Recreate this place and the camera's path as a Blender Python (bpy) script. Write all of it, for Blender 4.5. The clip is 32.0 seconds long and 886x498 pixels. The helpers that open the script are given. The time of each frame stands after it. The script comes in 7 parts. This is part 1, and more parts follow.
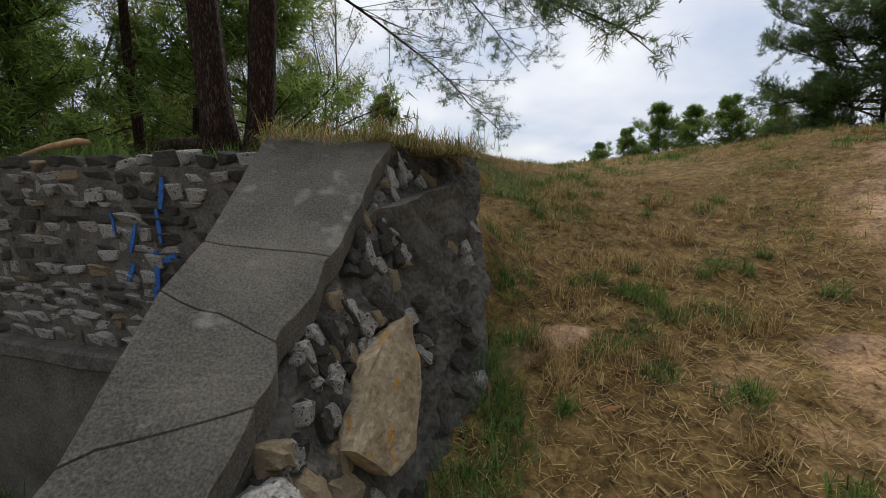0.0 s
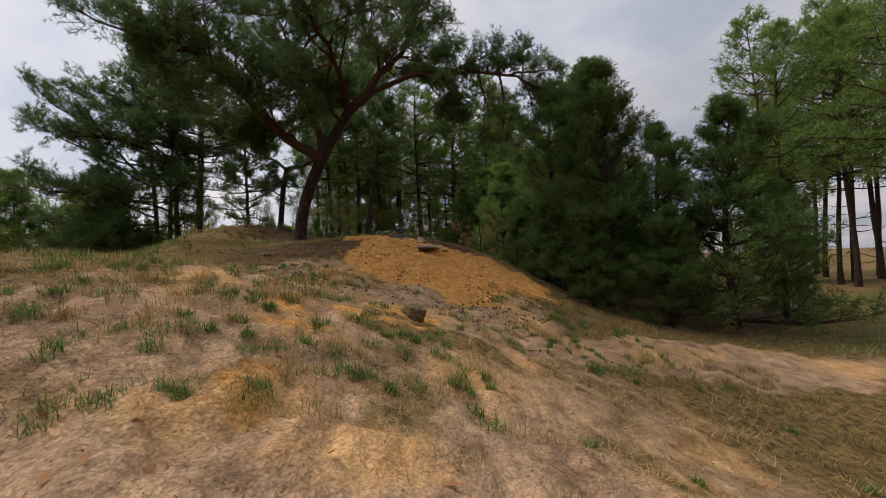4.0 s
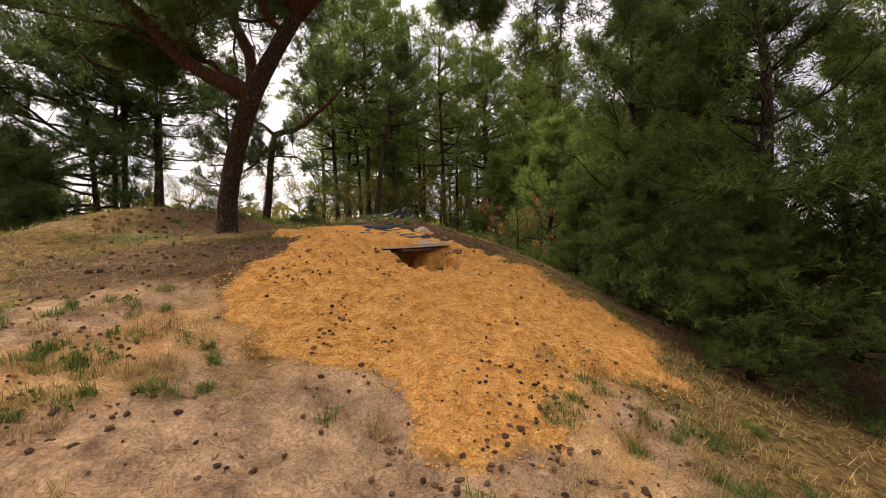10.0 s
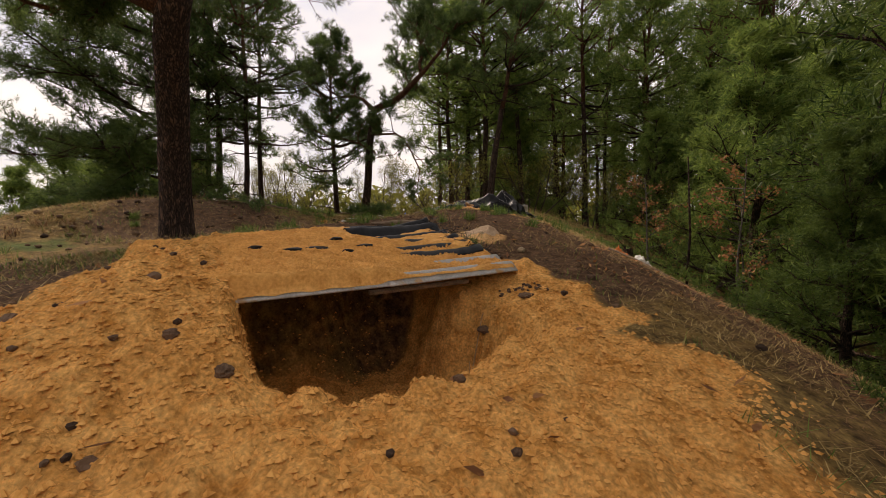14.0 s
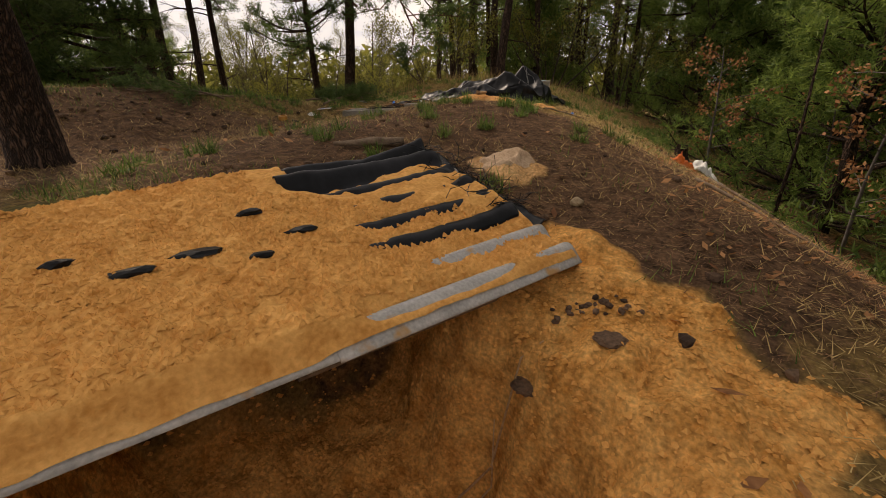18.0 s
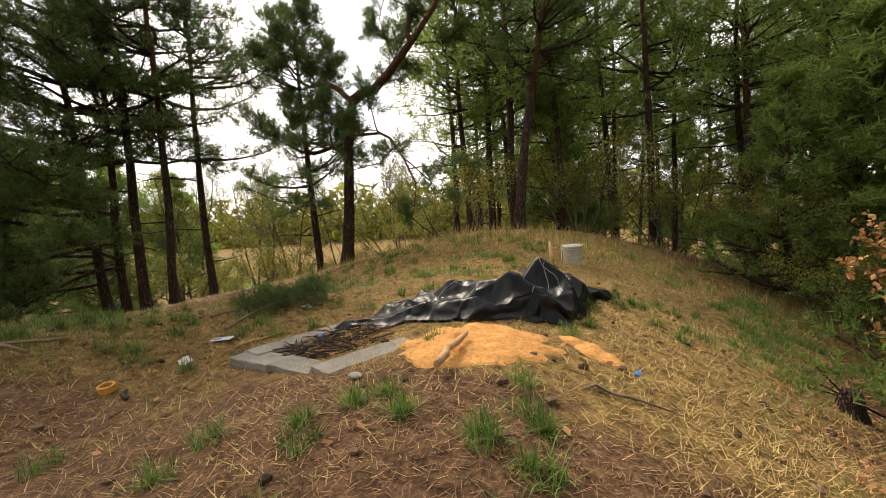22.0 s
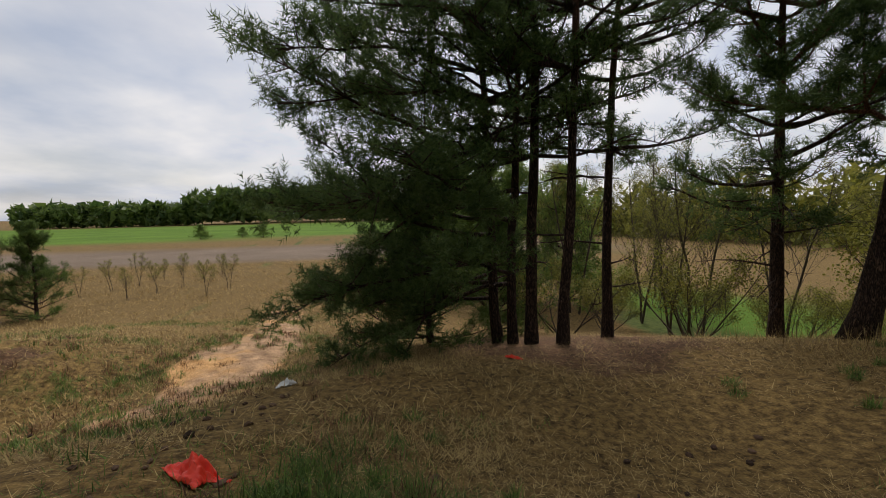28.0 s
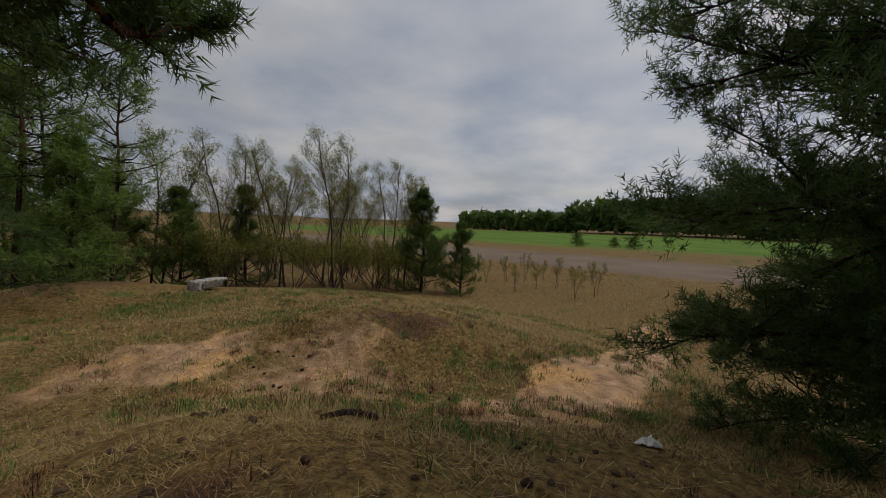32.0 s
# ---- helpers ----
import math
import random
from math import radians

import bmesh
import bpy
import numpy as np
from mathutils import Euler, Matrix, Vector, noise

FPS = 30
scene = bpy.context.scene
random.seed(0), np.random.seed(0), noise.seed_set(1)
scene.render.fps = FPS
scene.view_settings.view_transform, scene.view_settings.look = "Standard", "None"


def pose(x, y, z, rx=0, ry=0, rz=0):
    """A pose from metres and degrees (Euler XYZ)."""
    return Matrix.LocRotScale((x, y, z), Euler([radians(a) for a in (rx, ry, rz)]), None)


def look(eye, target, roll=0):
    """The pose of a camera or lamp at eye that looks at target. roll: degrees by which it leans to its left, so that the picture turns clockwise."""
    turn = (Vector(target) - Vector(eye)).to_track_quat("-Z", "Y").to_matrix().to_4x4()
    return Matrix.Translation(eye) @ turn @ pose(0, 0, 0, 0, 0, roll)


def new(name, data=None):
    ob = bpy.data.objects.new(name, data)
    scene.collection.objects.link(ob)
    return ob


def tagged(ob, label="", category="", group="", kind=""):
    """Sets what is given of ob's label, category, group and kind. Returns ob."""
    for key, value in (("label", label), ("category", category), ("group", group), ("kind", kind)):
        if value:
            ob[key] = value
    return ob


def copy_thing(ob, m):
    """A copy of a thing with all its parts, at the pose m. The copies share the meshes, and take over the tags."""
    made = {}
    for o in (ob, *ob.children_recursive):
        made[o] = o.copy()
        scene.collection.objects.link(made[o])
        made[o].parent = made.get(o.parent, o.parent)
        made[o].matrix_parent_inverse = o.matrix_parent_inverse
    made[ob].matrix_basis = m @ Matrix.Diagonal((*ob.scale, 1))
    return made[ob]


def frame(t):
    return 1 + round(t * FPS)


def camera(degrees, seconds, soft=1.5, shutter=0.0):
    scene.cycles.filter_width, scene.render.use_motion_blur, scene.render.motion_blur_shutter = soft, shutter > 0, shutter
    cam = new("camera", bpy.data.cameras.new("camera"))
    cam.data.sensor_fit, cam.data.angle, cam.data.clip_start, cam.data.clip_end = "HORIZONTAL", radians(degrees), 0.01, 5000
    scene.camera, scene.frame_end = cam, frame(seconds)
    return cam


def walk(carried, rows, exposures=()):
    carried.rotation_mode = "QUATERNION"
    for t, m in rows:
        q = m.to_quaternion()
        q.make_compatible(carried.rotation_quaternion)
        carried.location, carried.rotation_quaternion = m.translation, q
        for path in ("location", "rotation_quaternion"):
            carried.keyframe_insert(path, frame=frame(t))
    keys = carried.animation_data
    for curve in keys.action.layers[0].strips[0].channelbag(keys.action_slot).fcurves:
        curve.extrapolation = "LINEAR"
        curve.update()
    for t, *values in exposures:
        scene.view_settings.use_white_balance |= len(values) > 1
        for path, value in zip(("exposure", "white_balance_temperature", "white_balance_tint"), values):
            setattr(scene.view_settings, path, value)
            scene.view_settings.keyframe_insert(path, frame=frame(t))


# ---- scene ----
cam = camera(94.5, 32.0, soft=0.9)
PATH = [
    (0, look((-0.000, 0.000, 1.500), (-3.801, 1.113, 0.943), 0.4)),
    (0.5, look((-0.005, 0.059, 1.507), (-3.722, 1.444, 0.988), 0.0)),
    (1, look((-0.029, 0.305, 1.549), (-3.543, 2.155, 1.072), 0.2)),
    (1.5, look((-0.079, 0.573, 1.596), (-3.158, 3.090, 1.163), 0.3)),
    (2, look((-0.205, 0.921, 1.658), (-2.554, 4.131, 1.244), -0.5)),
    (2.5, look((-0.222, 1.278, 1.736), (-1.797, 4.941, 1.412), -1.9)),
    (3, look((-0.190, 1.692, 1.876), (-1.033, 5.599, 1.723), -2.6)),
    (3.5, look((-0.138, 2.126, 2.013), (-0.121, 6.126, 1.999), -2.4)),
    (4, look((0.013, 2.565, 2.188), (0.289, 6.553, 2.312), -1.8)),
    (4.5, look((-0.001, 2.915, 2.237), (0.247, 6.904, 2.401), -1.4)),
    (6.5, look((0.012, 4.097, 2.488), (0.198, 8.093, 2.448), -0.7)),
    (7, look((0.176, 4.485, 2.516), (0.383, 8.478, 2.416), -0.6)),
    (7.5, look((0.280, 4.911, 2.534), (0.457, 8.903, 2.374), -0.3)),
    (8, look((0.440, 5.320, 2.577), (0.572, 9.314, 2.418), -0.1)),
    (8.5, look((0.640, 5.853, 2.577), (0.717, 9.851, 2.456), -0.2)),
    (9, look((0.746, 6.367, 2.605), (0.745, 10.366, 2.518), -0.2)),
    (9.5, look((0.839, 6.906, 2.621), (0.784, 10.905, 2.553), -0.7)),
    (10, look((0.801, 7.346, 2.718), (0.714, 11.344, 2.628), -1.3)),
    (10.5, look((0.812, 7.899, 2.718), (0.791, 11.895, 2.549), -2.2)),
    (11, look((0.812, 8.431, 2.684), (0.953, 12.425, 2.529), -2.8)),
    (11.5, look((0.903, 9.036, 2.638), (1.219, 13.024, 2.610), -2.9)),
    (12, look((1.083, 9.634, 2.644), (1.303, 13.628, 2.604), -2.7)),
    (12.5, look((1.232, 10.166, 2.738), (1.190, 14.165, 2.660), -2.3)),
    (13, look((1.442, 10.689, 2.832), (0.939, 14.656, 2.732), -1.5)),
    (13.5, look((1.452, 11.054, 2.926), (0.391, 14.909, 2.796), -0.9)),
    (14, look((1.486, 11.411, 2.999), (-0.021, 15.110, 2.777), -0.9)),
    (14.5, look((1.458, 11.709, 3.067), (-0.418, 15.223, 2.704), -0.6)),
    (15, look((1.345, 11.832, 3.082), (-0.669, 15.245, 2.538), -1.3)),
    (15.5, look((1.150, 11.955, 3.128), (-0.886, 15.318, 2.392), -1.6)),
    (17.5, look((0.920, 12.581, 3.290), (-1.060, 15.782, 1.936), -1.5)),
    (18, look((0.844, 12.928, 3.392), (-0.581, 16.376, 1.951), -1.3)),
    (18.5, look((0.873, 13.290, 3.507), (-0.118, 16.949, 2.232), -1.3)),
    (19, look((0.849, 13.738, 3.578), (0.239, 17.555, 2.549), -0.8)),
    (19.5, look((0.863, 14.234, 3.614), (0.306, 18.106, 2.777), -0.9)),
    (20, look((0.759, 14.614, 3.843), (-0.008, 18.482, 3.171), -0.5)),
    (20.5, look((0.682, 14.888, 3.928), (-0.462, 18.681, 3.373), -2.0)),
    (21, look((0.641, 15.264, 4.061), (-0.942, 18.915, 3.659), -3.2)),
    (21.5, look((0.509, 15.571, 4.093), (-1.263, 19.142, 3.761), -4.0)),
    (22, look((0.401, 15.864, 4.207), (-1.420, 19.410, 3.868), -3.9)),
    (22.5, look((0.252, 16.256, 4.280), (-1.610, 19.775, 3.895), -3.8)),
    (23, look((-0.048, 16.470, 4.342), (-1.936, 19.969, 3.900), -3.8)),
    (23.5, look((-0.248, 16.596, 4.524), (-2.177, 20.061, 4.001), -3.5)),
    (24, look((-0.476, 16.874, 4.603), (-2.580, 20.223, 4.003), -2.4)),
    (24.5, look((-0.768, 17.030, 4.664), (-3.201, 20.137, 4.014), -1.5)),
    (25, look((-1.112, 17.085, 4.776), (-3.945, 19.837, 4.143), -0.7)),
    (25.5, look((-1.424, 17.252, 4.726), (-4.553, 19.681, 4.169), -0.2)),
    (27.5, look((-2.794, 17.500, 4.827), (-6.554, 18.800, 4.415), -0.0)),
    (28, look((-3.167, 17.562, 4.831), (-7.026, 18.560, 4.499), -0.8)),
    (28.5, look((-3.547, 17.650, 4.823), (-7.508, 18.148, 4.578), -1.9)),
    (29, look((-3.838, 17.607, 4.827), (-7.836, 17.552, 4.731), -2.4)),
    (29.5, look((-4.053, 17.554, 4.835), (-8.021, 17.052, 4.796), -2.1)),
    (30, look((-4.189, 17.506, 4.828), (-8.063, 16.509, 4.784), -0.8)),
    (30.5, look((-4.209, 17.439, 4.822), (-7.944, 16.011, 4.741), -0.6)),
    (31, look((-4.211, 17.376, 4.812), (-7.765, 15.548, 4.660), -0.5)),
    (31.5, look((-4.195, 17.340, 4.803), (-7.598, 15.248, 4.585), 1.6)),
    (32, look((-4.176, 17.326, 4.798), (-7.478, 15.083, 4.532), 2.2)),
]
EXPOSURES = [(0.0, -0.45, 6300, 11), (2.0, -0.7, 6400, 10), (4.0, -0.5, 6700, 15), (7.0, 0.05, 7500, 20), (9.0, 0.45, 7800, 21), (12.0, 0.1, 7900, 22), (15.0, -0.15, 8000, 20), (18.0, -0.15, 8200, 20), (19.0, 0.2, 8200, 18), (20.0, 0.55, 7900, 14), (21.0, 0.75, 7800, 13), (23.0, 0.75, 7600, 13), (25.0, 0.8, 7400, 13), (27.5, -0.3, 6800, 13), (30.0, -0.9, 6600, 12), (32.0, -1.2, 6600, 12)]
walk(cam, PATH, EXPOSURES)

# ---- sky and sun: thin bright overcast, sun veiled beyond the pines ----
SUN_LEFT, SUN_UP = radians(64), radians(48)
world = bpy.data.worlds.new("sky")
scene.world = world
world.use_nodes = True
wn, wl = world.node_tree.nodes, world.node_tree.links
wn.clear()
w_out = wn.new("ShaderNodeOutputWorld")
w_bg = wn.new("ShaderNodeBackground")
w_sky = wn.new("ShaderNodeTexSky")
w_sky.sky_type = "NISHITA"
w_sky.sun_disc = False
w_sky.sun_elevation = SUN_UP
w_sky.sun_rotation = -SUN_LEFT
w_sky.dust_density = 2.0
w_co = wn.new("ShaderNodeTexCoord")
w_sep = wn.new("ShaderNodeSeparateXYZ")
w_up = wn.new("ShaderNodeMath")
w_up.operation = "ADD"
w_up.inputs[1].default_value = 0.22
w_max = wn.new("ShaderNodeMath")
w_max.operation = "MAXIMUM"
w_max.inputs[1].default_value = 0.05
w_dx = wn.new("ShaderNodeMath")
w_dx.operation = "DIVIDE"
w_dy = wn.new("ShaderNodeMath")
w_dy.operation = "DIVIDE"
w_com = wn.new("ShaderNodeCombineXYZ")
w_n1 = wn.new("ShaderNodeTexNoise")
w_n1.inputs["Scale"].default_value = 0.9
w_n1.inputs["Detail"].default_value = 6
w_n1.inputs["Roughness"].default_value = 0.5
w_r1 = wn.new("ShaderNodeValToRGB")
w_r1.color_ramp.elements[0].position = 0.34
w_r1.color_ramp.elements[0].color = (0.58, 0.58, 0.58, 1)
w_r1.color_ramp.elements[1].position = 0.58
w_r1.color_ramp.elements[1].color = (0.97, 0.97, 0.97, 1)
w_n2 = wn.new("ShaderNodeTexNoise")
w_n2.inputs["Scale"].default_value = 1.5
w_n2.inputs["Detail"].default_value = 5
w_r2 = wn.new("ShaderNodeValToRGB")
w_r2.color_ramp.elements[0].position = 0.35
w_r2.color_ramp.elements[0].color = (6.3, 7.1, 8.5, 1)
w_r2.color_ramp.elements[1].position = 0.68
w_r2.color_ramp.elements[1].color = (10.8, 10.8, 10.7, 1)
w_mix = wn.new("ShaderNodeMixRGB")
wl.new(w_co.outputs["Generated"], w_sep.inputs[0])
wl.new(w_sep.outputs["Z"], w_up.inputs[0])
wl.new(w_up.outputs[0], w_max.inputs[0])
wl.new(w_sep.outputs["X"], w_dx.inputs[0])
wl.new(w_max.outputs[0], w_dx.inputs[1])
wl.new(w_sep.outputs["Y"], w_dy.inputs[0])
wl.new(w_max.outputs[0], w_dy.inputs[1])
wl.new(w_dx.outputs[0], w_com.inputs["X"])
wl.new(w_dy.outputs[0], w_com.inputs["Y"])
wl.new(w_com.outputs[0], w_n1.inputs["Vector"])
wl.new(w_com.outputs[0], w_n2.inputs["Vector"])
wl.new(w_n1.outputs["Fac"], w_r1.inputs["Fac"])
wl.new(w_n2.outputs["Fac"], w_r2.inputs["Fac"])
wl.new(w_r1.outputs["Color"], w_mix.inputs["Fac"])
wl.new(w_sky.outputs[0], w_mix.inputs[1])
wl.new(w_r2.outputs["Color"], w_mix.inputs[2])
w_bg.inputs["Strength"].default_value = 0.09
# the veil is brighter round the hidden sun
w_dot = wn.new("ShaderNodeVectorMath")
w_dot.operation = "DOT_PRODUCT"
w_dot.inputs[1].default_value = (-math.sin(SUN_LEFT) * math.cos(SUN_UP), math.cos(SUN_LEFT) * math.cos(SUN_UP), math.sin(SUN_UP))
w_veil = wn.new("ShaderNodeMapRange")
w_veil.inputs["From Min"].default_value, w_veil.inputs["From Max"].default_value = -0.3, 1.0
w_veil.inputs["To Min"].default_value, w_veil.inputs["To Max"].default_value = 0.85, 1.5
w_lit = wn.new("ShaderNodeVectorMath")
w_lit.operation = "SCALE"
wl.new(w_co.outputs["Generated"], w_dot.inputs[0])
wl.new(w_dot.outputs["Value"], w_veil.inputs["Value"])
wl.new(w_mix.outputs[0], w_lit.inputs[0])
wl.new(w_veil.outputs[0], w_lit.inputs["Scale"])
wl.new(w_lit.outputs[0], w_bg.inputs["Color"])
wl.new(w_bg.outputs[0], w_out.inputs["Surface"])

sun = new("sun", bpy.data.lights.new("sun", "SUN"))
sun.data.energy = 2.7
sun.data.angle = radians(14)
sun.data.color = (1.0, 0.95, 0.88)
sun.matrix_world = look((-math.sin(SUN_LEFT) * math.cos(SUN_UP) * 50, math.cos(SUN_LEFT) * math.cos(SUN_UP) * 50, math.sin(SUN_UP) * 50), (0, 0, 0))


# ---- materials ----
def material(name, dark, light, scale=8.0, rough=0.85, bump=0.3, fine=60.0, metal=0.0, island=0.0, stretch=(1, 1, 1), spec=0.3, blotch=None, back=None):
    """A surface of two tones mixed by coarse and fine noise in metres, with fine relief. island: how much each loose piece differs."""
    m = bpy.data.materials.new(name)
    m.use_nodes = True
    n, l = m.node_tree.nodes, m.node_tree.links
    b = n["Principled BSDF"]
    co = n.new("ShaderNodeTexCoord")
    mp = n.new("ShaderNodeMapping")
    mp.inputs["Scale"].default_value = stretch
    l.new(co.outputs["Object"], mp.inputs["Vector"])
    a = n.new("ShaderNodeTexNoise")
    a.inputs["Scale"].default_value = scale
    a.inputs["Detail"].default_value = 5
    f = n.new("ShaderNodeTexNoise")
    f.inputs["Scale"].default_value = fine
    f.inputs["Detail"].default_value = 3
    for t in (a, f):
        l.new(mp.outputs[0], t.inputs["Vector"])
    add = n.new("ShaderNodeMath")
    add.operation = "MULTIPLY_ADD"
    add.inputs[1].default_value = 0.55
    l.new(f.outputs["Fac"], add.inputs[0])
    half = n.new("ShaderNodeMath")
    half.operation = "MULTIPLY"
    half.inputs[1].default_value = 0.55
    l.new(a.outputs["Fac"], half.inputs[0])
    l.new(half.outputs[0], add.inputs[2])
    fac = add
    if island:
        g = n.new("ShaderNodeNewGeometry")
        e = n.new("ShaderNodeMath")
        e.operation = "MULTIPLY_ADD"
        e.inputs[1].default_value = island
        l.new(g.outputs["Random Per Island"], e.inputs[0])
        sub = n.new("ShaderNodeMath")
        sub.operation = "SUBTRACT"
        sub.inputs[1].default_value = island / 2
        l.new(add.outputs[0], sub.inputs[0])
        l.new(sub.outputs[0], e.inputs[2])
        fac = e
    r = n.new("ShaderNodeValToRGB")
    r.color_ramp.elements[0].position = 0.34
    r.color_ramp.elements[0].color = (*dark, 1)
    r.color_ramp.elements[1].position = 0.72
    r.color_ramp.elements[1].color = (*light, 1)
    l.new(fac.outputs[0], r.inputs["Fac"])
    colour = r.outputs["Color"]
    if blotch:
        v = n.new("ShaderNodeTexNoise")
        v.inputs["Scale"].default_value = blotch[1]
        v.inputs["Detail"].default_value = 4
        l.new(co.outputs["Object"], v.inputs["Vector"])
        vr = n.new("ShaderNodeValToRGB")
        vr.color_ramp.elements[0].position = blotch[2]
        vr.color_ramp.elements[1].position = blotch[2] + 0.07
        l.new(v.outputs["Fac"], vr.inputs["Fac"])
        mx = n.new("ShaderNodeMixRGB")
        l.new(vr.outputs["Color"], mx.inputs["Fac"])
        l.new(colour, mx.inputs[1])
        mx.inputs[2].default_value = (*blotch[0], 1)
        colour = mx.outputs[0]
    l.new(colour, b.inputs["Base Color"])
    b.inputs["Roughness"].default_value = rough
    b.inputs["Metallic"].default_value = metal
    b.inputs["Specular IOR Level"].default_value = spec
    if bump:
        bp = n.new("ShaderNodeBump")
        bp.inputs["Strength"].default_value = bump
        bp.inputs["Distance"].default_value = 0.02
        l.new(add.outputs[0], bp.inputs["Height"])
        l.new(bp.outputs[0], b.inputs["Normal"])
    if back:
        b.inputs["Transmission Weight"].default_value = 0.0
        tr = n.new("ShaderNodeBsdfTranslucent")
        l.new(colour, tr.inputs["Color"])
        ms = n.new("ShaderNodeMixShader")
        ms.inputs["Fac"].default_value = back
        l.new(b.outputs[0], ms.inputs[1])
        l.new(tr.outputs[0], ms.inputs[2])
        l.new(ms.outputs[0], n["Material Output"].inputs["Surface"])
    return m


NEEDLE = material("pine_needles", (0.042, 0.082, 0.024), (0.135, 0.2, 0.055), 1.2, 0.5, 0, 9, island=0.4, back=0.48)
NEEDLE_YOUNG = material("young_pine_needles", (0.036, 0.078, 0.018), (0.15, 0.215, 0.046), 1.0, 0.5, 0, 8, island=0.4, back=0.45)
# pine needles copied and lightened, standing in for the light on the wood
NEEDLE_LIT = material("lit_pine_needles", (0.075, 0.14, 0.034), (0.27, 0.36, 0.085), 0.7, 0.55, 0, 6, island=0.4, back=0.6)
def plated_bark(name, crack, dark, light, scale, tall):
    """Bark in upright plates with deep cracks between."""
    m = material(name, dark, light, scale * 0.8, 0.95, 0, 60, stretch=(1, 1, tall))
    n, l = m.node_tree.nodes, m.node_tree.links
    b = n["Principled BSDF"]
    mp = [k for k in n if k.type == "MAPPING"][0]
    bent = n.new("ShaderNodeTexNoise")
    bent.inputs["Scale"].default_value = scale
    shift = n.new("ShaderNodeMixRGB")
    shift.blend_type = "ADD"
    shift.inputs["Fac"].default_value = 0.14
    v = n.new("ShaderNodeTexVoronoi")
    v.feature = "DISTANCE_TO_EDGE"
    v.inputs["Scale"].default_value = scale
    l.new(mp.outputs[0], bent.inputs["Vector"])
    l.new(mp.outputs[0], shift.inputs[1])
    l.new(bent.outputs["Color"], shift.inputs[2])
    l.new(shift.outputs[0], v.inputs["Vector"])
    r = n.new("ShaderNodeMapRange")
    r.inputs["From Max"].default_value = 0.34
    l.new(v.outputs["Distance"], r.inputs["Value"])
    mix = n.new("ShaderNodeMixRGB")
    old = b.inputs["Base Color"].links[0].from_socket
    mix.inputs[1].default_value = (*crack, 1)
    l.new(r.outputs[0], mix.inputs["Fac"])
    l.new(old, mix.inputs[2])
    l.new(mix.outputs[0], b.inputs["Base Color"])
    bp = n.new("ShaderNodeBump")
    bp.inputs["Strength"].default_value = 1.0
    bp.inputs["Distance"].default_value = 0.03
    l.new(r.outputs[0], bp.inputs["Height"])
    l.new(bp.outputs[0], b.inputs["Normal"])
    return m


BARK = plated_bark("pine_bark", (0.018, 0.012, 0.009), (0.06, 0.036, 0.025), (0.21, 0.125, 0.085), 24, 0.25)
BARK_RED = plated_bark("orange_pine_bark", (0.07, 0.032, 0.02), (0.12, 0.055, 0.03), (0.30, 0.135, 0.065), 26, 0.35)
BARK_GREY = material("grey_bark", (0.05, 0.045, 0.04), (0.20, 0.18, 0.155), 10, 0.9, 0.5, 50, stretch=(1, 1, 0.4))
BARK_BRANCH = material("dead_wood", (0.10, 0.065, 0.045), (0.30, 0.22, 0.15), 16, 0.9, 0.5, 80)
STICK = material("barked_stick", (0.32, 0.16, 0.07), (0.62, 0.40, 0.22), 14, 0.75, 0.4, 60)
CONCRETE = material("weathered_concrete", (0.045, 0.041, 0.033), (0.205, 0.185, 0.152), 3, 0.95, 0.4, 130, blotch=((0.235, 0.22, 0.185), 7.0, 0.60))
SLAB = material("kerb_concrete", (0.13, 0.12, 0.10), (0.34, 0.315, 0.275), 6, 0.95, 0.6, 90, blotch=((0.21, 0.17, 0.13), 4.0, 0.64))
MORTAR = material("grey_mortar", (0.05, 0.046, 0.038), (0.19, 0.175, 0.15), 7, 0.97, 1.0, 55)
DARK_MORTAR = material("dark_broken_mortar", (0.032, 0.029, 0.023), (0.17, 0.155, 0.13), 6, 0.97, 1.0, 45, blotch=((0.20, 0.19, 0.165), 9.0, 0.64))
PLASTER = material("old_plaster", (0.06, 0.055, 0.045), (0.20, 0.185, 0.155), 4, 0.95, 0.6, 60)
LIME = material("broken_limestone", (0.16, 0.145, 0.125), (0.60, 0.57, 0.52), 4, 0.9, 0.9, 14, blotch=((0.12, 0.11, 0.095), 4.0, 0.56))
LIME_BROWN = material("ochre_stone", (0.22, 0.16, 0.09), (0.50, 0.40, 0.26), 9, 0.92, 1.0, 40, blotch=((0.52, 0.27, 0.06), 14.0, 0.62))
BLUE = material("blue_spray_paint", (0.02, 0.07, 0.30), (0.05, 0.19, 0.55), 18, 0.6, 0.2, 60)
ORANGE_SAND = material("orange_sand", (0.56, 0.235, 0.05), (0.92, 0.50, 0.16), 9, 0.97, 0.6, 48)
DAMP_SAND = material("damp_orange_sand", (0.36, 0.155, 0.045), (0.74, 0.38, 0.125), 6, 0.95, 1.0, 40)
PALE_SAND = material("pale_sand", (0.38, 0.25, 0.15), (0.68, 0.50, 0.34), 9, 0.97, 0.8, 60)
GREY_SHEET = material("fibre_cement", (0.30, 0.30, 0.28), (0.56, 0.55, 0.52), 8, 0.9, 0.3, 70, blotch=((0.50, 0.30, 0.13), 5.0, 0.56))
TARP = material("black_plastic", (0.004, 0.005, 0.006), (0.010, 0.012, 0.015), 6, 0.36, 0.12, 28, spec=0.22)
TWIG_BARK = material("dark_twigs", (0.035, 0.028, 0.022), (0.13, 0.10, 0.075), 10, 0.9, 0.3, 50)
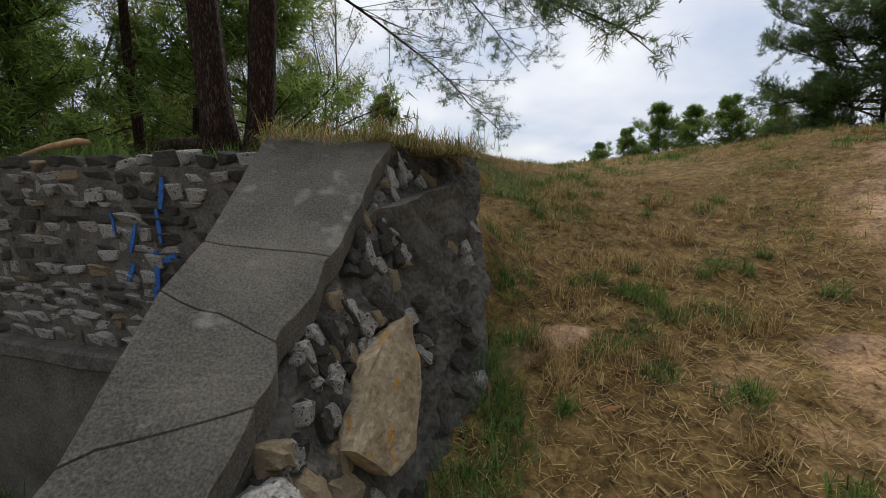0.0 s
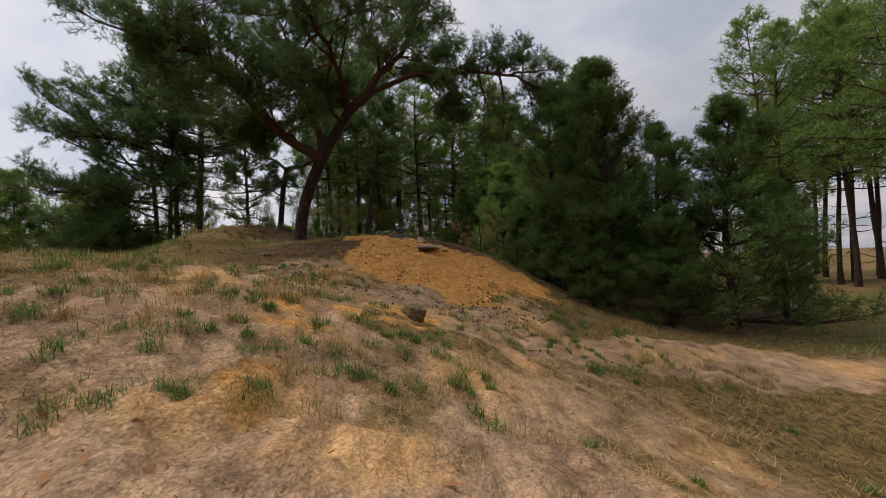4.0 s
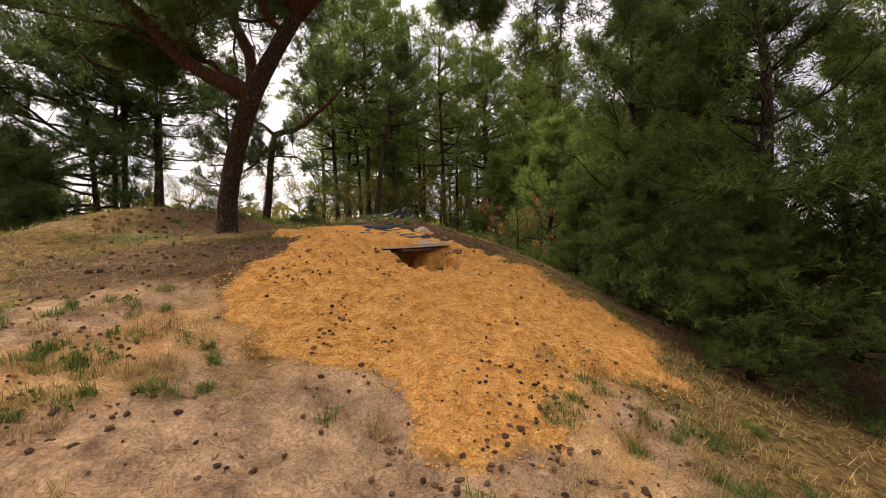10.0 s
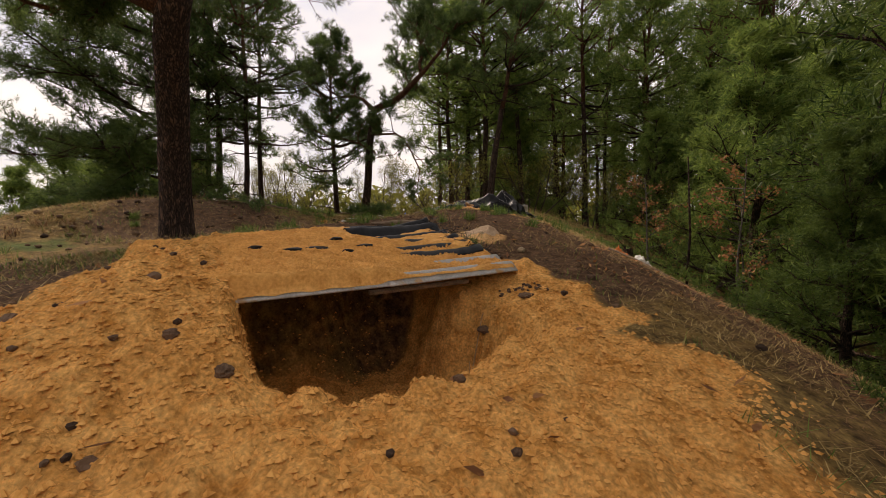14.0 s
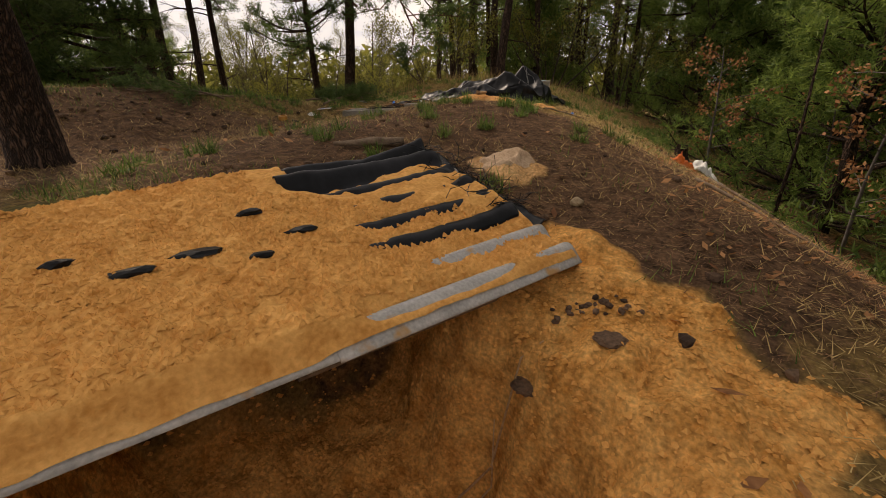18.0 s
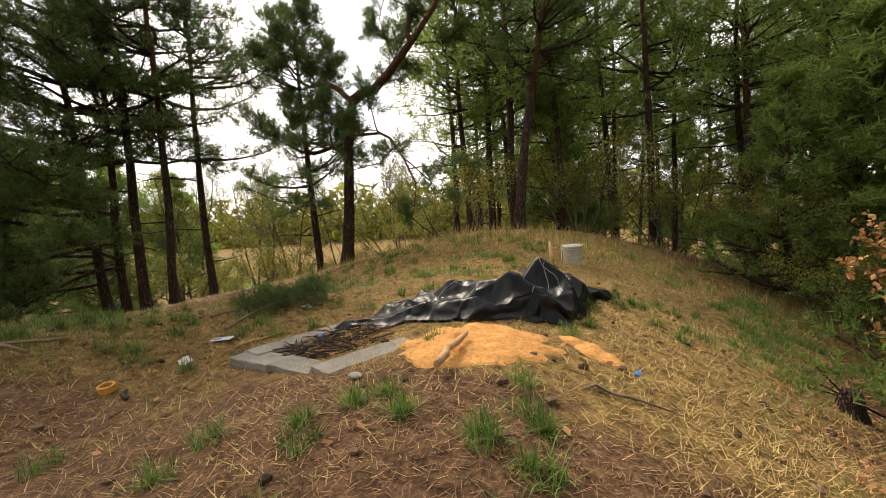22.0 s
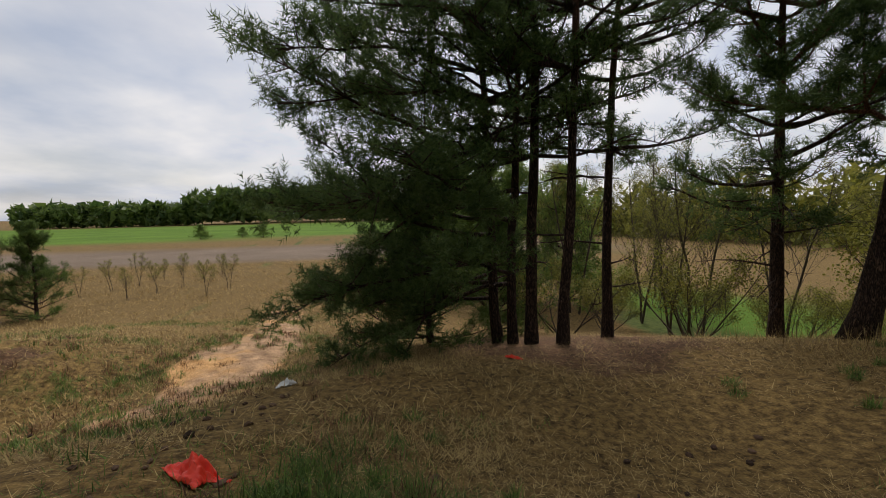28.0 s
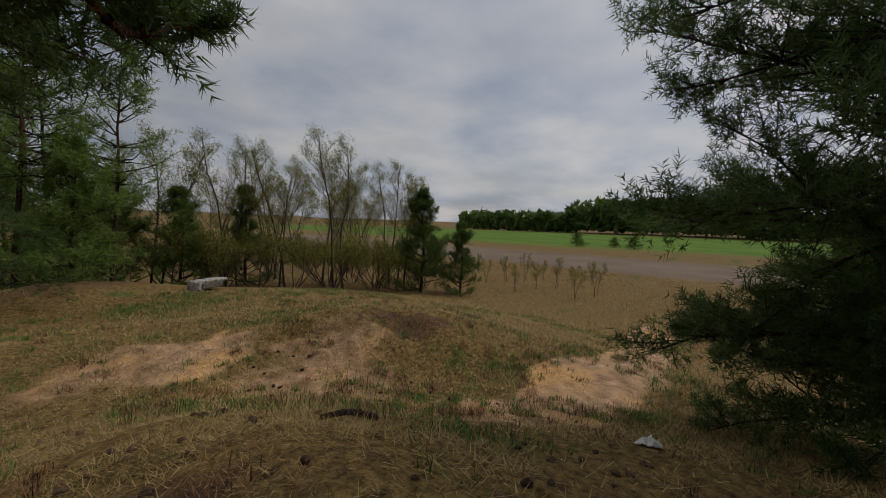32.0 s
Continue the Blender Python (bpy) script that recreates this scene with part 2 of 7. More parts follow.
TURF = material("dry_turf", (0.06, 0.04, 0.022), (0.26, 0.17, 0.09), 25, 0.95, 1.0, 90)
CHAR = material("charred_wood", (0.012, 0.010, 0.009), (0.07, 0.055, 0.045), 20, 0.9, 0.5, 70, island=0.4)
STRAW = material("dry_grass", (0.20, 0.125, 0.045), (0.60, 0.44, 0.19), 3, 0.75, 0, 20, island=0.6, back=0.25)
GREEN = material("green_grass", (0.045, 0.095, 0.016), (0.19, 0.29, 0.06), 3, 0.6, 0, 20, island=0.45, back=0.3)
LITTER = material("fallen_needles", (0.085, 0.043, 0.022), (0.32, 0.175, 0.088), 4, 0.85, 0, 30, island=0.7)
LEAF = material("dead_oak_leaves", (0.20, 0.085, 0.035), (0.52, 0.26, 0.11), 6, 0.7, 0, 30, island=0.5, back=0.3)
SPRING = material("spring_leaves", (0.11, 0.12, 0.02), (0.34, 0.33, 0.065), 3, 0.6, 0, 20, island=0.5, back=0.35)
WHITE = material("white_plastic", (0.60, 0.60, 0.56), (0.80, 0.80, 0.77), 5, 0.45, 0.05, 40)
CREAM = material("dirty_cream_plastic", (0.36, 0.33, 0.26), (0.52, 0.49, 0.41), 5, 0.45, 0.05, 40)
LID = material("pale_blue_lid", (0.32, 0.52, 0.62), (0.62, 0.76, 0.80), 9, 0.45, 0.05, 40)
RED = material("red_plastic", (0.80, 0.03, 0.012), (0.92, 0.07, 0.03), 7, 0.45, 0.2, 40)
ORANGE = material("orange_plastic", (0.70, 0.13, 0.02), (0.9, 0.22, 0.05), 7, 0.45, 0.2, 40)
BLUE_CAP = material("blue_cap", (0.01, 0.12, 0.55), (0.03, 0.25, 0.75), 9, 0.4, 0, 40)
TAPE = material("brown_tape", (0.45, 0.20, 0.04), (0.62, 0.32, 0.08), 9, 0.35, 0.05, 40)
BLACK = material("black_rubber", (0.012, 0.012, 0.012), (0.03, 0.03, 0.03), 9, 0.6, 0.1, 40)
STRING = material("white_string", (0.55, 0.55, 0.52), (0.75, 0.75, 0.72), 9, 0.7, 0, 40)
CLOD = material("dark_clods", (0.045, 0.027, 0.018), (0.17, 0.105, 0.066), 30, 0.95, 0.5, 90, island=0.5)


# ---- mesh helpers ----
def raw(name, verts, faces, mat, smooth=False):
    """A mesh from arrays: verts (n, 3); faces a list of (m, 3) or (m, 4) index arrays."""
    me = bpy.data.meshes.new(name)
    verts = np.asarray(verts, np.float32)
    faces = [np.asarray(f, np.int32) for f in faces if len(f)]
    loops = np.concatenate([f.ravel() for f in faces])
    sizes = np.concatenate([np.full(len(f), f.shape[1], np.int32) for f in faces])
    starts = np.concatenate([[0], np.cumsum(sizes)[:-1]]).astype(np.int32)
    me.vertices.add(len(verts))
    me.vertices.foreach_set("co", verts.ravel())
    me.loops.add(len(loops))
    me.loops.foreach_set("vertex_index", loops)
    me.polygons.add(len(sizes))
    me.polygons.foreach_set("loop_start", starts)
    me.update(calc_edges=True)
    me.polygons.foreach_set("use_smooth", np.full(len(sizes), smooth, bool))
    me.materials.append(mat)
    return me


def child(name, me, parent, label="", at=None):
    ob = new(name, me)
    ob.parent = parent
    if at is not None:
        ob.matrix_basis = at
    if label:
        ob["label"] = label
    return ob


def part(name, bm, mat, parent, label="", smooth=False):
    me = bpy.data.meshes.new(name)
    bm.to_mesh(me)
    bm.free()
    me.materials.append(mat)
    if smooth:
        me.polygons.foreach_set("use_smooth", np.ones(len(me.polygons), bool))
    return child(name, me, parent, label)


def solo(name, bm, mat, label, category, group="", kind="", smooth=False):
    me = bpy.data.meshes.new(name)
    bm.to_mesh(me)
    bm.free()
    me.materials.append(mat)
    if smooth:
        me.polygons.foreach_set("use_smooth", np.ones(len(me.polygons), bool))
    return tagged(new(name, me), label, category, group, kind)


class Soup:
    """Collects pieces of one mesh."""

    def __init__(self):
        self.v, self.f, self.n = [], [], 0

    def add(self, verts, faces):
        verts = np.asarray(verts, float)
        self.v.append(verts)
        for f in faces:
            self.f.append(np.asarray(f) + self.n)
        self.n += len(verts)

    def mesh(self, name, mat, smooth=False):
        quads = [f for f in self.f if f.shape[1] == 4]
        tris = [f for f in self.f if f.shape[1] == 3]
        groups = [np.concatenate(g) for g in (quads, tris) if g]
        return raw(name, np.concatenate(self.v), groups, mat, smooth)


def tube(points, radii, sides=6, cap=True, rough=0.0, rng=None):
    """A tapered tube along points."""
    p = np.asarray(points, float)
    r = np.asarray(radii, float)
    d = np.gradient(p, axis=0)
    d /= np.linalg.norm(d, axis=1)[:, None] + 1e-9
    ref = np.eye(3)[np.argmin(np.abs(d).max(axis=0))][None]
    a = np.cross(d, ref)
    a /= np.linalg.norm(a, axis=1)[:, None] + 1e-9
    b = np.cross(d, a)
    ang = np.linspace(0, 2 * np.pi, sides, endpoint=False)
    rr = np.repeat(r[:, None], sides, 1)
    if rough and rng is not None:
        rr = rr * (1 + rough * rng.uniform(-1, 1, rr.shape))
    ring = p[:, None] + rr[..., None] * (np.cos(ang)[None, :, None] * a[:, None] + np.sin(ang)[None, :, None] * b[:, None])
    n = len(p)
    i, j = np.meshgrid(np.arange(n - 1), np.arange(sides), indexing="ij")
    k = (j + 1) % sides
    quads = np.stack([i * sides + j, i * sides + k, (i + 1) * sides + k, (i + 1) * sides + j], -1).reshape(-1, 4)
    verts, faces = ring.reshape(-1, 3), [quads]
    if cap:
        verts = np.concatenate([verts, p[:1], p[-1:]])
        j = np.arange(sides)
        k = (j + 1) % sides
        faces.append(np.concatenate([np.stack([0 * j + n * sides, k, j], 1), np.stack([0 * j + n * sides + 1, (n - 1) * sides + j, (n - 1) * sides + k], 1)]))
    return verts, faces


def lump(bm, at, size, rng, detail=1, wild=0.25, turn=None):
    """A worn stone-like piece."""
    m = Matrix.Translation(at) @ (turn or Matrix.Identity(4)) @ Matrix.Diagonal((*size, 1))
    out = bmesh.ops.create_icosphere(bm, subdivisions=detail, radius=1.0, matrix=Matrix.Identity(4))
    for v in out["verts"]:
        v.co = m @ (v.co * (1 + wild * rng.uniform(-1, 1)))


def block(bm, m, size, bevel=0.01, wild=0.0, rng=None, seg=1):
    out = bmesh.ops.create_cube(bm, size=1.0)
    for v in out["verts"]:
        v.co = Vector((v.co.x * size[0], v.co.y * size[1], v.co.z * size[2]))
        if wild:
            v.co += Vector(rng.uniform(-wild, wild, 3))
    if bevel:
        es = {e for v in out["verts"] for e in v.link_edges}
        r = bmesh.ops.bevel(bm, geom=list(es), offset=bevel, segments=seg, affect="EDGES", profile=0.6)
        vs = {v for f in r["faces"] for v in f.verts} | {v for v in out["verts"] if v.is_valid}
    else:
        vs = set(out["verts"])
    for v in vs:
        v.co = m @ v.co


# ---- the ground ----
BASE = 0.565
MOUNDS = (
    (-0.13, 17.60, 3.06, 4.72, 0.11, 2.68), (0.19, 13.94, 2.03, 3.55, -1.14, 0.85), (-2.39, 6.30, 2.18, 4.94, -1.98, 1.47),
    (-7.07, 0.66, 2.90, 2.30, -0.06, 1.35), (-4.75, 17.03, 2.80, 1.09, 1.33, 0.85), (-6.81, 16.08, 1.93, 3.74, 0.43, 1.36),
    (-3.31, 26.68, 6.20, 3.62, 0.58, 2.75), (0.20, 14.36, 1.37, 1.10, -1.13, -0.77), (2.28, 5.47, 2.83, 1.16, 0.05, -0.57),
    (-10.9, 11.4, 1.9, 0.9, -0.5, 0.42), (3.08, 16.62, 2.61, 2.78, 0.03, -0.74), (4.91, -0.71, 4.77, 6.76, -0.45, -0.99), (-12.53, 8.70, 4.88, 8.20, -0.02, 1.67),
)
EDGE_L, EDGE_R = Vector((-0.41, 12.93, 2.63)), Vector((0.71, 14.77, 2.64))
EU = ((EDGE_R.xy - EDGE_L.xy).normalized())
EV = Vector((EU.y, -EU.x))
WALL_A, WALL_B = Vector((-2.25, -0.32)), Vector((-4.6, -4.0))
WU = (WALL_B - WALL_A).normalized()
WN = Vector((-WU.y, WU.x))


def smooth_step(a, b, x):
    t = np.clip((x - a) / (b - a), 0, 1)
    return t * t * (3 - 2 * t)


def mounds(x, y):
    z = BASE + 0 * x
    for cx, cy, sx, sy, an, h in MOUNDS:
        ca, sa = math.cos(an), math.sin(an)
        u, v = (x - cx) * ca + (y - cy) * sa, -(x - cx) * sa + (y - cy) * ca
        z = z + h * np.exp(-0.5 * ((u / sx) ** 2 + (v / sy) ** 2))
    return z


def pit_uv(x, y):
    return (x - EDGE_L.x) * EU.x + (y - EDGE_L.y) * EU.y, (x - EDGE_L.x) * EV.x + (y - EDGE_L.y) * EV.y


def bare_ground(x, y):
    z = mounds(x, y)
    u, v = pit_uv(x, y)
    # the dug hole under the sheet
    u, v = u + 0.11 * fbm(x, y, 2.1, 151, 3), v + 0.12 * fbm(x, y, 1.9, 161, 3)
    dug = smooth_step(0.02, 0.34, u) * smooth_step(1.85, 1.5, u) * smooth_step(-1.2, -0.8, v) * smooth_step(1.02, 0.2, v)
    z = z - dug * 1.0
    # spoil heaped beside the hole
    z = z + 0.16 * np.exp(-(((u + 0.25) / 0.55) ** 2 + ((v - 0.1) / 0.6) ** 2))
    # the bank behind the stone wall and the sunken yard before it
    s = (x - WALL_A.x) * WU.x + (y - WALL_A.y) * WU.y
    d = (x - WALL_A.x) * WN.x + (y - WALL_A.y) * WN.y
    along = smooth_step(-0.05, 0.05, s) * smooth_step(9.0, 6.0, s)
    bank = 1.66 - 0.03 * s
    z_back = np.maximum(z, bank)
    back = smooth_step(-0.12, -0.2, d) * smooth_step(-6.0, -2.5, d)
    z = z + along * back * (z_back - z)
    yard = smooth_step(-0.2, -0.12, d) * smooth_step(3.4, 1.2, d) * along * smooth_step(-0.12, -0.24, y)
    z = z + yard * (np.minimum(z, -0.75) - z)
    # the slope that leans on the far side of the wing wall
    wing = smooth_step(-0.15, 0.0, y) * smooth_step(1.6, 0.5, y) * smooth_step(-1.9, -2.7, x) * smooth_step(-6.0, -3.6, x)
    z = z + wing * (np.maximum(z, 1.62) - z)
    return z


def ground(x, y):
    x, y = np.asarray(x, float), np.asarray(y, float)
    z = bare_ground(x, y)
    o, p, _, _ = zones(x, y)
    close = np.clip(1 - np.hypot(x + 3, y - 12) / 45, 0, 1)
    z = z + close * (fbm(x, y, 0.9, 31) * 0.035 + fbm(x, y, 4.5, 41, 3) * 0.018)
    z = z + o * (np.abs(fbm(x, y, 5.0, 51, 4)) * 0.075 + fbm(x, y, 2.2, 61, 2) * 0.035) + p * close * (0.05 - np.abs(fbm(x, y, 2.4, 71, 4)) * 0.11 + np.abs(fbm(x, y, 6.0, 73, 3)) * 0.035)
    z = z + blob(x, y, -10.6, 11.6, 2.4, 1.5, -0.5, 0.5) * np.abs(fbm(x, y, 1.7, 191, 4)) * 0.26
    u, v = pit_uv(x, y)
    rim = np.exp(-(((u - 1.0) / 1.1) ** 2 + ((v + 0.1) / 0.9) ** 2))
    z = z + rim * (fbm(x, y, 1.8, 81, 4) * 0.10 + fbm(x, y, 6.0, 83, 3) * 0.03)
    far = np.hypot(x + 3, y - 12)
    return z + smooth_step(120, 420, far) * (fbm(x, y, 0.004, 91, 2) * 3.0 + 1.5)


def gz(x, y):
    return float(ground(x, y))


GRIDS = {}


def fbm(x, y, scale, seed, octaves=4):
    """Smooth value noise on arrays, about -1 to 1."""
    out, amp, tot = np.zeros_like(x), 1.0, 0.0
    for o in range(octaves):
        if seed + o not in GRIDS:
            GRIDS[seed + o] = np.random.RandomState(seed + o).uniform(-1, 1, (256, 256))
        g = GRIDS[seed + o]
        px, py = x * scale * 2**o + 37.1 * o, y * scale * 2**o + 11.7 * o
        ix, iy = np.floor(px).astype(int), np.floor(py).astype(int)
        fx, fy = px - ix, py - iy
        fx, fy = fx * fx * (3 - 2 * fx), fy * fy * (3 - 2 * fy)
        a, b = g[ix % 256, iy % 256], g[(ix + 1) % 256, iy % 256]
        c, d = g[ix % 256, (iy + 1) % 256], g[(ix + 1) % 256, (iy + 1) % 256]
        out += amp * ((a * (1 - fx) + b * fx) * (1 - fy) + (c * (1 - fx) + d * fx) * fy)
        tot += amp
        amp *= 0.5
    return out / tot * 1.6


def blob(x, y, cx, cy, rx, ry, turn=0.0, soft=0.25):
    ca, sa = math.cos(turn), math.sin(turn)
    u, v = (x - cx) * ca + (y - cy) * sa, -(x - cx) * sa + (y - cy) * ca
    return 1 - smooth_step(1 - soft, 1 + soft, np.sqrt((u / rx) ** 2 + (v / ry) ** 2))


def zones(x, y):
    """How much orange sand, pale sand, brown litter and green there is."""
    wob = fbm(x, y, 1.3, 5) * 0.35
    wx, wy = x + wob, y + fbm(x, y, 1.3, 9) * 0.35
    orange = np.maximum.reduce([blob(wx, wy, -0.1, 7.2, 0.6, 0.22, 0.2, 0.5) * 0.7, blob(wx, wy, -1.0, 4.9, 0.25, 0.15, 0.2, 0.5) * 0.55, blob(wx, wy, -1.25, 6.3, 0.3, 0.18, 0.6, 0.5) * 0.62, blob(wx, wy, -0.25, 6.6, 0.35, 0.13, 0.1, 0.5) * 0.62, blob(wx, wy, -0.7, 6.7, 0.22, 0.12, 0.2, 0.5) * 0.7, blob(wx, wy, -1.0, 5.85, 0.4, 0.16, 0.1, 0.5) * 0.6, blob(wx, wy, 0.45, 12.3, 2.1, 1.75, 0.35, 0.12), blob(wx, wy, 1.85, 12.05, 1.15, 1.2, 0.3, 0.2), blob(wx, wy, 0.95, 10.6, 0.55, 0.9, 0, 0.3) * 0.9, blob(wx, wy, 0.4, 14.2, 1.1, 1.1, 0, 0.15),
                                blob(wx, wy, -0.5, 13.6, 1.0, 0.8, 0.6, 0.2)])
    pale = np.maximum.reduce([blob(wx, wy, -0.5, 6.0, 2.3, 3.6, 0.15, 0.4), blob(wx, wy, -1.6, 9.9, 2.0, 1.8, 0, 0.4) * 0.95, blob(wx, wy, 0.6, 9.9, 2.2, 1.4, 0, 0.3), blob(wx, wy, 0.9, 8.6, 2.6, 1.1, -0.2, 0.4), blob(wx, wy, 4.6, 8.6, 3.4, 0.9, 0.1, 0.4),
                              blob(wx, wy, -1.0, 2.6, 0.9, 1.2, 0, 0.5) * 0.42, blob(wx, wy, -8.0, 12.2, 2.4, 1.2, 0.3, 0.6) * 0.62, blob(wx, wy, -12.5, 15.6, 4.5, 0.9, -0.12, 0.4), blob(wx, wy, -19, 15.5, 5.0, 0.8, 0.1, 0.4) * 0.8,
                              blob(wx, wy, 0.12, 15.84, 0.24, 0.2, 0, 0.3), blob(wx, wy, -1.6, 0.95, 0.22, 0.3, 0.5, 0.4), blob(wx, wy, 1.9, 5.8, 1.5, 2.0, 0.2, 0.6) * 0.62, blob(wx, wy, -0.95, 2.25, 0.4, 0.3, 0.5, 0.5), blob(wx, wy, -7.1, 10.0, 1.8, 1.0, 0, 0.5) * 0.75])
    litter = np.maximum.reduce([blob(wx, wy, -2.3, 12.3, 2.0, 1.4, 0, 0.5) * 0.8, blob(wx, wy, -0.4, 16.2, 2.8, 1.9, 0, 0.35), blob(wx, wy, -3.2, 15.6, 1.8, 1.6, 0, 0.4), blob(wx, wy, -9.9, 21.6, 2.2, 1.9, 0, 0.4), blob(wx, wy, -3.0, 17.4, 1.5, 1.0, 0, 0.4) * 0.42,
                                blob(wx, wy, 2.8, 18.5, 1.4, 5.0, 0, 0.4) * 0.8, blob(wx, wy, 7.0, 15.5, 4.6, 4.5, 0, 0.3), blob(wx, wy, 6.0, 36.0, 16.0, 10.0, 0, 0.2), blob(wx, wy, -7.5, -2.0, 4.0, 4.5, 0, 0.3) * 0.6, blob(wx, wy, -10.4, 11.9, 1.6, 0.8, -0.5, 0.5) * 0.8])
    green = np.clip(fbm(x, y, 0.45, 21) * 0.8 + fbm(x, y, 1.5, 25, 3) * 0.6 - 0.05, 0, 1) * 0.7
    green = np.maximum(green, blob(wx, wy, 14, 12, 9, 5, 0.2, 0.4) * 0.55)
    green = np.maximum(green, blob(wx, wy, 1.75, 23.0, 0.35, 3.2, -0.15, 0.5) * 0.8)
    green = np.maximum(green, blob(wx, wy, -4.8, 17.4, 1.2, 1.0, 0, 0.6) * 0.6)
    green = np.maximum(green, blob(wx, wy, -12.5, 30.5, 5.5, 3.0, 0.2, 0.3))
    u, v = pit_uv(x, y)
    # brown soil at the hole's back, with the sheet's shade in its tone
    humus_shade = smooth_step(-0.7, -0.9, v + 0.1 * wob) * smooth_step(0.2, 0.4, u) * smooth_step(1.9, 1.7, u) * smooth_step(-1.4, -1.2, v)
    orange = orange * (1 - 0.65 * humus_shade)
    litter = np.maximum(litter, 0.65 * humus_shade)
    spots = np.clip(fbm(x, y, 1.5, 131, 3) * 1.0 - 0.4, 0, 0.6) * blob(x, y, -0.4, 7.5, 3.2, 6.0, 0, 0.3)
    litter = np.maximum(litter, spots)
    # worn turf left in the sand
    worn = np.clip(fbm(x, y, 0.75, 231, 3) * 1.6 - 0.62, 0, 0.9) * blob(x, y, -0.4, 6.6, 3.2, 4.4, 0, 0.3)
    pale = pale * (1 - 0.85 * worn)
    pale = pale * (1 - orange) * (1 - 0.8 * spots)
    litter = litter * (1 - orange) * (1 - pale)
    green = green * (1 - orange) * (1 - pale) * (1 - 0.7 * litter)
    return orange, pale, litter, green


def spread(inner_lo, inner_hi, step, outer, grow=1.16):
    inner = np.arange(inner_lo, inner_hi + step / 2, step)
    tail, s, p = [], step, 0.0
    while p < outer:
        s *= grow
        p += s
        tail.append(p)
    tail = np.array(tail)
    return np.concatenate([(inner_lo - tail)[::-1], inner, inner_hi + tail])


gx, gy = spread(-9.0, 4.2, 0.075, 1500), spread(-1.5, 22.0, 0.075, 1500)
# finer rows across the dug hole
gx, gy = np.union1d(gx, np.arange(-1.4, 1.8, 0.0375)), np.union1d(gy, np.arange(12.0, 15.2, 0.0375))
GX, GY = np.meshgrid(gx, gy, indexing="ij")
z_or, z_pa, z_li, z_gr = zones(GX, GY)
GZ = ground(GX, GY)
nx_, ny_ = len(gx), len(gy)
ii, jj = np.meshgrid(np.arange(nx_ - 1), np.arange(ny_ - 1), indexing="ij")
gq = np.stack([ii * ny_ + jj, (ii + 1) * ny_ + jj, (ii + 1) * ny_ + jj + 1, ii * ny_ + jj + 1], -1).reshape(-1, 4)


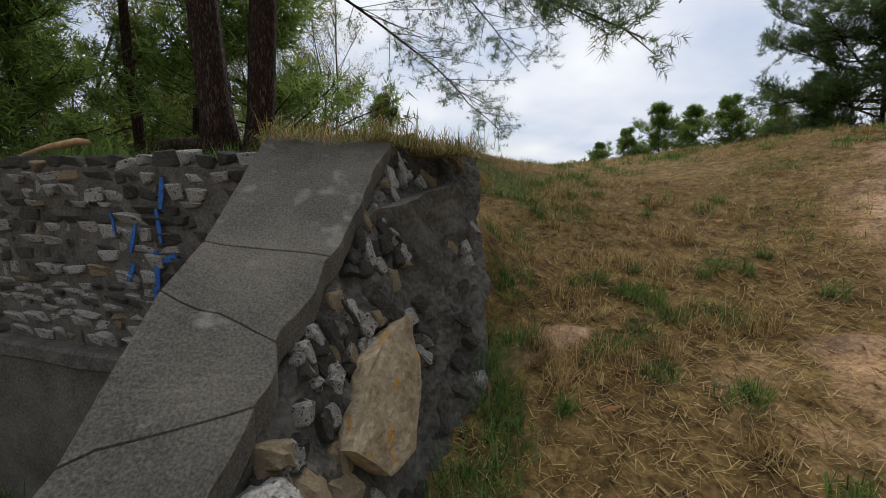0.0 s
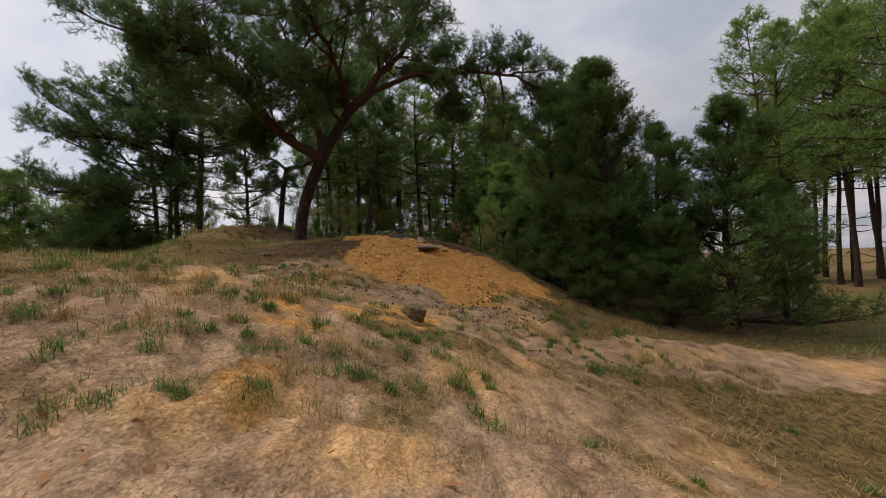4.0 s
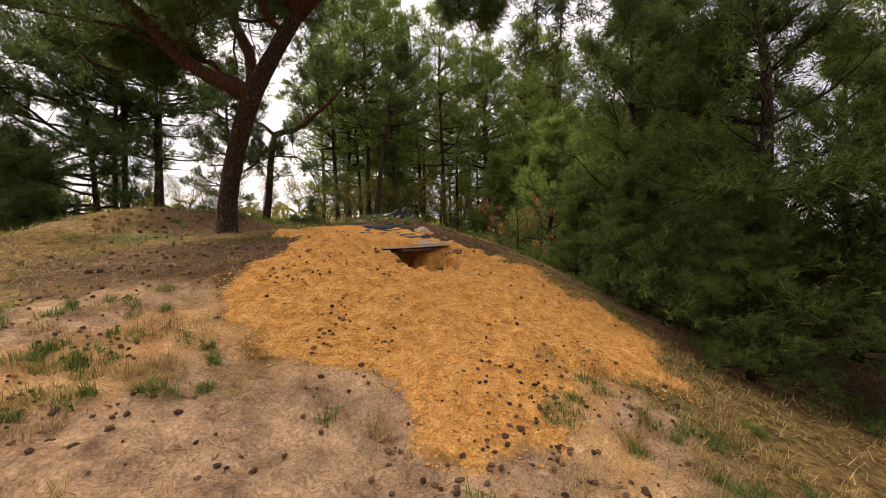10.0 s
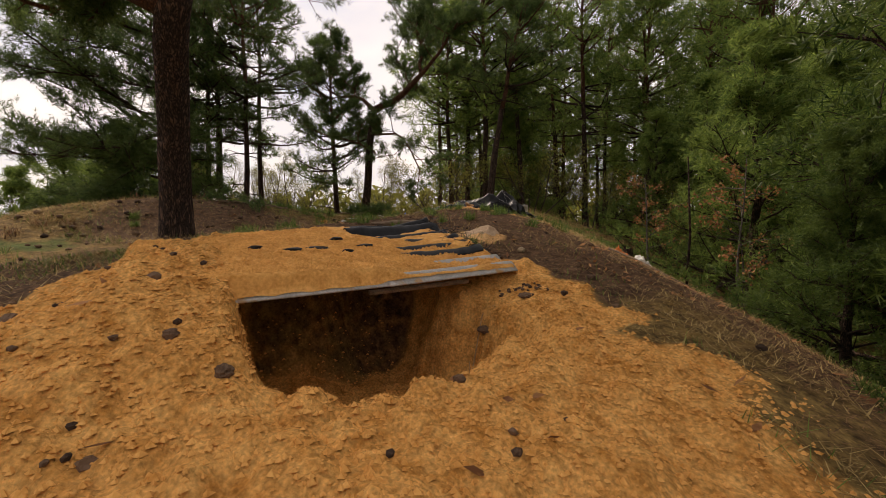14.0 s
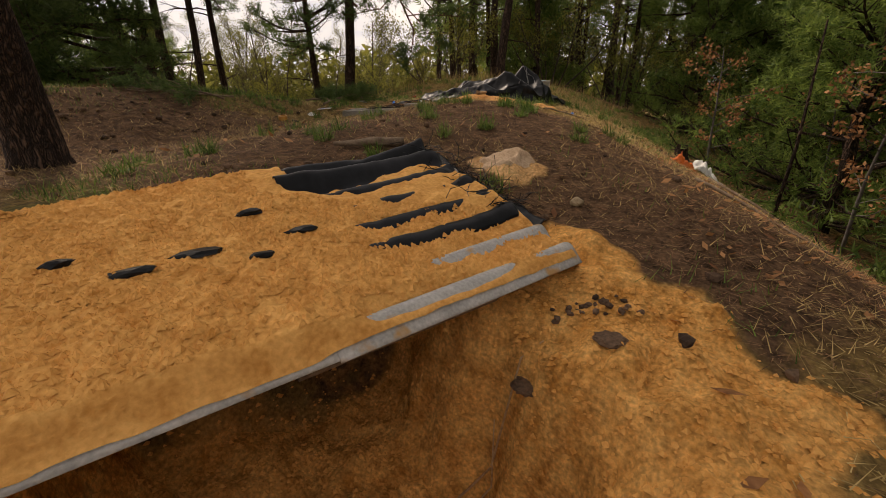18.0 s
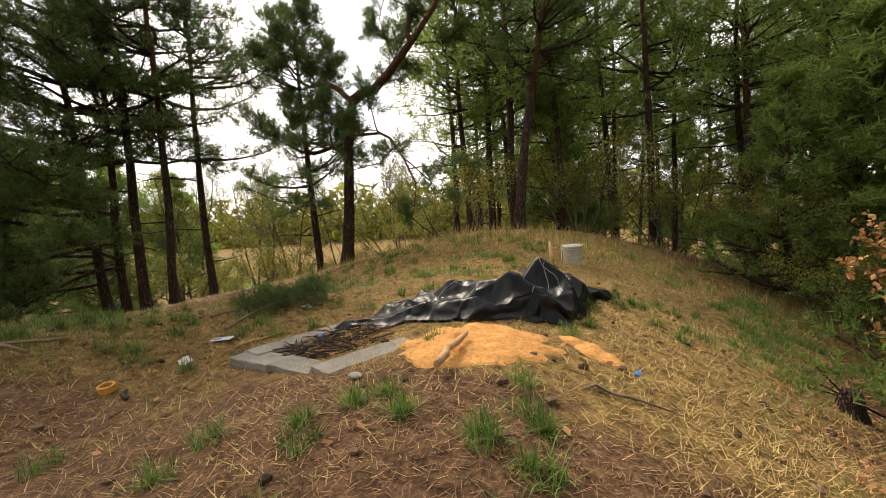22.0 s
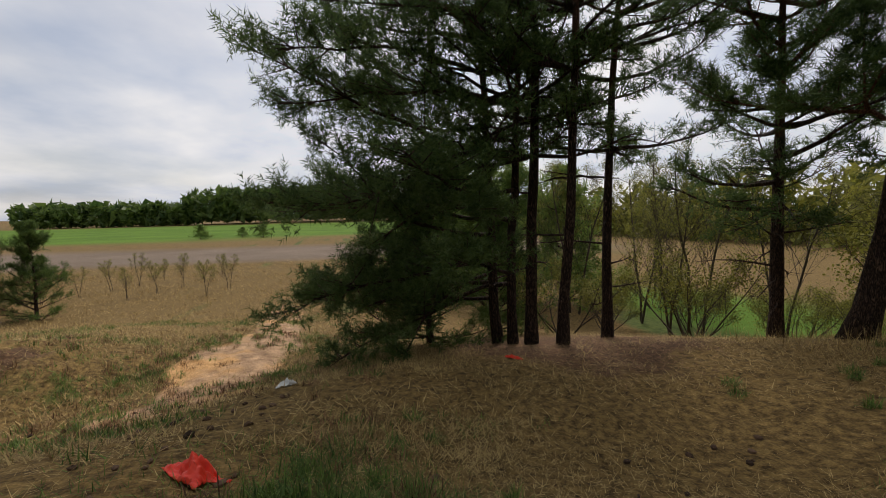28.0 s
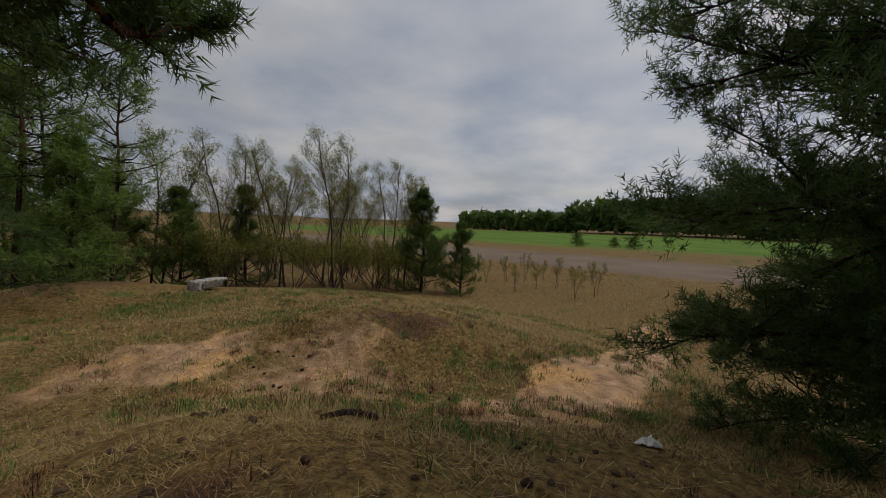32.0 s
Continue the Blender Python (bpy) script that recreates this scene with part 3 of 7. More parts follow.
def ground_material():
    m = bpy.data.materials.new("hill_ground")
    m.use_nodes = True
    n, l = m.node_tree.nodes, m.node_tree.links
    b = n["Principled BSDF"]
    b.inputs["Roughness"].default_value = 0.97
    b.inputs["Specular IOR Level"].default_value = 0.15
    at = n.new("ShaderNodeAttribute")
    at.attribute_name = "zones"
    at2 = n.new("ShaderNodeAttribute")
    at2.attribute_name = "field"
    sep, sep2 = n.new("ShaderNodeSeparateColor"), n.new("ShaderNodeSeparateColor")
    l.new(at.outputs["Color"], sep.inputs[0])
    l.new(at2.outputs["Color"], sep2.inputs[0])
    co = n.new("ShaderNodeTexCoord")

    def tone(lo, hi, scale, detail=6, a=0.32, c=0.70):
        t = n.new("ShaderNodeTexNoise")
        t.inputs["Scale"].default_value = scale
        t.inputs["Detail"].default_value = detail
        t.inputs["Roughness"].default_value = 0.65
        l.new(co.outputs["Object"], t.inputs["Vector"])
        r = n.new("ShaderNodeValToRGB")
        r.color_ramp.elements[0].position, r.color_ramp.elements[0].color = a, (*lo, 1)
        r.color_ramp.elements[1].position, r.color_ramp.elements[1].color = c, (*hi, 1)
        l.new(t.outputs["Fac"], r.inputs["Fac"])
        return r.outputs["Color"], t.outputs["Fac"]

    def over(under, top, fac):
        x = n.new("ShaderNodeMixRGB")
        l.new(fac, x.inputs["Fac"])
        l.new(under, x.inputs[1])
        l.new(top, x.inputs[2])
        return x.outputs[0]

    def ragged(mask, scale, amount):
        """The mask's edge broken up by noise."""
        t = n.new("ShaderNodeTexNoise")
        t.inputs["Scale"].default_value = scale
        t.inputs["Detail"].default_value = 4
        l.new(co.outputs["Object"], t.inputs["Vector"])
        s = n.new("ShaderNodeMath")
        s.operation = "MULTIPLY_ADD"
        s.inputs[1].default_value = amount
        l.new(t.outputs["Fac"], s.inputs[0])
        l.new(mask, s.inputs[2])
        r = n.new("ShaderNodeMapRange")
        r.inputs["From Min"].default_value = 0.5 + amount * 0.5 - 0.16
        r.inputs["From Max"].default_value = 0.5 + amount * 0.5 + 0.16
        l.new(s.outputs[0], r.inputs["Value"])
        return r.outputs[0]

    grass, gf = tone((0.055, 0.034, 0.013), (0.36, 0.235, 0.085), 11)
    green, _ = tone((0.045, 0.07, 0.015), (0.14, 0.17, 0.045), 5)
    pale, _ = tone((0.24, 0.145, 0.085), (0.66, 0.43, 0.25), 3.4)
    warm, _ = tone((0.46, 0.24, 0.09), (0.78, 0.48, 0.22), 4)
    patch = n.new("ShaderNodeTexNoise")
    patch.inputs["Scale"].default_value = 0.8
    patch.inputs["Detail"].default_value = 5
    l.new(co.outputs["Object"], patch.inputs["Vector"])
    pr = n.new("ShaderNodeMapRange")
    pr.inputs["From Min"].default_value, pr.inputs["From Max"].default_value = 0.5, 0.62
    l.new(patch.outputs["Fac"], pr.inputs["Value"])
    pale = over(pale, warm, pr.outputs[0])
    orange, of = tone((0.50, 0.21, 0.046), (0.90, 0.49, 0.16), 9)
    litter, _ = tone((0.045, 0.026, 0.015), (0.21, 0.12, 0.066), 14)
    crop, _ = tone((0.075, 0.15, 0.014), (0.14, 0.24, 0.028), 0.05)
    plough, _ = tone((0.17, 0.125, 0.09), (0.25, 0.19, 0.14), 0.12)
    c = over(grass, green, ragged(sep.outputs["Blue"], 6, 0.6))
    a_alpha = at.outputs["Alpha"]
    c = over(c, litter, ragged(a_alpha, 5, 0.7))
    c = over(c, pale, ragged(sep.outputs["Green"], 4, 0.7))
    c = over(c, orange, ragged(sep.outputs["Red"], 7, 0.55))
    c = over(c, crop, sep2.outputs["Red"])
    c = over(c, plough, sep2.outputs["Green"])
    speck = n.new("ShaderNodeTexNoise")
    speck.inputs["Scale"].default_value = 55
    speck.inputs["Detail"].default_value = 4
    l.new(co.outputs["Object"], speck.inputs["Vector"])
    grain = n.new("ShaderNodeMapRange")
    grain.inputs["From Min"].default_value, grain.inputs["From Max"].default_value = 0.3, 0.7
    grain.inputs["To Min"].default_value, grain.inputs["To Max"].default_value = 0.62, 1.24
    l.new(speck.outputs["Fac"], grain.inputs["Value"])
    grainy = n.new("ShaderNodeVectorMath")
    grainy.operation = "SCALE"
    l.new(c, grainy.inputs[0])
    l.new(grain.outputs[0], grainy.inputs["Scale"])
    l.new(grainy.outputs[0], b.inputs["Base Color"])
    fine = n.new("ShaderNodeTexNoise")
    fine.inputs["Scale"].default_value = 22
    fine.inputs["Detail"].default_value = 7
    l.new(co.outputs["Object"], fine.inputs["Vector"])
    bp = n.new("ShaderNodeBump")
    bp.inputs["Strength"].default_value = 1.0
    bp.inputs["Distance"].default_value = 0.028
    l.new(fine.outputs["Fac"], bp.inputs["Height"])
    l.new(bp.outputs[0], b.inputs["Normal"])
    return m


g_mesh = raw("ground", np.stack([GX, GY, GZ], -1).reshape(-1, 3), [gq], ground_material(), True)
att = g_mesh.attributes.new("zones", "FLOAT_COLOR", "POINT")
att.data.foreach_set("color", np.stack([z_or, z_pa, z_gr, z_li], -1).astype(np.float32).ravel())
# fields beyond the hill: a green crop strip and ploughed land
fd = -(GX + 4) * math.cos(radians(4)) - (GY - 17) * math.sin(radians(4))
side = GY + 0.0 * GX
crop = smooth_step(88, 92, fd) * smooth_step(235, 225, fd) * smooth_step(-160, -150, side) * smooth_step(160, 150, side)
crop = np.maximum(crop, blob(GX, GY, -16, 34, 7, 4, 0.2, 0.2))
plough = smooth_step(42, 44, fd + 0.12 * side) * smooth_step(66, 64, fd + 0.1 * side) * smooth_step(-80, -60, side) * smooth_step(60, 40, side)
att = g_mesh.attributes.new("field", "FLOAT_COLOR", "POINT")
att.data.foreach_set("color", np.stack([crop, plough, 0 * crop, 0 * crop + 1], -1).astype(np.float32).ravel())
tagged(new("ground", g_mesh), "sandy hill with dry grass, pine litter and dug orange sand", "ground", kind="structure")


# ---- trees ----
def unit(v):
    v = np.asarray(v, float)
    return v / (np.linalg.norm(v, axis=-1, keepdims=True) + 1e-9)


def bend(start, way, length, rng, n=6, up=0.0, wild=0.12):
    """A crooked line from start, curving up or down on its way."""
    pts, d, s = [np.array(start, float)], unit(way), length / (n - 1)
    for i in range(n - 1):
        d = unit(d + np.array([0, 0, up / (n - 1)]) + rng.normal(0, wild, 3))
        pts.append(pts[-1] + d * s)
    return np.array(pts)


def along(pts, t):
    i = min(int(t * (len(pts) - 1)), len(pts) - 2)
    f = t * (len(pts) - 1) - i
    return pts[i] * (1 - f) + pts[i + 1] * f, unit(pts[i + 1] - pts[i])


def needles(pos, way, rng, count, length, width, shoot):
    """Needles that stand out round shoots: one thin triangle each."""
    m = len(pos)
    if m == 0:
        return np.zeros((0, 3)), np.zeros((0, 3), int)
    d = np.repeat(unit(way), count, 0)
    p = np.repeat(np.asarray(pos, float), count, 0)
    s = rng.uniform(0, 1, (m * count, 1))
    side = unit(np.cross(d, rng.normal(size=(m * count, 3))))
    lean = rng.uniform(0.35, 1.1, (m * count, 1))
    nd = unit(d * lean + side)
    base = p + d * s * shoot
    ln = length * rng.uniform(0.65, 1.15, (m * count, 1))
    w = unit(np.cross(nd, rng.normal(size=(m * count, 3)))) * width
    v = np.stack([base - w, base + w, base + nd * ln], 1).reshape(-1, 3)
    return v, np.arange(len(v)).reshape(-1, 3)


def limb(wood, shoots, start, way, length, r, rng, up=0.3, bare=0.3, twigs=7, sub=0.45, spread_up=0.35, sides=5, wild=0.12, n=7, tuft=4, fine=True):
    """A limb with side twigs that end in needle shoots."""
    pts = bend(start, way, length, rng, n, up, wild)
    wood.add(*tube(pts, np.linspace(r, max(r * 0.15, 0.006), n), sides, False))
    for k in range(twigs):
        nest = max(2, round(length * 1.5))
        t = bare + (1 - bare) * (k % nest + 0.5 + rng.normal(0, 0.17)) / nest
        p, d = along(pts, min(max(t, 0.02), 0.98))
        sd = unit(np.cross(d, [0, 0, 1]) * rng.choice([-1, 1]) + rng.normal(0, 0.25, 3))
        w = unit(d * rng.uniform(0.4, 0.9) + sd * rng.uniform(0.5, 1.0) + np.array([0, 0, spread_up * rng.uniform(-0.4, 1.0)]))
        ln = sub * length * (1.0 - 0.5 * t) * rng.uniform(0.5, 1.2)
        tw = bend(p, w, ln, rng, 4, 0.25, 0.14)
        if fine:
            wood.add(*tube(tw[::3], [max(r * 0.28, 0.007), 0.004], 3, False))
        for q in range(tuft):
            a = rng.uniform(0.3, 1.0)
            pp, dd = along(tw, min(a, 0.99))
            shoots.append((pp + rng.normal(0, 0.03 + 0.06 * ln, 3), unit(dd * 0.8 + rng.normal(0, 0.55, 3) + [0, 0, 0.4])))
        shoots.append((tw[-1], unit(tw[-1] - tw[-2] + [0, 0, 0.003])))
    shoots.append((pts[-1], unit(pts[-1] - pts[-2])))
    return pts


def curve(points, n):
    """A smooth line through points."""
    p = np.asarray(points, float)
    q = np.vstack([2 * p[0] - p[1], p, 2 * p[-1] - p[-2]])
    out = []
    for t in np.linspace(0, len(p) - 1.001, n):
        i, f = int(t), t - int(t)
        a, b, c, d = q[i : i + 4]
        out.append(0.5 * (2 * b + (c - a) * f + (2 * a - 5 * b + 4 * c - d) * f * f + (3 * b - a - 3 * c + d) * f**3))
    return np.array(out)


def finish_pine(wood, shoots, rng, name, label, bark, needle, count, length, width, shoot, trunk=None, extra_mat=None):
    root = new(name)
    tagged(root, label, "pine tree")
    child("trunk", wood.mesh("trunk", bark, True), root)
    pos, way = np.array([s[0] for s in shoots]), np.array([s[1] for s in shoots])
    v, f = needles(pos, way, rng, count, length, width, shoot)
    child("crown", raw("crown", v, [f], needle), root)
    if trunk is not None:
        child("upper_trunk", trunk.mesh("upper_trunk", extra_mat, True), root, "reddish bark")
    return root


def tall_pine(name, label, seed, h=10.0, r0=0.15, bare=0.28, reach=2.2, whorls=13, lean=(0, 0), heavy=None, needle=None, count=15, length=0.14, width=0.0075, shoot=0.22, tuft=6, twigs=9, dead=5, fine=True):
    """A pine of a close group: a slim bare stem, dead stubs, a ragged crown of whorls."""
    rng = np.random.RandomState(seed)
    wood, red, shoots = Soup(), Soup(), []
    zz = np.linspace(0, h, 14)
    wob = np.cumsum(rng.normal(0, 0.03, (14, 2)), 0)
    pts = np.stack([lean[0] * (zz / h) ** 1.3 + wob[:, 0], lean[1] * (zz / h) ** 1.3 + wob[:, 1], zz - 0.1], 1)
    rad = r0 * (1 - 0.82 * zz / h)
    rad[0] *= 1.35
    k = 6
    wood.add(*tube(pts[: k + 1], rad[: k + 1], 10, False, 0.07, rng))
    red.add(*tube(pts[k:], rad[k:], 9, True, 0.05, rng))
    for i in range(dead):
        z = rng.uniform(0.08, bare + 0.15)
        p, _ = along(pts, z)
        a = rng.uniform(0, 6.28)
        ln = rng.uniform(0.4, 1.6)
        d = bend(p, (math.cos(a), math.sin(a), rng.uniform(-0.1, 0.3)), ln, rng, 5, -0.2, 0.15)
        wood.add(*tube(d, np.linspace(0.022, 0.005, 5), 4, False))
        for q in range(4):
            pp, dd = along(d, rng.uniform(0.4, 0.95))
            tw = bend(pp, dd + rng.normal(0, 0.6, 3), rng.uniform(0.15, 0.5), rng, 3, 0, 0.2)
            wood.add(*tube(tw, [0.008, 0.005, 0.003], 3, False))
    for i in range(whorls):
        t = bare + (0.99 - bare) * (i + rng.uniform(-0.2, 0.2)) / (whorls - 1)
        t = min(max(t, bare), 0.985)
        p, _ = along(pts, t)
        rel = (t - bare) / (1 - bare)
        size = reach * (0.55 + 0.6 * math.sin(math.pi * min(rel * 0.85 + 0.18, 1))) * (1 - 0.55 * rel**2)
        for j in range(rng.randint(3, 6)):
            a = rng.uniform(0, 6.28)
            ln = size * rng.uniform(0.55, 1.15)
            el = -0.1 + 0.8 * rel + rng.uniform(-0.15, 0.2)
            limb(red if rel > 0.35 else wood, shoots, p, (math.cos(a), math.sin(a), el), ln, 0.018 + 0.014 * ln, rng, 0.35, 0.32, twigs, 0.42, tuft=tuft, fine=fine, sides=5 if fine else 3, n=7 if fine else 5)
    for (z, a, ln, el) in heavy or ():
        p, _ = along(pts, z)
        limb(wood, shoots, p, (math.cos(a), math.sin(a), el), ln, 0.014 + 0.009 * ln, rng, -0.1, 0.25, int(6 + 6 * ln), 0.3, 0.6, tuft=tuft * 2, n=9, wild=0.14)
    return finish_pine(wood, shoots, rng, name, label, BARK, needle or NEEDLE, count, length, width, shoot, red, BARK_RED)


def young_pine(name, label, seed, h=6.0, r0=0.12, reach=2.6, whorls=16, needle=None, count=14, length=0.13, width=0.0075, shoot=0.26, tuft=6, twigs=10, start=0.05, fine=True):
    """A dense open-grown pine with limbs down to the ground."""
    rng = np.random.RandomState(seed)
    wood, shoots = Soup(), []
    zz = np.linspace(0, h, 10)
    wob = np.cumsum(rng.normal(0, 0.05, (10, 2)), 0)
    pts = np.stack([wob[:, 0], wob[:, 1], zz - 0.1], 1)
    wood.add(*tube(pts, r0 * (1 - 0.88 * zz / h), 9, True, 0.06, rng))
    for i in range(whorls):
        t = start + (0.97 - start) * i / (whorls - 1)
        p, _ = along(pts, t)
        size = reach * (1 - t) ** 0.8 * (0.85 + 0.35 * rng.uniform(-1, 1))
        for j in range(rng.randint(4, 7)):
            a = rng.uniform(0, 6.28)
            ln = max(0.35, size * rng.uniform(0.7, 1.15))
            limb(wood, shoots, p, (math.cos(a), math.sin(a), 0.0 + 0.7 * t + rng.uniform(-0.15, 0.25)), ln, 0.010 + 0.011 * ln, rng, 0.35, 0.28, twigs, 0.42, 0.5, tuft=tuft, fine=fine, sides=4 if fine else 3, n=7 if fine else 5)
    for k in range(6):
        shoots.append((pts[-1] + rng.normal(0, 0.05, 3), unit(np.array([0, 0, 1]) + rng.normal(0, 0.25, 3))))
    return finish_pine(wood, shoots, rng, name, label, BARK, needle or NEEDLE_YOUNG, count, length, width, shoot)


def set_at(root, x, y, turn=0.0, scale=1.0, sink=0.0):
    root.matrix_basis = Matrix.LocRotScale((x, y, gz(x, y) - sink), Euler((0, 0, turn)), (scale,) * 3)
    return root


def again(root, x, y, turn, scale, group="", label="", sink=0.0, upright=1.0):
    ob = copy_thing(root, Matrix.Identity(4))
    ob.matrix_basis = Matrix.LocRotScale((x, y, gz(x, y) - sink), Euler((0, 0, turn)), (scale, scale, scale * upright))
    if group:
        ob["group"] = group
    if label:
        ob["label"] = label
    return ob


# the big spreading pine beside the hole
def spreading_pine():
    rng = np.random.RandomState(4)
    wood, red, shoots = Soup(), Soup(), []
    base = np.array([-3.3, 14.75, gz(-3.3, 14.75) - 0.15])
    fork = np.array([-2.55, 14.3, 5.2])
    up1 = np.array([-1.75, 14.35, 6.6])
    stem = curve([base, base + [0.04, -0.02, 0.7], base + [0.3, -0.18, 1.55], fork, (fork + up1) / 2 + [0.02, 0, 0.08], up1], 18)
    wood.add(*tube(stem, np.interp(np.linspace(0, 1, 18), [0, 0.06, 0.2, 0.6, 1], [0.26, 0.185, 0.165, 0.15, 0.12]), 18, True, 0.04, rng))

    def big(start, pts, r0, r1, n_side, reach, sides=8, mat=red):
        pts = np.array([start] + pts, float)
        line = curve(pts, 12)
        line[1:-1] += rng.normal(0, 0.04, (10, 3))
        mat.add(*tube(line, np.linspace(r0, r1, 12), sides, True, 0.05, rng))
        for k in range(n_side):
            a = 0.28 + 0.72 * (k + rng.uniform(0, 1)) / n_side
            p, d = along(line, min(a, 0.99))
            w = unit(d * 0.6 + rng.normal(0, 0.75, 3) + [0, 0, 0.15])
            limb(mat, shoots, p, w, reach * rng.uniform(0.6, 1.2), 0.035, rng, 0.15, 0.22, 14, 0.46, 0.3, tuft=9, n=7, wild=0.2)

    big(fork, [[-3.3, 13.9, 5.6], [-4.1, 13.5, 6.5], [-5.0, 12.9, 7.3], [-5.8, 12.1, 7.5]], 0.14, 0.03, 28, 2.0)
    big(up1, [[-0.9, 14.4, 7.6], [-0.2, 14.8, 8.6], [0.3, 15.2, 10.0]], 0.14, 0.03, 22, 2.3)
    big(up1, [[-0.6, 13.9, 7.2], [1.0, 13.6, 7.35], [2.6, 13.6, 7.3], [3.9, 13.9, 7.0]], 0.09, 0.02, 14, 1.7)
    big(fork, [[-2.9, 14.6, 6.8], [-3.4, 15.2, 8.2], [-4.0, 15.6, 9.8]], 0.11, 0.03, 24, 2.3)
    big(up1, [[-1.9, 13.2, 7.4], [-2.3, 11.8, 8.0], [-2.9, 10.4, 8.3]], 0.09, 0.02, 20, 2.1)
    big(up1, [[-2.6, 15.0, 8.0], [-3.6, 16.6, 8.6], [-5.0, 18.0, 8.6]], 0.09, 0.02, 14, 2.0)
    big(fork, [[-3.2, 14.7, 5.8], [-3.9, 14.8, 6.1], [-4.6, 14.75, 6.0], [-5.1, 14.5, 5.75]], 0.06, 0.015, 11, 0.8)
    big(np.array([-1.95, 14.35, 6.2]), [[-2.25, 14.2, 6.7], [-2.4, 14.1, 7.2]], 0.06, 0.03, 2, 0.8)
    big(np.array([-0.4, 14.6, 8.0]), [[0.4, 14.0, 7.4], [0.9, 13.8, 6.7], [1.2, 13.9, 6.0]], 0.03, 0.008, 5, 0.6)
    return finish_pine(wood, shoots, rng, "spreading_pine", "old spreading pine with a leaning forked trunk and red limbs", BARK, NEEDLE, 17, 0.13, 0.0075, 0.26, red, BARK_RED)


spreading_pine()

# the close group on the slope towards the fields
heavy_w = [(z, a, ln, el) for z, a, ln, el in ((0.10, 4.1, 3.2, -0.1), (0.13, 4.6, 3.8, -0.08), (0.16, 3.7, 3.6, -0.05), (0.19, 4.3, 4.3, -0.02), (0.22, 4.8, 3.9, 0.0), (0.25, 3.9, 4.2, 0.0), (0.28, 4.45, 4.6, 0.05), (0.31, 5.0, 3.6, 0.05), (0.34, 4.15, 4.6, 0.08), (0.38, 4.6, 4.6, 0.1), (0.42, 3.8, 4.0, 0.15), (0.46, 4.4, 4.4, 0.18), (0.52, 4.7, 4.0, 0.25), (0.58, 4.1, 3.6, 0.3), (0.66, 4.5, 3.0, 0.4), (0.15, 5.3, 2.8, -0.05), (0.27, 5.5, 2.8, 0.0))]
set_at(tall_pine("pine", "slim pine leaning in a close group, low sweeping branches", 11, 10.5, 0.105, 0.34, 2.1, 12, (-0.5, -0.2), heavy_w, tuft=6), -10.75, 20.65, 0.0)
set_at(tall_pine("pine", "slim pine in a close group on the slope", 12, 10.0, 0.095, 0.42, 1.9, 11, (0.2, 0.1), heavy_w[1::2]), -10.45, 20.85, 0.25)
set_at(tall_pine("pine", "slim pine in a close group on the slope", 13, 10.8, 0.12, 0.34, 2.2, 13, (0.15, 0.2)), -10.2, 21.15, 2.1)
set_at(tall_pine("pine", "slim straight pine with reddish upper bark", 14, 10.4, 0.10, 0.40, 1.9, 12, (0.0, 0.0)), -9.45, 21.4, 4.0)
P5 = set_at(tall_pine("pine", "slim straight pine with reddish upper bark", 15, 10.6, 0.10, 0.36, 2.0, 12, (-0.1, 0.1), dead=10), -10.1, 22.7, 5.0)
set_at(tall_pine("pine", "dark straight pine with dead lower limbs", 16, 8.5, 0.125, 0.30, 2.0, 13, (0.1, 0.0), dead=16), -9.0, 25.6, 1.0)


def bent_pine():
    rng = np.random.RandomState(23)
    wood, red, shoots = Soup(), Soup(), []
    b = np.array([-7.35, 24.9, gz(-7.35, 24.9) - 0.15])
    top = np.array([-6.75, 25.0, 7.4])
    wood.add(*tube(np.array([b, b + [0.12, 0, 0.6], b + [0.28, 0, 1.8], b + [0.42, 0, 3.4], top]), [0.25, 0.17, 0.145, 0.135, 0.125], 11, True, 0.07, rng))
    for pts, r0, n in (([top, [-5.6, 24.8, 7.7], [-4.2, 24.6, 8.6], [-3.0, 24.6, 10.0]], 0.15, 15), ([top, [-7.4, 25.0, 7.9], [-8.6, 25.2, 8.2], [-9.6, 25.4, 9.2]], 0.09, 14),
                       ([top - [0, 0, 0.9], [-5.9, 24.8, 6.4], [-5.2, 24.8, 5.9], [-4.8, 24.8, 5.0]], 0.045, 7), ([[-4.6, 24.65, 8.3], [-4.9, 25.2, 9.6], [-5.4, 25.4, 11.0]], 0.07, 13), ([top - [0, 0, 1.6], [-7.6, 24.8, 6.3], [-8.8, 24.6, 6.6]], 0.04, 8)):
        pts = np.array(pts, float)
        line = curve(pts, 9)
        line[1:-1] += rng.normal(0, 0.04, (7, 3))
        red.add(*tube(line, np.linspace(r0, 0.02, 9), 7, True, 0.06, rng))
        for k in range(n):
            p, d = along(line, 0.3 + 0.69 * (k + rng.uniform(0, 1)) / n)
            limb(red, shoots, p, d * 0.5 + rng.normal(0, 0.8, 3) + [0, 0, 0.2], rng.uniform(0.8, 1.9), 0.02, rng, 0.2, 0.3, 11, 0.42, tuft=7, wild=0.18)
    return finish_pine(wood, shoots, rng, "bent_pine", "pine whose top bends sideways into thick red limbs", BARK, NEEDLE, 26, 0.14, 0.006, 0.22, red, BARK_RED)


bent_pine()
set_at(tall_pine("leaning_pine", "thin leaning pine with a crooked reddish stem", 31, 8.0, 0.14, 0.5, 1.9, 9, (1.5, 0.6), dead=8), -2.65, 26.2, 0.2)

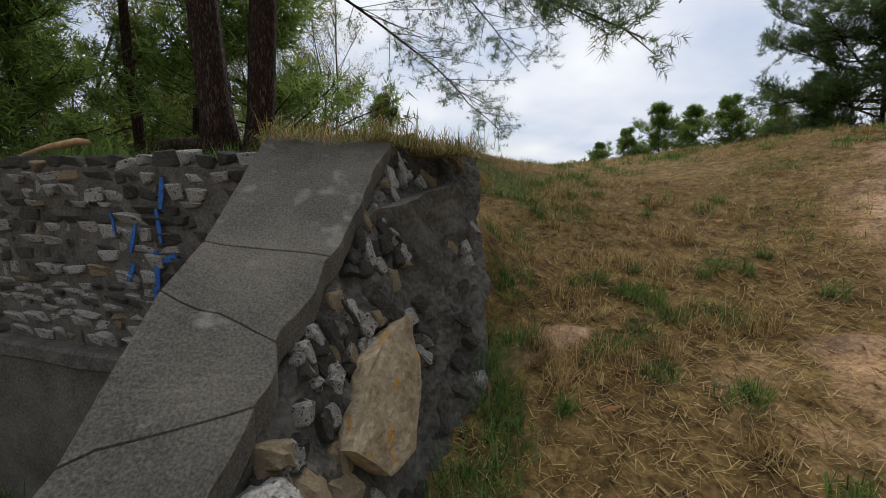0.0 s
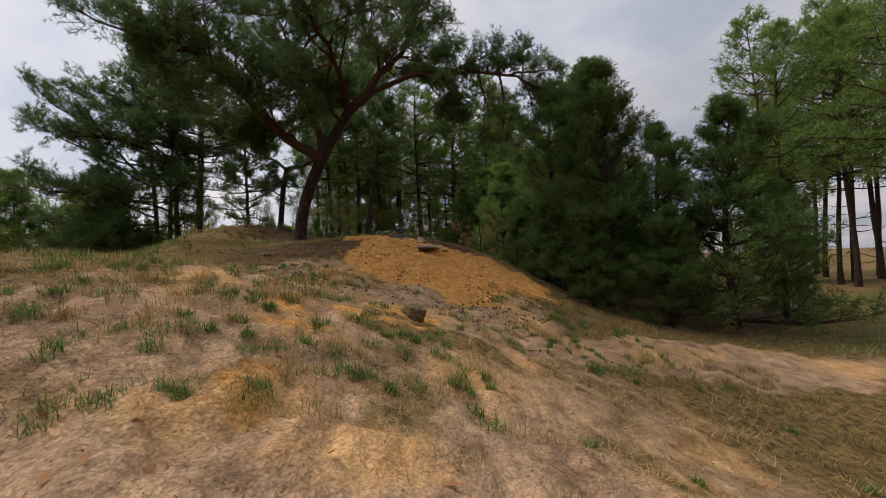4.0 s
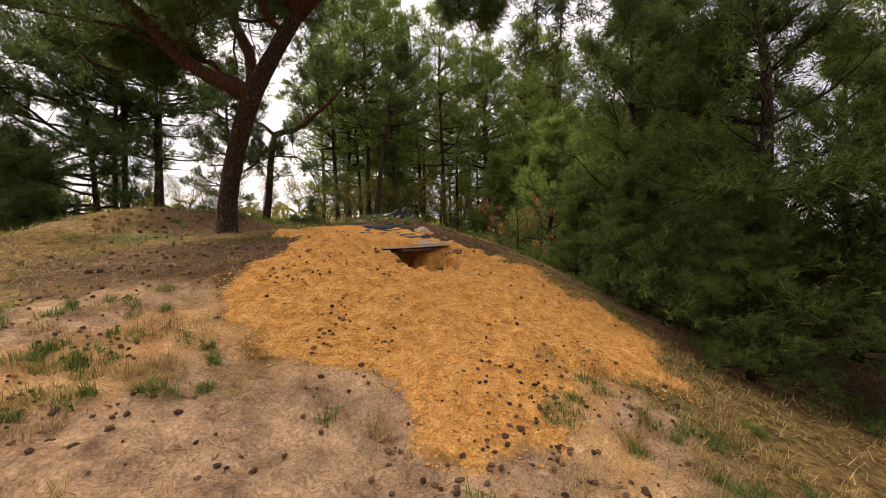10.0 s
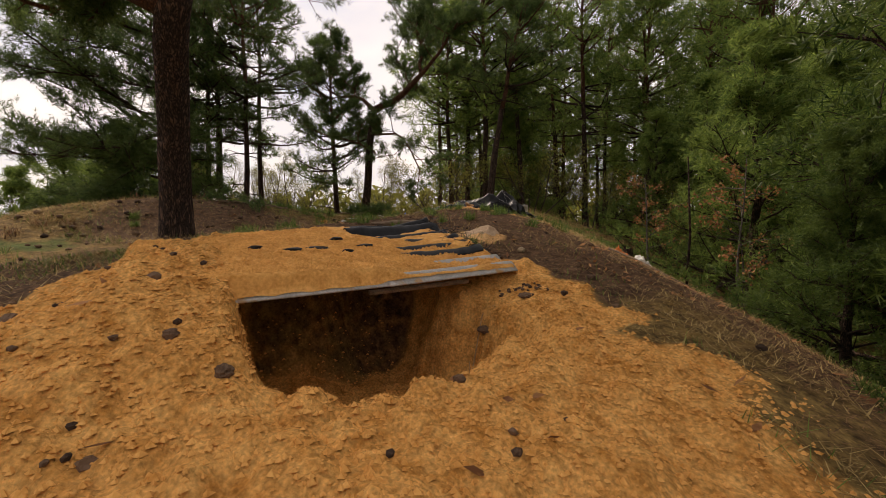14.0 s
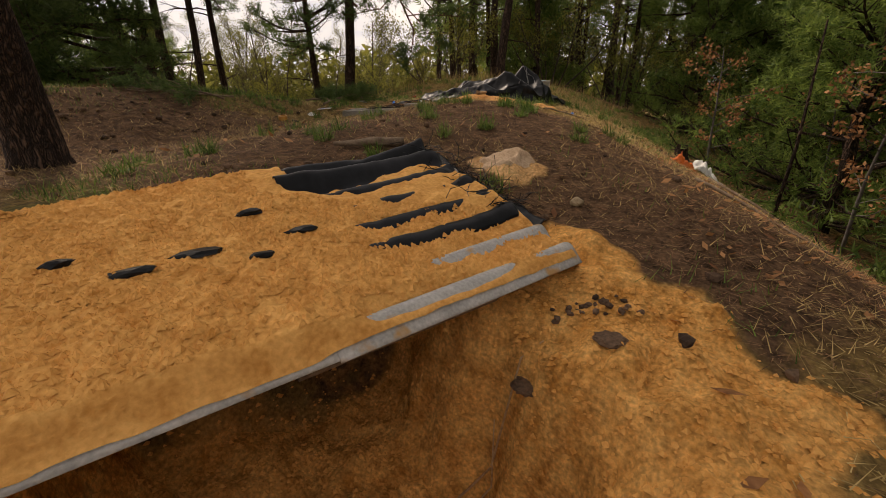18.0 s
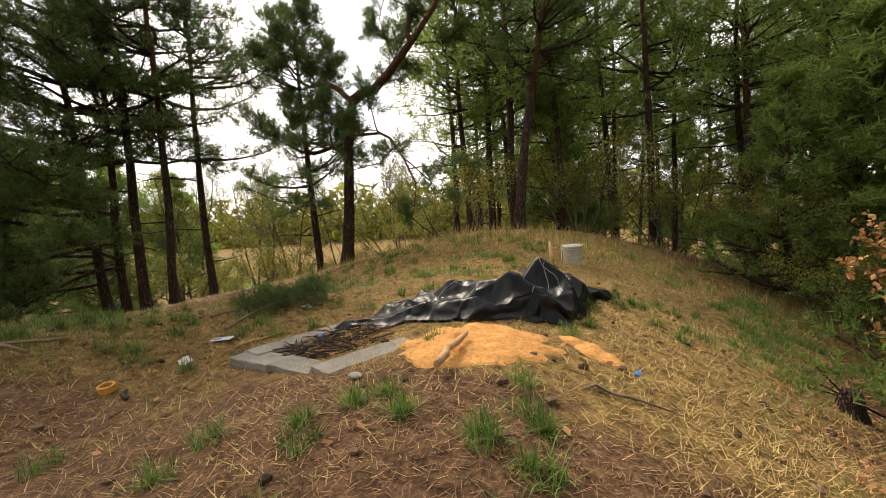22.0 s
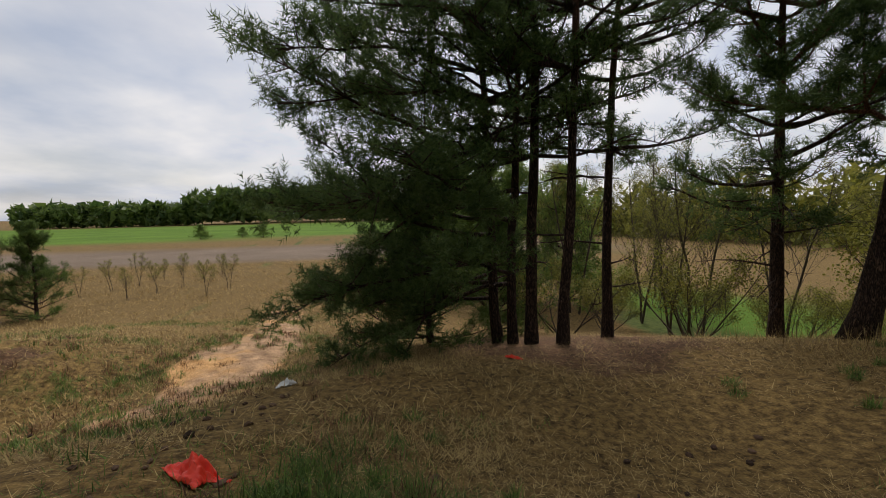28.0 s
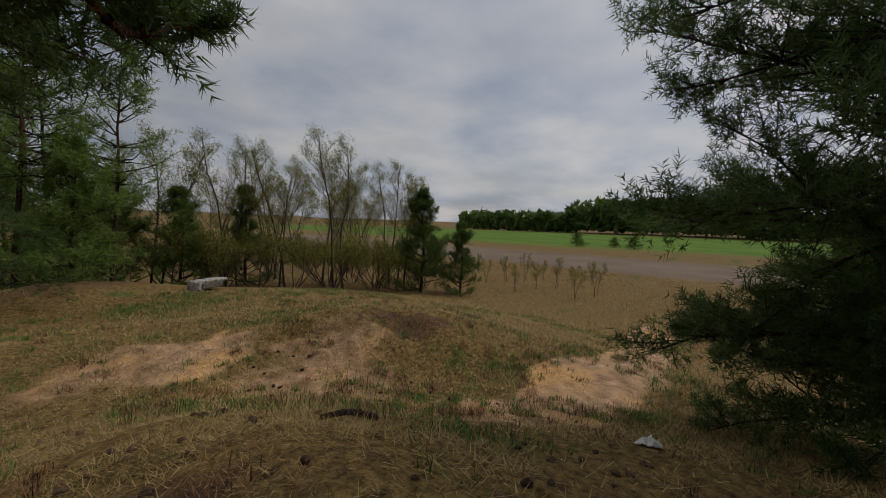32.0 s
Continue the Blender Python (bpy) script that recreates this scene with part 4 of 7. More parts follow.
# young pines along the right of the slope
Y1 = set_at(young_pine("young_pine", "bushy dark green pine with limbs down to the ground", 41, 6.4, 0.15, 3.2, 18), 5.2, 13.3, 0.4)
Y2 = set_at(young_pine("young_pine", "bushy dark green pine with limbs down to the ground", 42, 5.2, 0.11, 2.9, 15), 7.4, 11.6, 1.0)
Y3 = set_at(young_pine("young_pine", "light green young pine at the sunny edge of the wood", 43, 5.0, 0.1, 2.8, 13, NEEDLE_LIT, 12, 0.13, 0.009, 0.26, 5, 8), 3.9, 20.6, 0.3)
for x, y, s in ((4.9, 17.4, 0.9), (5.8, 22.4, 1.15), (6.6, 19.6, 1.1), (4.4, 24.2, 0.9), (2.9, 26.6, 0.9), (7.6, 24.0, 1.4)):
    again(Y3, x, y, x * 3, s, "light green pines at the edge of the wood")
Y3["group"] = "light green pines at the edge of the wood"
again(Y1, 9.6, 12.6, 5.0, 0.55, "bushy pines on the slope")
Y1["group"] = Y2["group"] = "bushy pines on the slope"
for x, y, s in ((4.9, 16.2, 1.1), (6.4, 17.6, 1.35), (7.4, 14.2, 0.85), (8.2, 20.4, 1.2)):
    again(Y1, x, y, x * 2.3, s, "bushy pines on the slope")
for x, y, s in ((4.3, 12.2, 0.42), (5.6, 11.2, 0.5), (3.9, 14.4, 0.45), (3.4, 16.0, 0.4)):
    again(Y2, x, y, x * 1.9, s, "bushy pines on the slope")

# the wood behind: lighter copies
F1 = set_at(tall_pine("pine", "tall slim pine of the dense wood", 51, 11.0, 0.13, 0.36, 2.3, 14, needle=NEEDLE_LIT, count=8, length=0.30, width=0.018, shoot=0.36, tuft=2, twigs=6, dead=6, fine=False), 3.0, 31.0)
F2 = set_at(tall_pine("pine", "tall slim pine of the dense wood", 52, 12.0, 0.12, 0.42, 2.3, 13, (0.5, 0.2), needle=NEEDLE_LIT, count=8, length=0.30, width=0.018, shoot=0.36, tuft=2, twigs=6, dead=6, fine=False), 6.0, 29.5)
F3 = set_at(young_pine("young_pine", "bushy pine at the edge of the wood", 53, 6.0, 0.1, 3.6, 15, NEEDLE_LIT, 9, 0.28, 0.018, 0.34, 3, 7, fine=False), 4.5, 27.5)
for f in (F1, F2, F3):
    f["group"] = "pines of the wood"
rng = np.random.RandomState(77)
kinds = (F1, F2, F3)
placed = []
for k in range(700):
    if len(placed) >= 66:
        break
    x, y = rng.uniform(-7, 28), rng.uniform(20, 46)
    edge = 28.0 - 0.10 * x if x < 4 else (27.5 - 1.0 * (x - 4) if x < 12 else 15.0)
    gap = 0.35 < math.atan2(x - 0.5, y - 5.0) < 0.78 and x > 8
    if gap or y < edge + rng.uniform(0, 3) or any((x - a) ** 2 + (y - b) ** 2 < 4.2 for a, b in placed):
        continue
    placed.append((x, y))
    kd = kinds[rng.choice([0, 1, 2], p=[0.4, 0.35, 0.25])]
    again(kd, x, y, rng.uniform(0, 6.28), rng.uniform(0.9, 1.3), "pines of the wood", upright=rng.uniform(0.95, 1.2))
for x, y, s, k in ((-5.2, 28.8, 1.0, F2), (-3.4, 28.4, 1.1, F1), (-6.4, 30.6, 1.05, F1), (-4.4, 31.6, 1.1, F2), (-2.2, 29.6, 1.05, F2), (8.4, 18.4, 0.9, Y2), (9.6, 21.4, 1.0, Y1)):
    again(k, x, y, x * 2.1, s, "pines of the wood")
for x, y, s in ((17, 16, 0.9), (20, 13.5, 1.0), (23, 17, 1.05), (26, 12, 1.0), (19, 19, 1.0), (29, 15, 1.1), (24, 9, 1.0), (30, 6, 1.1)):
    again(kinds[int(x) % 2], x, y, x * 1.7, s, "pines of the wood")
for x, y, s in ((-7.3, -1.6, 0.8), (-8.7, -1.3, 0.85), (-10.2, -2.6, 0.8), (-6.8, -4.2, 0.75), (-8.6, -3.0, 0.8), (-7.6, -6.0, 0.9), (-9.8, -5.2, 0.8), (-6.0, -6.6, 0.8), (-11.5, -6.5, 0.9), (-13.5, -4.8, 0.8), (-8.8, -8.4, 0.9), (-5.0, -8.8, 0.85)):
    again(kinds[(int(x * 10) + int(y)) % 3], x, y, x * 2.3, s, "pines behind the wall")
for x, y, s in ((-28, 23.4, 0.95), (-26, 24.4, 1.2), (-23.6, 25.2, 1.1), (-21.6, 26.0, 1.15), (-19.4, 27.2, 1.0), (-30, 22.4, 0.8)):
    again(F3, x, y, x, s, "bushy pines in the field")

again(Y2, -12.4, 19.6, 2.2, 0.85, "", "bushy pine beside the close group")
again(Y2, -13.6, 21.8, 4.0, 0.7, "", "bushy pine beside the close group")

# two stems over the stone wall, with boughs that hang over the path
def wall_pine():
    rng = np.random.RandomState(61)
    wood, shoots = Soup(), []
    b = np.array([-5.35, -0.95, gz(-5.35, -0.95) - 0.2])
    for lean_x, lean_y, r, h in ((-0.35, -0.5, 0.2, 8.5), (0.15, 0.55, 0.17, 8.8)):
        s = b + [0, 0.3 * (lean_y > 0) - 0.1, 0]
        z = np.linspace(0, h, 10)
        pts = np.stack([s[0] + lean_x * (z / h), s[1] + lean_y * (z / h) ** 0.8, s[2] + z], 1)
        wood.add(*tube(pts, r * (1 - 0.75 * z / h) * np.r_[1.3, np.ones(9)], 11, True, 0.08, rng))
        for k in range(16):
            p, _ = along(pts, rng.uniform(0.28, 0.98))
            a = rng.uniform(0, 6.28)
            limb(wood, shoots, p, (math.cos(a), math.sin(a), rng.uniform(0.0, 0.5)), rng.uniform(1.2, 2.8), 0.04, rng, 0.1, 0.3, 8, 0.4, tuft=4)
    for z, way, ln in ((1.9, (0.35, 1.0, 0.2), 3.6), (2.3, (0.1, 1.0, 0.14), 4.4), (1.8, (0.7, 0.9, 0.22), 3.2), (2.6, (-0.1, 1.0, 0.1), 4.8), (2.3, (0.3, 1.0, 0.12), 5.2), (2.1, (0.55, 1.0, 0.12), 4.4), (2.7, (0.2, 1.0, 0.1), 5.6), (2.0, (-0.3, 1.0, 0.1), 4.6)):
        limb(wood, shoots, b + [0.08, 0.3, z + 0.5], way, ln, 0.022, rng, -0.45, 0.22, 34, 0.24, -0.35, tuft=9, n=10, wild=0.09)
    low = bend(b + [0.1, -0.1, 0.5], (-0.3, -0.9, 0.35), 1.6, rng, 7, -0.8, 0.1)
    wood.add(*tube(low, np.linspace(0.09, 0.03, 7), 7, True, 0.1, rng))
    return finish_pine(wood, shoots, rng, "twin_stem_pine", "twin-stemmed pine on the bank above the stone wall", BARK, NEEDLE, 22, 0.10, 0.0032, 0.16)


wall_pine()


def bare_tree(name, label, seed, h=7.0, stems=4, twig=5, bark=None, leaf=None, leaves=0, spread_out=0.35):
    """Thin bare stems that fork into fine upright twigs."""
    rng = np.random.RandomState(seed)
    wood, ends = Soup(), []

    def grow(p, d, ln, r, depth):
        n = 6 if depth == 3 else 4
        pts = bend(p, d, ln, rng, n, 0.3, 0.1)
        wood.add(*tube(pts if depth else pts[::3], np.linspace(r, max(r * 0.3, 0.0025), n if depth else 2), 6 if depth == 3 else 3, False))
        ends.append(pts[-1])
        if depth == 0:
            return
        count = (0, twig, twig + 1, 3 * twig)[depth]
        for k in range(count):
            t = (0.24 if depth == 3 else 0.2) + 0.74 * (k + rng.uniform(0, 1)) / count
            q, dd = along(pts, min(t, 0.99))
            a = rng.uniform(0, 6.283)
            out = np.array([math.cos(a), math.sin(a), 0.25])
            grow(q, unit(dd * 0.75 + out * rng.uniform(0.5, 0.95)), ln * (1.12 - t) * rng.uniform(0.4, 0.62) + 0.12, max(r * (0.25 if depth == 3 else 0.45), 0.003), depth - 1)

    for s in range(stems):
        a = s / stems * 6.28 + rng.uniform(-0.5, 0.5)
        grow((0.25 * math.cos(a), 0.25 * math.sin(a), -0.1), (spread_out * math.cos(a), spread_out * math.sin(a), 1), h * rng.uniform(0.8, 1.0), 0.05 * h / 8 + 0.01, 3)
    root = tagged(new(name), label, "bare tree")
    child("stem", wood.mesh("stem", bark or TWIG_BARK, True), root)
    if leaves and leaf:
        e = np.array(ends)
        e = e[rng.randint(0, len(e), leaves)] + rng.normal(0, 0.12, (leaves, 3))
        a, b = unit(rng.normal(size=(leaves, 3))) * 0.034, unit(rng.normal(size=(leaves, 3))) * 0.024
        v = np.stack([e - a, e + b, e + a, e - b], 1).reshape(-1, 3)
        child("foliage", raw("foliage", v, [np.arange(len(v)).reshape(-1, 4)], leaf), root)
    return root


def beyond(x, y):
    """A place a little further towards the field."""
    return -4.2 + 1.14 * (x + 4.2), 17.3 + 1.14 * (y - 17.3)


B1 = set_at(bare_tree("bare_tree", "leafless many-stemmed tree with fine upright twigs", 71, 8.6, 2, 5, leaf=SPRING, leaves=5000, spread_out=0.13), *beyond(-17.2, 2.6), 0.0, 1.06)
B2 = set_at(bare_tree("bare_tree", "leafless many-stemmed tree with budding twigs", 72, 8.2, 2, 5, leaf=SPRING, leaves=7000, spread_out=0.10), *beyond(-19.0, -0.4), 0.0, 1.06)
B1["group"] = B2["group"] = "bare trees by the field"
for x, y, s, k in ((-14.2, -1.2, 0.95, B1), (-15.6, 0.6, 0.9, B2), (-12.0, -3.4, 1.0, B2), (-20.5, 3.6, 0.85, B2), (-10.6, -5.5, 0.9, B1), (-22, 1.5, 0.95, B1), (-17.5, -3.2, 0.95, B1)):
    again(k, *beyond(x, y), x * 3.1, s * 1.06, "bare trees by the field")
again(Y2, *beyond(-20.4, 5.0), 1.0, 0.95, "", "young dark pine beside the bare trees", upright=1.15)
again(Y2, *beyond(-21.6, 6.6), 2.2, 0.7, "", "young slender pine beside the bare trees", upright=1.1)
again(Y2, *beyond(-15.2, -1.8), 3.2, 0.85, "", "young dark pine beside the bare trees", upright=1.2)
# shrubs with young leaves among the trunks
S1 = set_at(bare_tree("shrub", "sprawling shrub with small yellow-green leaves", 81, 3.2, 6, 3, leaf=SPRING, leaves=5000, spread_out=0.8), -5.0, 27.5)
S1["group"] = "spring shrubs"
S1["category"] = "shrub"
for x, y, s in ((-1.5, 28.6, 1.0), (0.8, 29.4, 0.9), (-7.6, 28.6, 1.0), (2.8, 27.6, 0.8), (-11.8, 26.5, 0.9), (-13.5, 23.8, 0.8), (3.4, 24.8, 0.6)):
    again(S1, x, y, x * 2.7, s, "spring shrubs")
B3 = again(B1, -14.0, 29.0, 1.0, 0.8, "bare trees by the field")
for x, y, s in ((-12.4, 30.5, 0.7), (-16, 28.6, 0.75), (-13, 27, 0.6), (-18, 27, 0.8), (-20, 33, 0.9), (-11, 33, 0.8), (-8, 36, 0.9), (-24, 30, 0.9)):
    again(B1, x, y, x, s, "bare trees by the field")

for x, y, s in ((-24, -4, 0.8), (-27, -8, 0.9), (-22, -10, 0.9), (-30, -3, 0.8), (-19, -13, 0.9), (-33, -12, 1.0), (-28, -16, 1.0)):
    again(B2, x, y, x * 1.3, s, "bare trees by the field")
    again(S1, x + 1.2, y + 1.5, y, 0.9, "spring shrubs")
for x, y, s in ((-13, 28, 1.2), (-15, 30, 1.3), (-11, 29, 1.1), (-16, 27, 1.2), (-18, 31, 1.4), (-9.5, 30, 1.1), (-12.5, 31.5, 1.3), (-14.5, 26, 1.0), (-8.5, 27.6, 0.9), (-22.5, -4.2, 1.2), (-24.3, -6.2, 1.26), (-26.1, -3.6, 1.12), (-19.8, -8.4, 1.26), (-18.3, -9.9, 1.26), (-16.5, -13.2, 1.40), (-28.2, -5.7, 1.26), (-30.6, -3.9, 1.12), (-21.2, -6.4, 1.12), (-24.9, -7.4, 1.12), (-27.6, -4.4, 0.98), (-17.1, -11.7, 1.12), (-30.2, -2.4, 0.84)):
    near = 0.76 if y < 0 else 1.0
    again(S1, -4.2 + near * (x + 4.2), 17.3 + near * (y - 17.3), y * 3, s * (0.85 if y < 0 else 0.5), "spring shrubs")


def far_wood():
    """A distant pine wood: many ragged crowns on one ridge."""
    rng = np.random.RandomState(5)
    soup = Soup()
    for k in range(420):
        side = rng.uniform(-150, 62)
        dist = rng.uniform(232, 262)
        x, y = -4 - dist + 0.05 * side, 17 + side
        h = rng.uniform(13, 20) * (1 if -75 < side < 10 else 0.6)
        z0 = gz(x, y) + 0.5
        n = 60
        zz = rng.uniform(0.12, 1, n)
        rad = 3.4 * (1 - zz) ** 0.6 + 0.5
        a = rng.uniform(0, 6.28, n)
        c = np.stack([x + rad * np.cos(a), y + rad * np.sin(a), z0 + h * zz], 1)
        e1, e2 = rng.normal(0, 1.3, (n, 3)), rng.normal(0, 1.1, (n, 3))
        v = np.stack([c - e1, c + e2, c + e1], 1).reshape(-1, 3)
        soup.add(v, [np.arange(len(v)).reshape(-1, 3)])
    tagged(new("far_wood", soup.mesh("far_wood", NEEDLE_YOUNG)), "dark pine wood on the far side of the fields", "wood", kind="stuff")


far_wood()


def hedge():
    """Budding trees along the meadow behind the hill."""
    rng = np.random.RandomState(6)
    soup = Soup()
    for k in range(260):
        f = rng.uniform(0, 1)
        x, y = -95 + 100 * f + rng.normal(0, 2), 62 + 22 * f + rng.uniform(-4, 8)
        h, z0, n = rng.uniform(4, 10), gz(x, y), 60
        zz = rng.uniform(0.05, 1, n)
        rad, a = 2.2 * (1 - zz) ** 0.5 + 0.3, rng.uniform(0, 6.28, n)
        c = np.stack([x + rad * np.cos(a), y + rad * np.sin(a), z0 + h * zz], 1)
        e1, e2 = rng.normal(0, 0.5, (n, 3)), rng.normal(0, 0.4, (n, 3))
        v = np.stack([c - e1, c + e2, c + e1], 1).reshape(-1, 3)
        soup.add(v, [np.arange(len(v)).reshape(-1, 3)])
    tagged(new("far_hedge", soup.mesh("far_hedge", SPRING)), "budding trees along the meadow behind the hill", "hedge", kind="stuff")


hedge()


# ---- the stone wall with its wing ----
def wing_wall():
    rng = np.random.RandomState(3)
    root = tagged(new("wall_wing"), "cracked concrete coping on a crumbling rubble wing wall", "wall", kind="structure")
    top = [(-2.25, -0.22), (-1.46, -0.38), (-0.77, -0.6), (0.15, -0.87), (0.15, -0.62), (-0.78, -0.28), (-1.13, -0.1), (-1.47, 0.06), (-1.74, 0.2), (-1.8, 0.42), (-2.08, 0.72), (-2.75, 0.75), (-2.75, -0.22)]
    out = [(0, 0), (0, 0), (0, 0), (0.05, 0), (0.1, 0.12), (0.16, 0.26), (0.2, 0.28), (0.22, 0.3), (0.24, 0.26), (0.22, 0.1), (0.12, 0.16), (0, 0.1), (0, 0)]

    def crest(x):
        return min(1.66, 0.273 - 0.719 * x) - 0.1
    bm = bmesh.new()
    rows = []
    n = 9
    for k in range(n):
        f = k / (n - 1)
        ring = []
        for (x, y), (ox, oy) in zip(top, out):
            zt = crest(x)
            j = 0.025 * (0 < k)
            ring.append(bm.verts.new((x + ox * f + rng.uniform(-j, j), y + oy * f + rng.uniform(-j, j), zt * (1 - f) - 0.9 * f)))
        rows.append(ring)
    m = len(top)
    for k in range(n - 1):
        for i in range(m):
            bm.faces.new((rows[k][i], rows[k + 1][i], rows[k + 1][(i + 1) % m], rows[k][(i + 1) % m]))
    bm.faces.new(rows[0])
    bmesh.ops.subdivide_edges(bm, edges=bm.edges[:], cuts=3, use_grid_fill=True)
    for v in bm.verts:
        q = noise.noise(v.co * 5) * 0.05 + noise.noise(v.co * 13) * 0.03
        v.co += Vector((q, q, 0))
    bmesh.ops.recalc_face_normals(bm, faces=bm.faces[:])
    part("core", bm, DARK_MORTAR, root, "dark mortar and rubble")
    # coping slabs, broken across twice
    lines = [((-2.06, -0.23), (-2.04, 0.325)), ((-1.475, -0.37), (-1.407, 0.03)), ((-1.31, -0.45), (-1.147, -0.12)), ((-0.94, -0.53), (-1.0, -0.17)), ((0.15, -0.95), (0.15, -0.66))]
    for (a, b), (c, d) in zip(lines[:-1], lines[1:]):
        bm = bmesh.new()
        cols = 24
        grid = []
        for i in range(cols + 1):
            for j in range(7):
                f, g = i / cols, j / 6
                x = (a[0] * (1 - f) + c[0] * f) * (1 - g) + (b[0] * (1 - f) + d[0] * f) * g
                y = (a[1] * (1 - f) + c[1] * f) * (1 - g) + (b[1] * (1 - f) + d[1] * f) * g
                if j == 6:
                    y += noise.noise(Vector((x * 9, y * 9, 0))) * 0.03
                if i in (0, cols):
                    x += noise.noise(Vector((y * 14, x * 3, 4))) * 0.02 + (0.003 if i == 0 else -0.003)
                z = 0.273 - 0.719 * x + noise.noise(Vector((x * 6, y * 6, 2))) * 0.009 + noise.noise(Vector((x * 40, y * 40, 5))) * 0.003
                grid.append(bm.verts.new((x, y, z)))
        for i in range(cols):
            for j in range(6):
                bm.faces.new((grid[i * 7 + j], grid[(i + 1) * 7 + j], grid[(i + 1) * 7 + j + 1], grid[i * 7 + j + 1]))
        ext = bmesh.ops.extrude_face_region(bm, geom=bm.faces[:])
        for v in ext["geom"]:
            if isinstance(v, bmesh.types.BMVert):
                v.co.z -= 0.085
        bmesh.ops.recalc_face_normals(bm, faces=bm.faces[:])
        part("coping_slab", bm, CONCRETE, root, "weathered grey concrete")
    # stones bedded in the broken flank
    flat = []
    for k in range(8):
        bm = bmesh.new()
        block(bm, Matrix.Identity(4), (1, 1, 1), 0.12, 0.24, rng, 1)
        bmesh.ops.subdivide_edges(bm, edges=[e for e in bm.edges if e.calc_length() > 0.35], cuts=1, use_grid_fill=True)
        for v in bm.verts:
            v.co += Vector(rng.uniform(-0.07, 0.07, 3))
        for mat in (LIME, DARK_MORTAR, LIME_BROWN):
            me = bpy.data.meshes.new("stone")
            bm.to_mesh(me)
            me.materials.append(mat)
            flat.append(me)
        bm.free()
    # the battered flank: broken rubble under the coping, smoother mortar towards the corner
    under = curve([(-2.06, 0.31, 1.69), (-1.73, 0.165, 1.42), (-1.42, 0.015, 1.2), (-1.23, -0.07, 1.07), (-1.03, -0.17, 0.92), (-0.6, -0.38, 0.6), (0.1, -0.7, 0.1)], 72)
    corner = curve([(-2.3, 0.53, 1.74), (-1.95, 0.46, 1.32), (-1.62, 0.38, 0.95), (-1.4, 0.31, 0.62), (-1.05, 0.2, 0.3), (-0.6, 0.0, 0.0), (0.1, -0.4, -0.5)], 72)
    back = curve([(-2.55, 0.98, 1.72), (-2.2, 0.86, 1.3), (-1.8, 0.76, 0.9), (-1.55, 0.66, 0.5), (-1.2, 0.5, 0.1), (-0.7, 0.3, -0.3), (0.1, -0.1, -0.8)], 72)

    def flank(u, v):
        """A place on the flank and its outward way: u down the slope, v from the coping to the corner and on to the back."""
        k = min(max(u, 0.0), 1.0) * 70.99
        a, g = int(k), k - int(k)
        row = [p[a] * (1 - g) + p[a + 1] * g for p in (under, corner, back)]
        p = row[0] * (1 - v) + row[1] * v if v < 1 else row[1] * (2 - v) + row[2] * (v - 1)
        across = row[1] - row[0] if v < 1 else row[2] - row[1]
        down = (corner if v > 0.5 else under)[a + 1] - (corner if v > 0.5 else under)[a]
        return Vector(p), Vector(np.cross(unit(down), unit(across)))

    side = 1 if flank(0.4, 0.5)[1].dot(Vector((0.4, 0.8, 0.4))) > 0 else -1
    bm = bmesh.new()
    nu, nv = 110, 60
    grid = []
    for i in range(nu + 1):
        for j in range(nv + 1):
            u, v = i / nu, 2 * j / nv
            p, w = flank(u, v)
            rough = 0.35 + 0.65 * min(1, abs(v - 0.85) * 2.2)
            lift = rough * (0.05 * noise.noise(p * 7) + 0.045 * abs(noise.noise(p * 16)) + 0.02 * noise.noise(p * 38)) - 0.05 * max(0, 1 - v * 9)
            grid.append(bm.verts.new(p + w * side * lift))
    for i in range(nu):
        for j in range(nv):
            k = i * (nv + 1) + j
            bm.faces.new((grid[k], grid[k + 1], grid[k + nv + 2], grid[k + nv + 1]))
    bmesh.ops.recalc_face_normals(bm, faces=bm.faces[:])
    part("flank", bm, DARK_MORTAR, root, "broken mortar and rubble under the coping")
    for k in range(150):
        u, v = rng.uniform(0.0, 0.72), rng.choice([rng.uniform(0.04, 0.7), rng.uniform(0.04, 1.0), rng.uniform(1.0, 1.9)], p=[0.55, 0.2, 0.25])
        p, w = flank(u, v)
        w = w * side
        down = (flank(u + 0.02, v)[0] - p).normalized()
        right = down.cross(w).normalized()
        turn = Matrix((right, w, down)).transposed().to_4x4()
        ob = child("stone", flat[3 * rng.randint(8) + rng.choice(3, p=[0.42, 0.42, 0.16])], root)
        ob.matrix_basis = Matrix.Translation(p + w * 0.006) @ turn @ pose(0, 0, 0, rng.uniform(-10, 10), rng.uniform(10, 75), rng.uniform(-10, 10)) @ Matrix.Diagonal((rng.uniform(0.04, 0.12), 0.07, rng.uniform(0.025, 0.06), 1))
    # the large ochre slab, set on edge and proud of the mortar
    bm = bmesh.new()
    ring = [(-0.13, -0.27), (0.02, -0.31), (0.13, -0.2), (0.15, 0.06), (0.10, 0.24), (0.045, 0.31), (-0.04, 0.19), (-0.11, 0.05)]
    for y in (0.035, -0.05):
        q = [bm.verts.new((x * (1.0 if y < 0 else 0.93), y + rng.uniform(-0.006, 0.006), z2 * (1.0 if y < 0 else 0.95))) for x, z2 in ring]
        bm.faces.new(q)
    bm.verts.ensure_lookup_table()
    for k in range(8):
        bm.faces.new((bm.verts[k], bm.verts[(k + 1) % 8], bm.verts[8 + (k + 1) % 8], bm.verts[8 + k]))
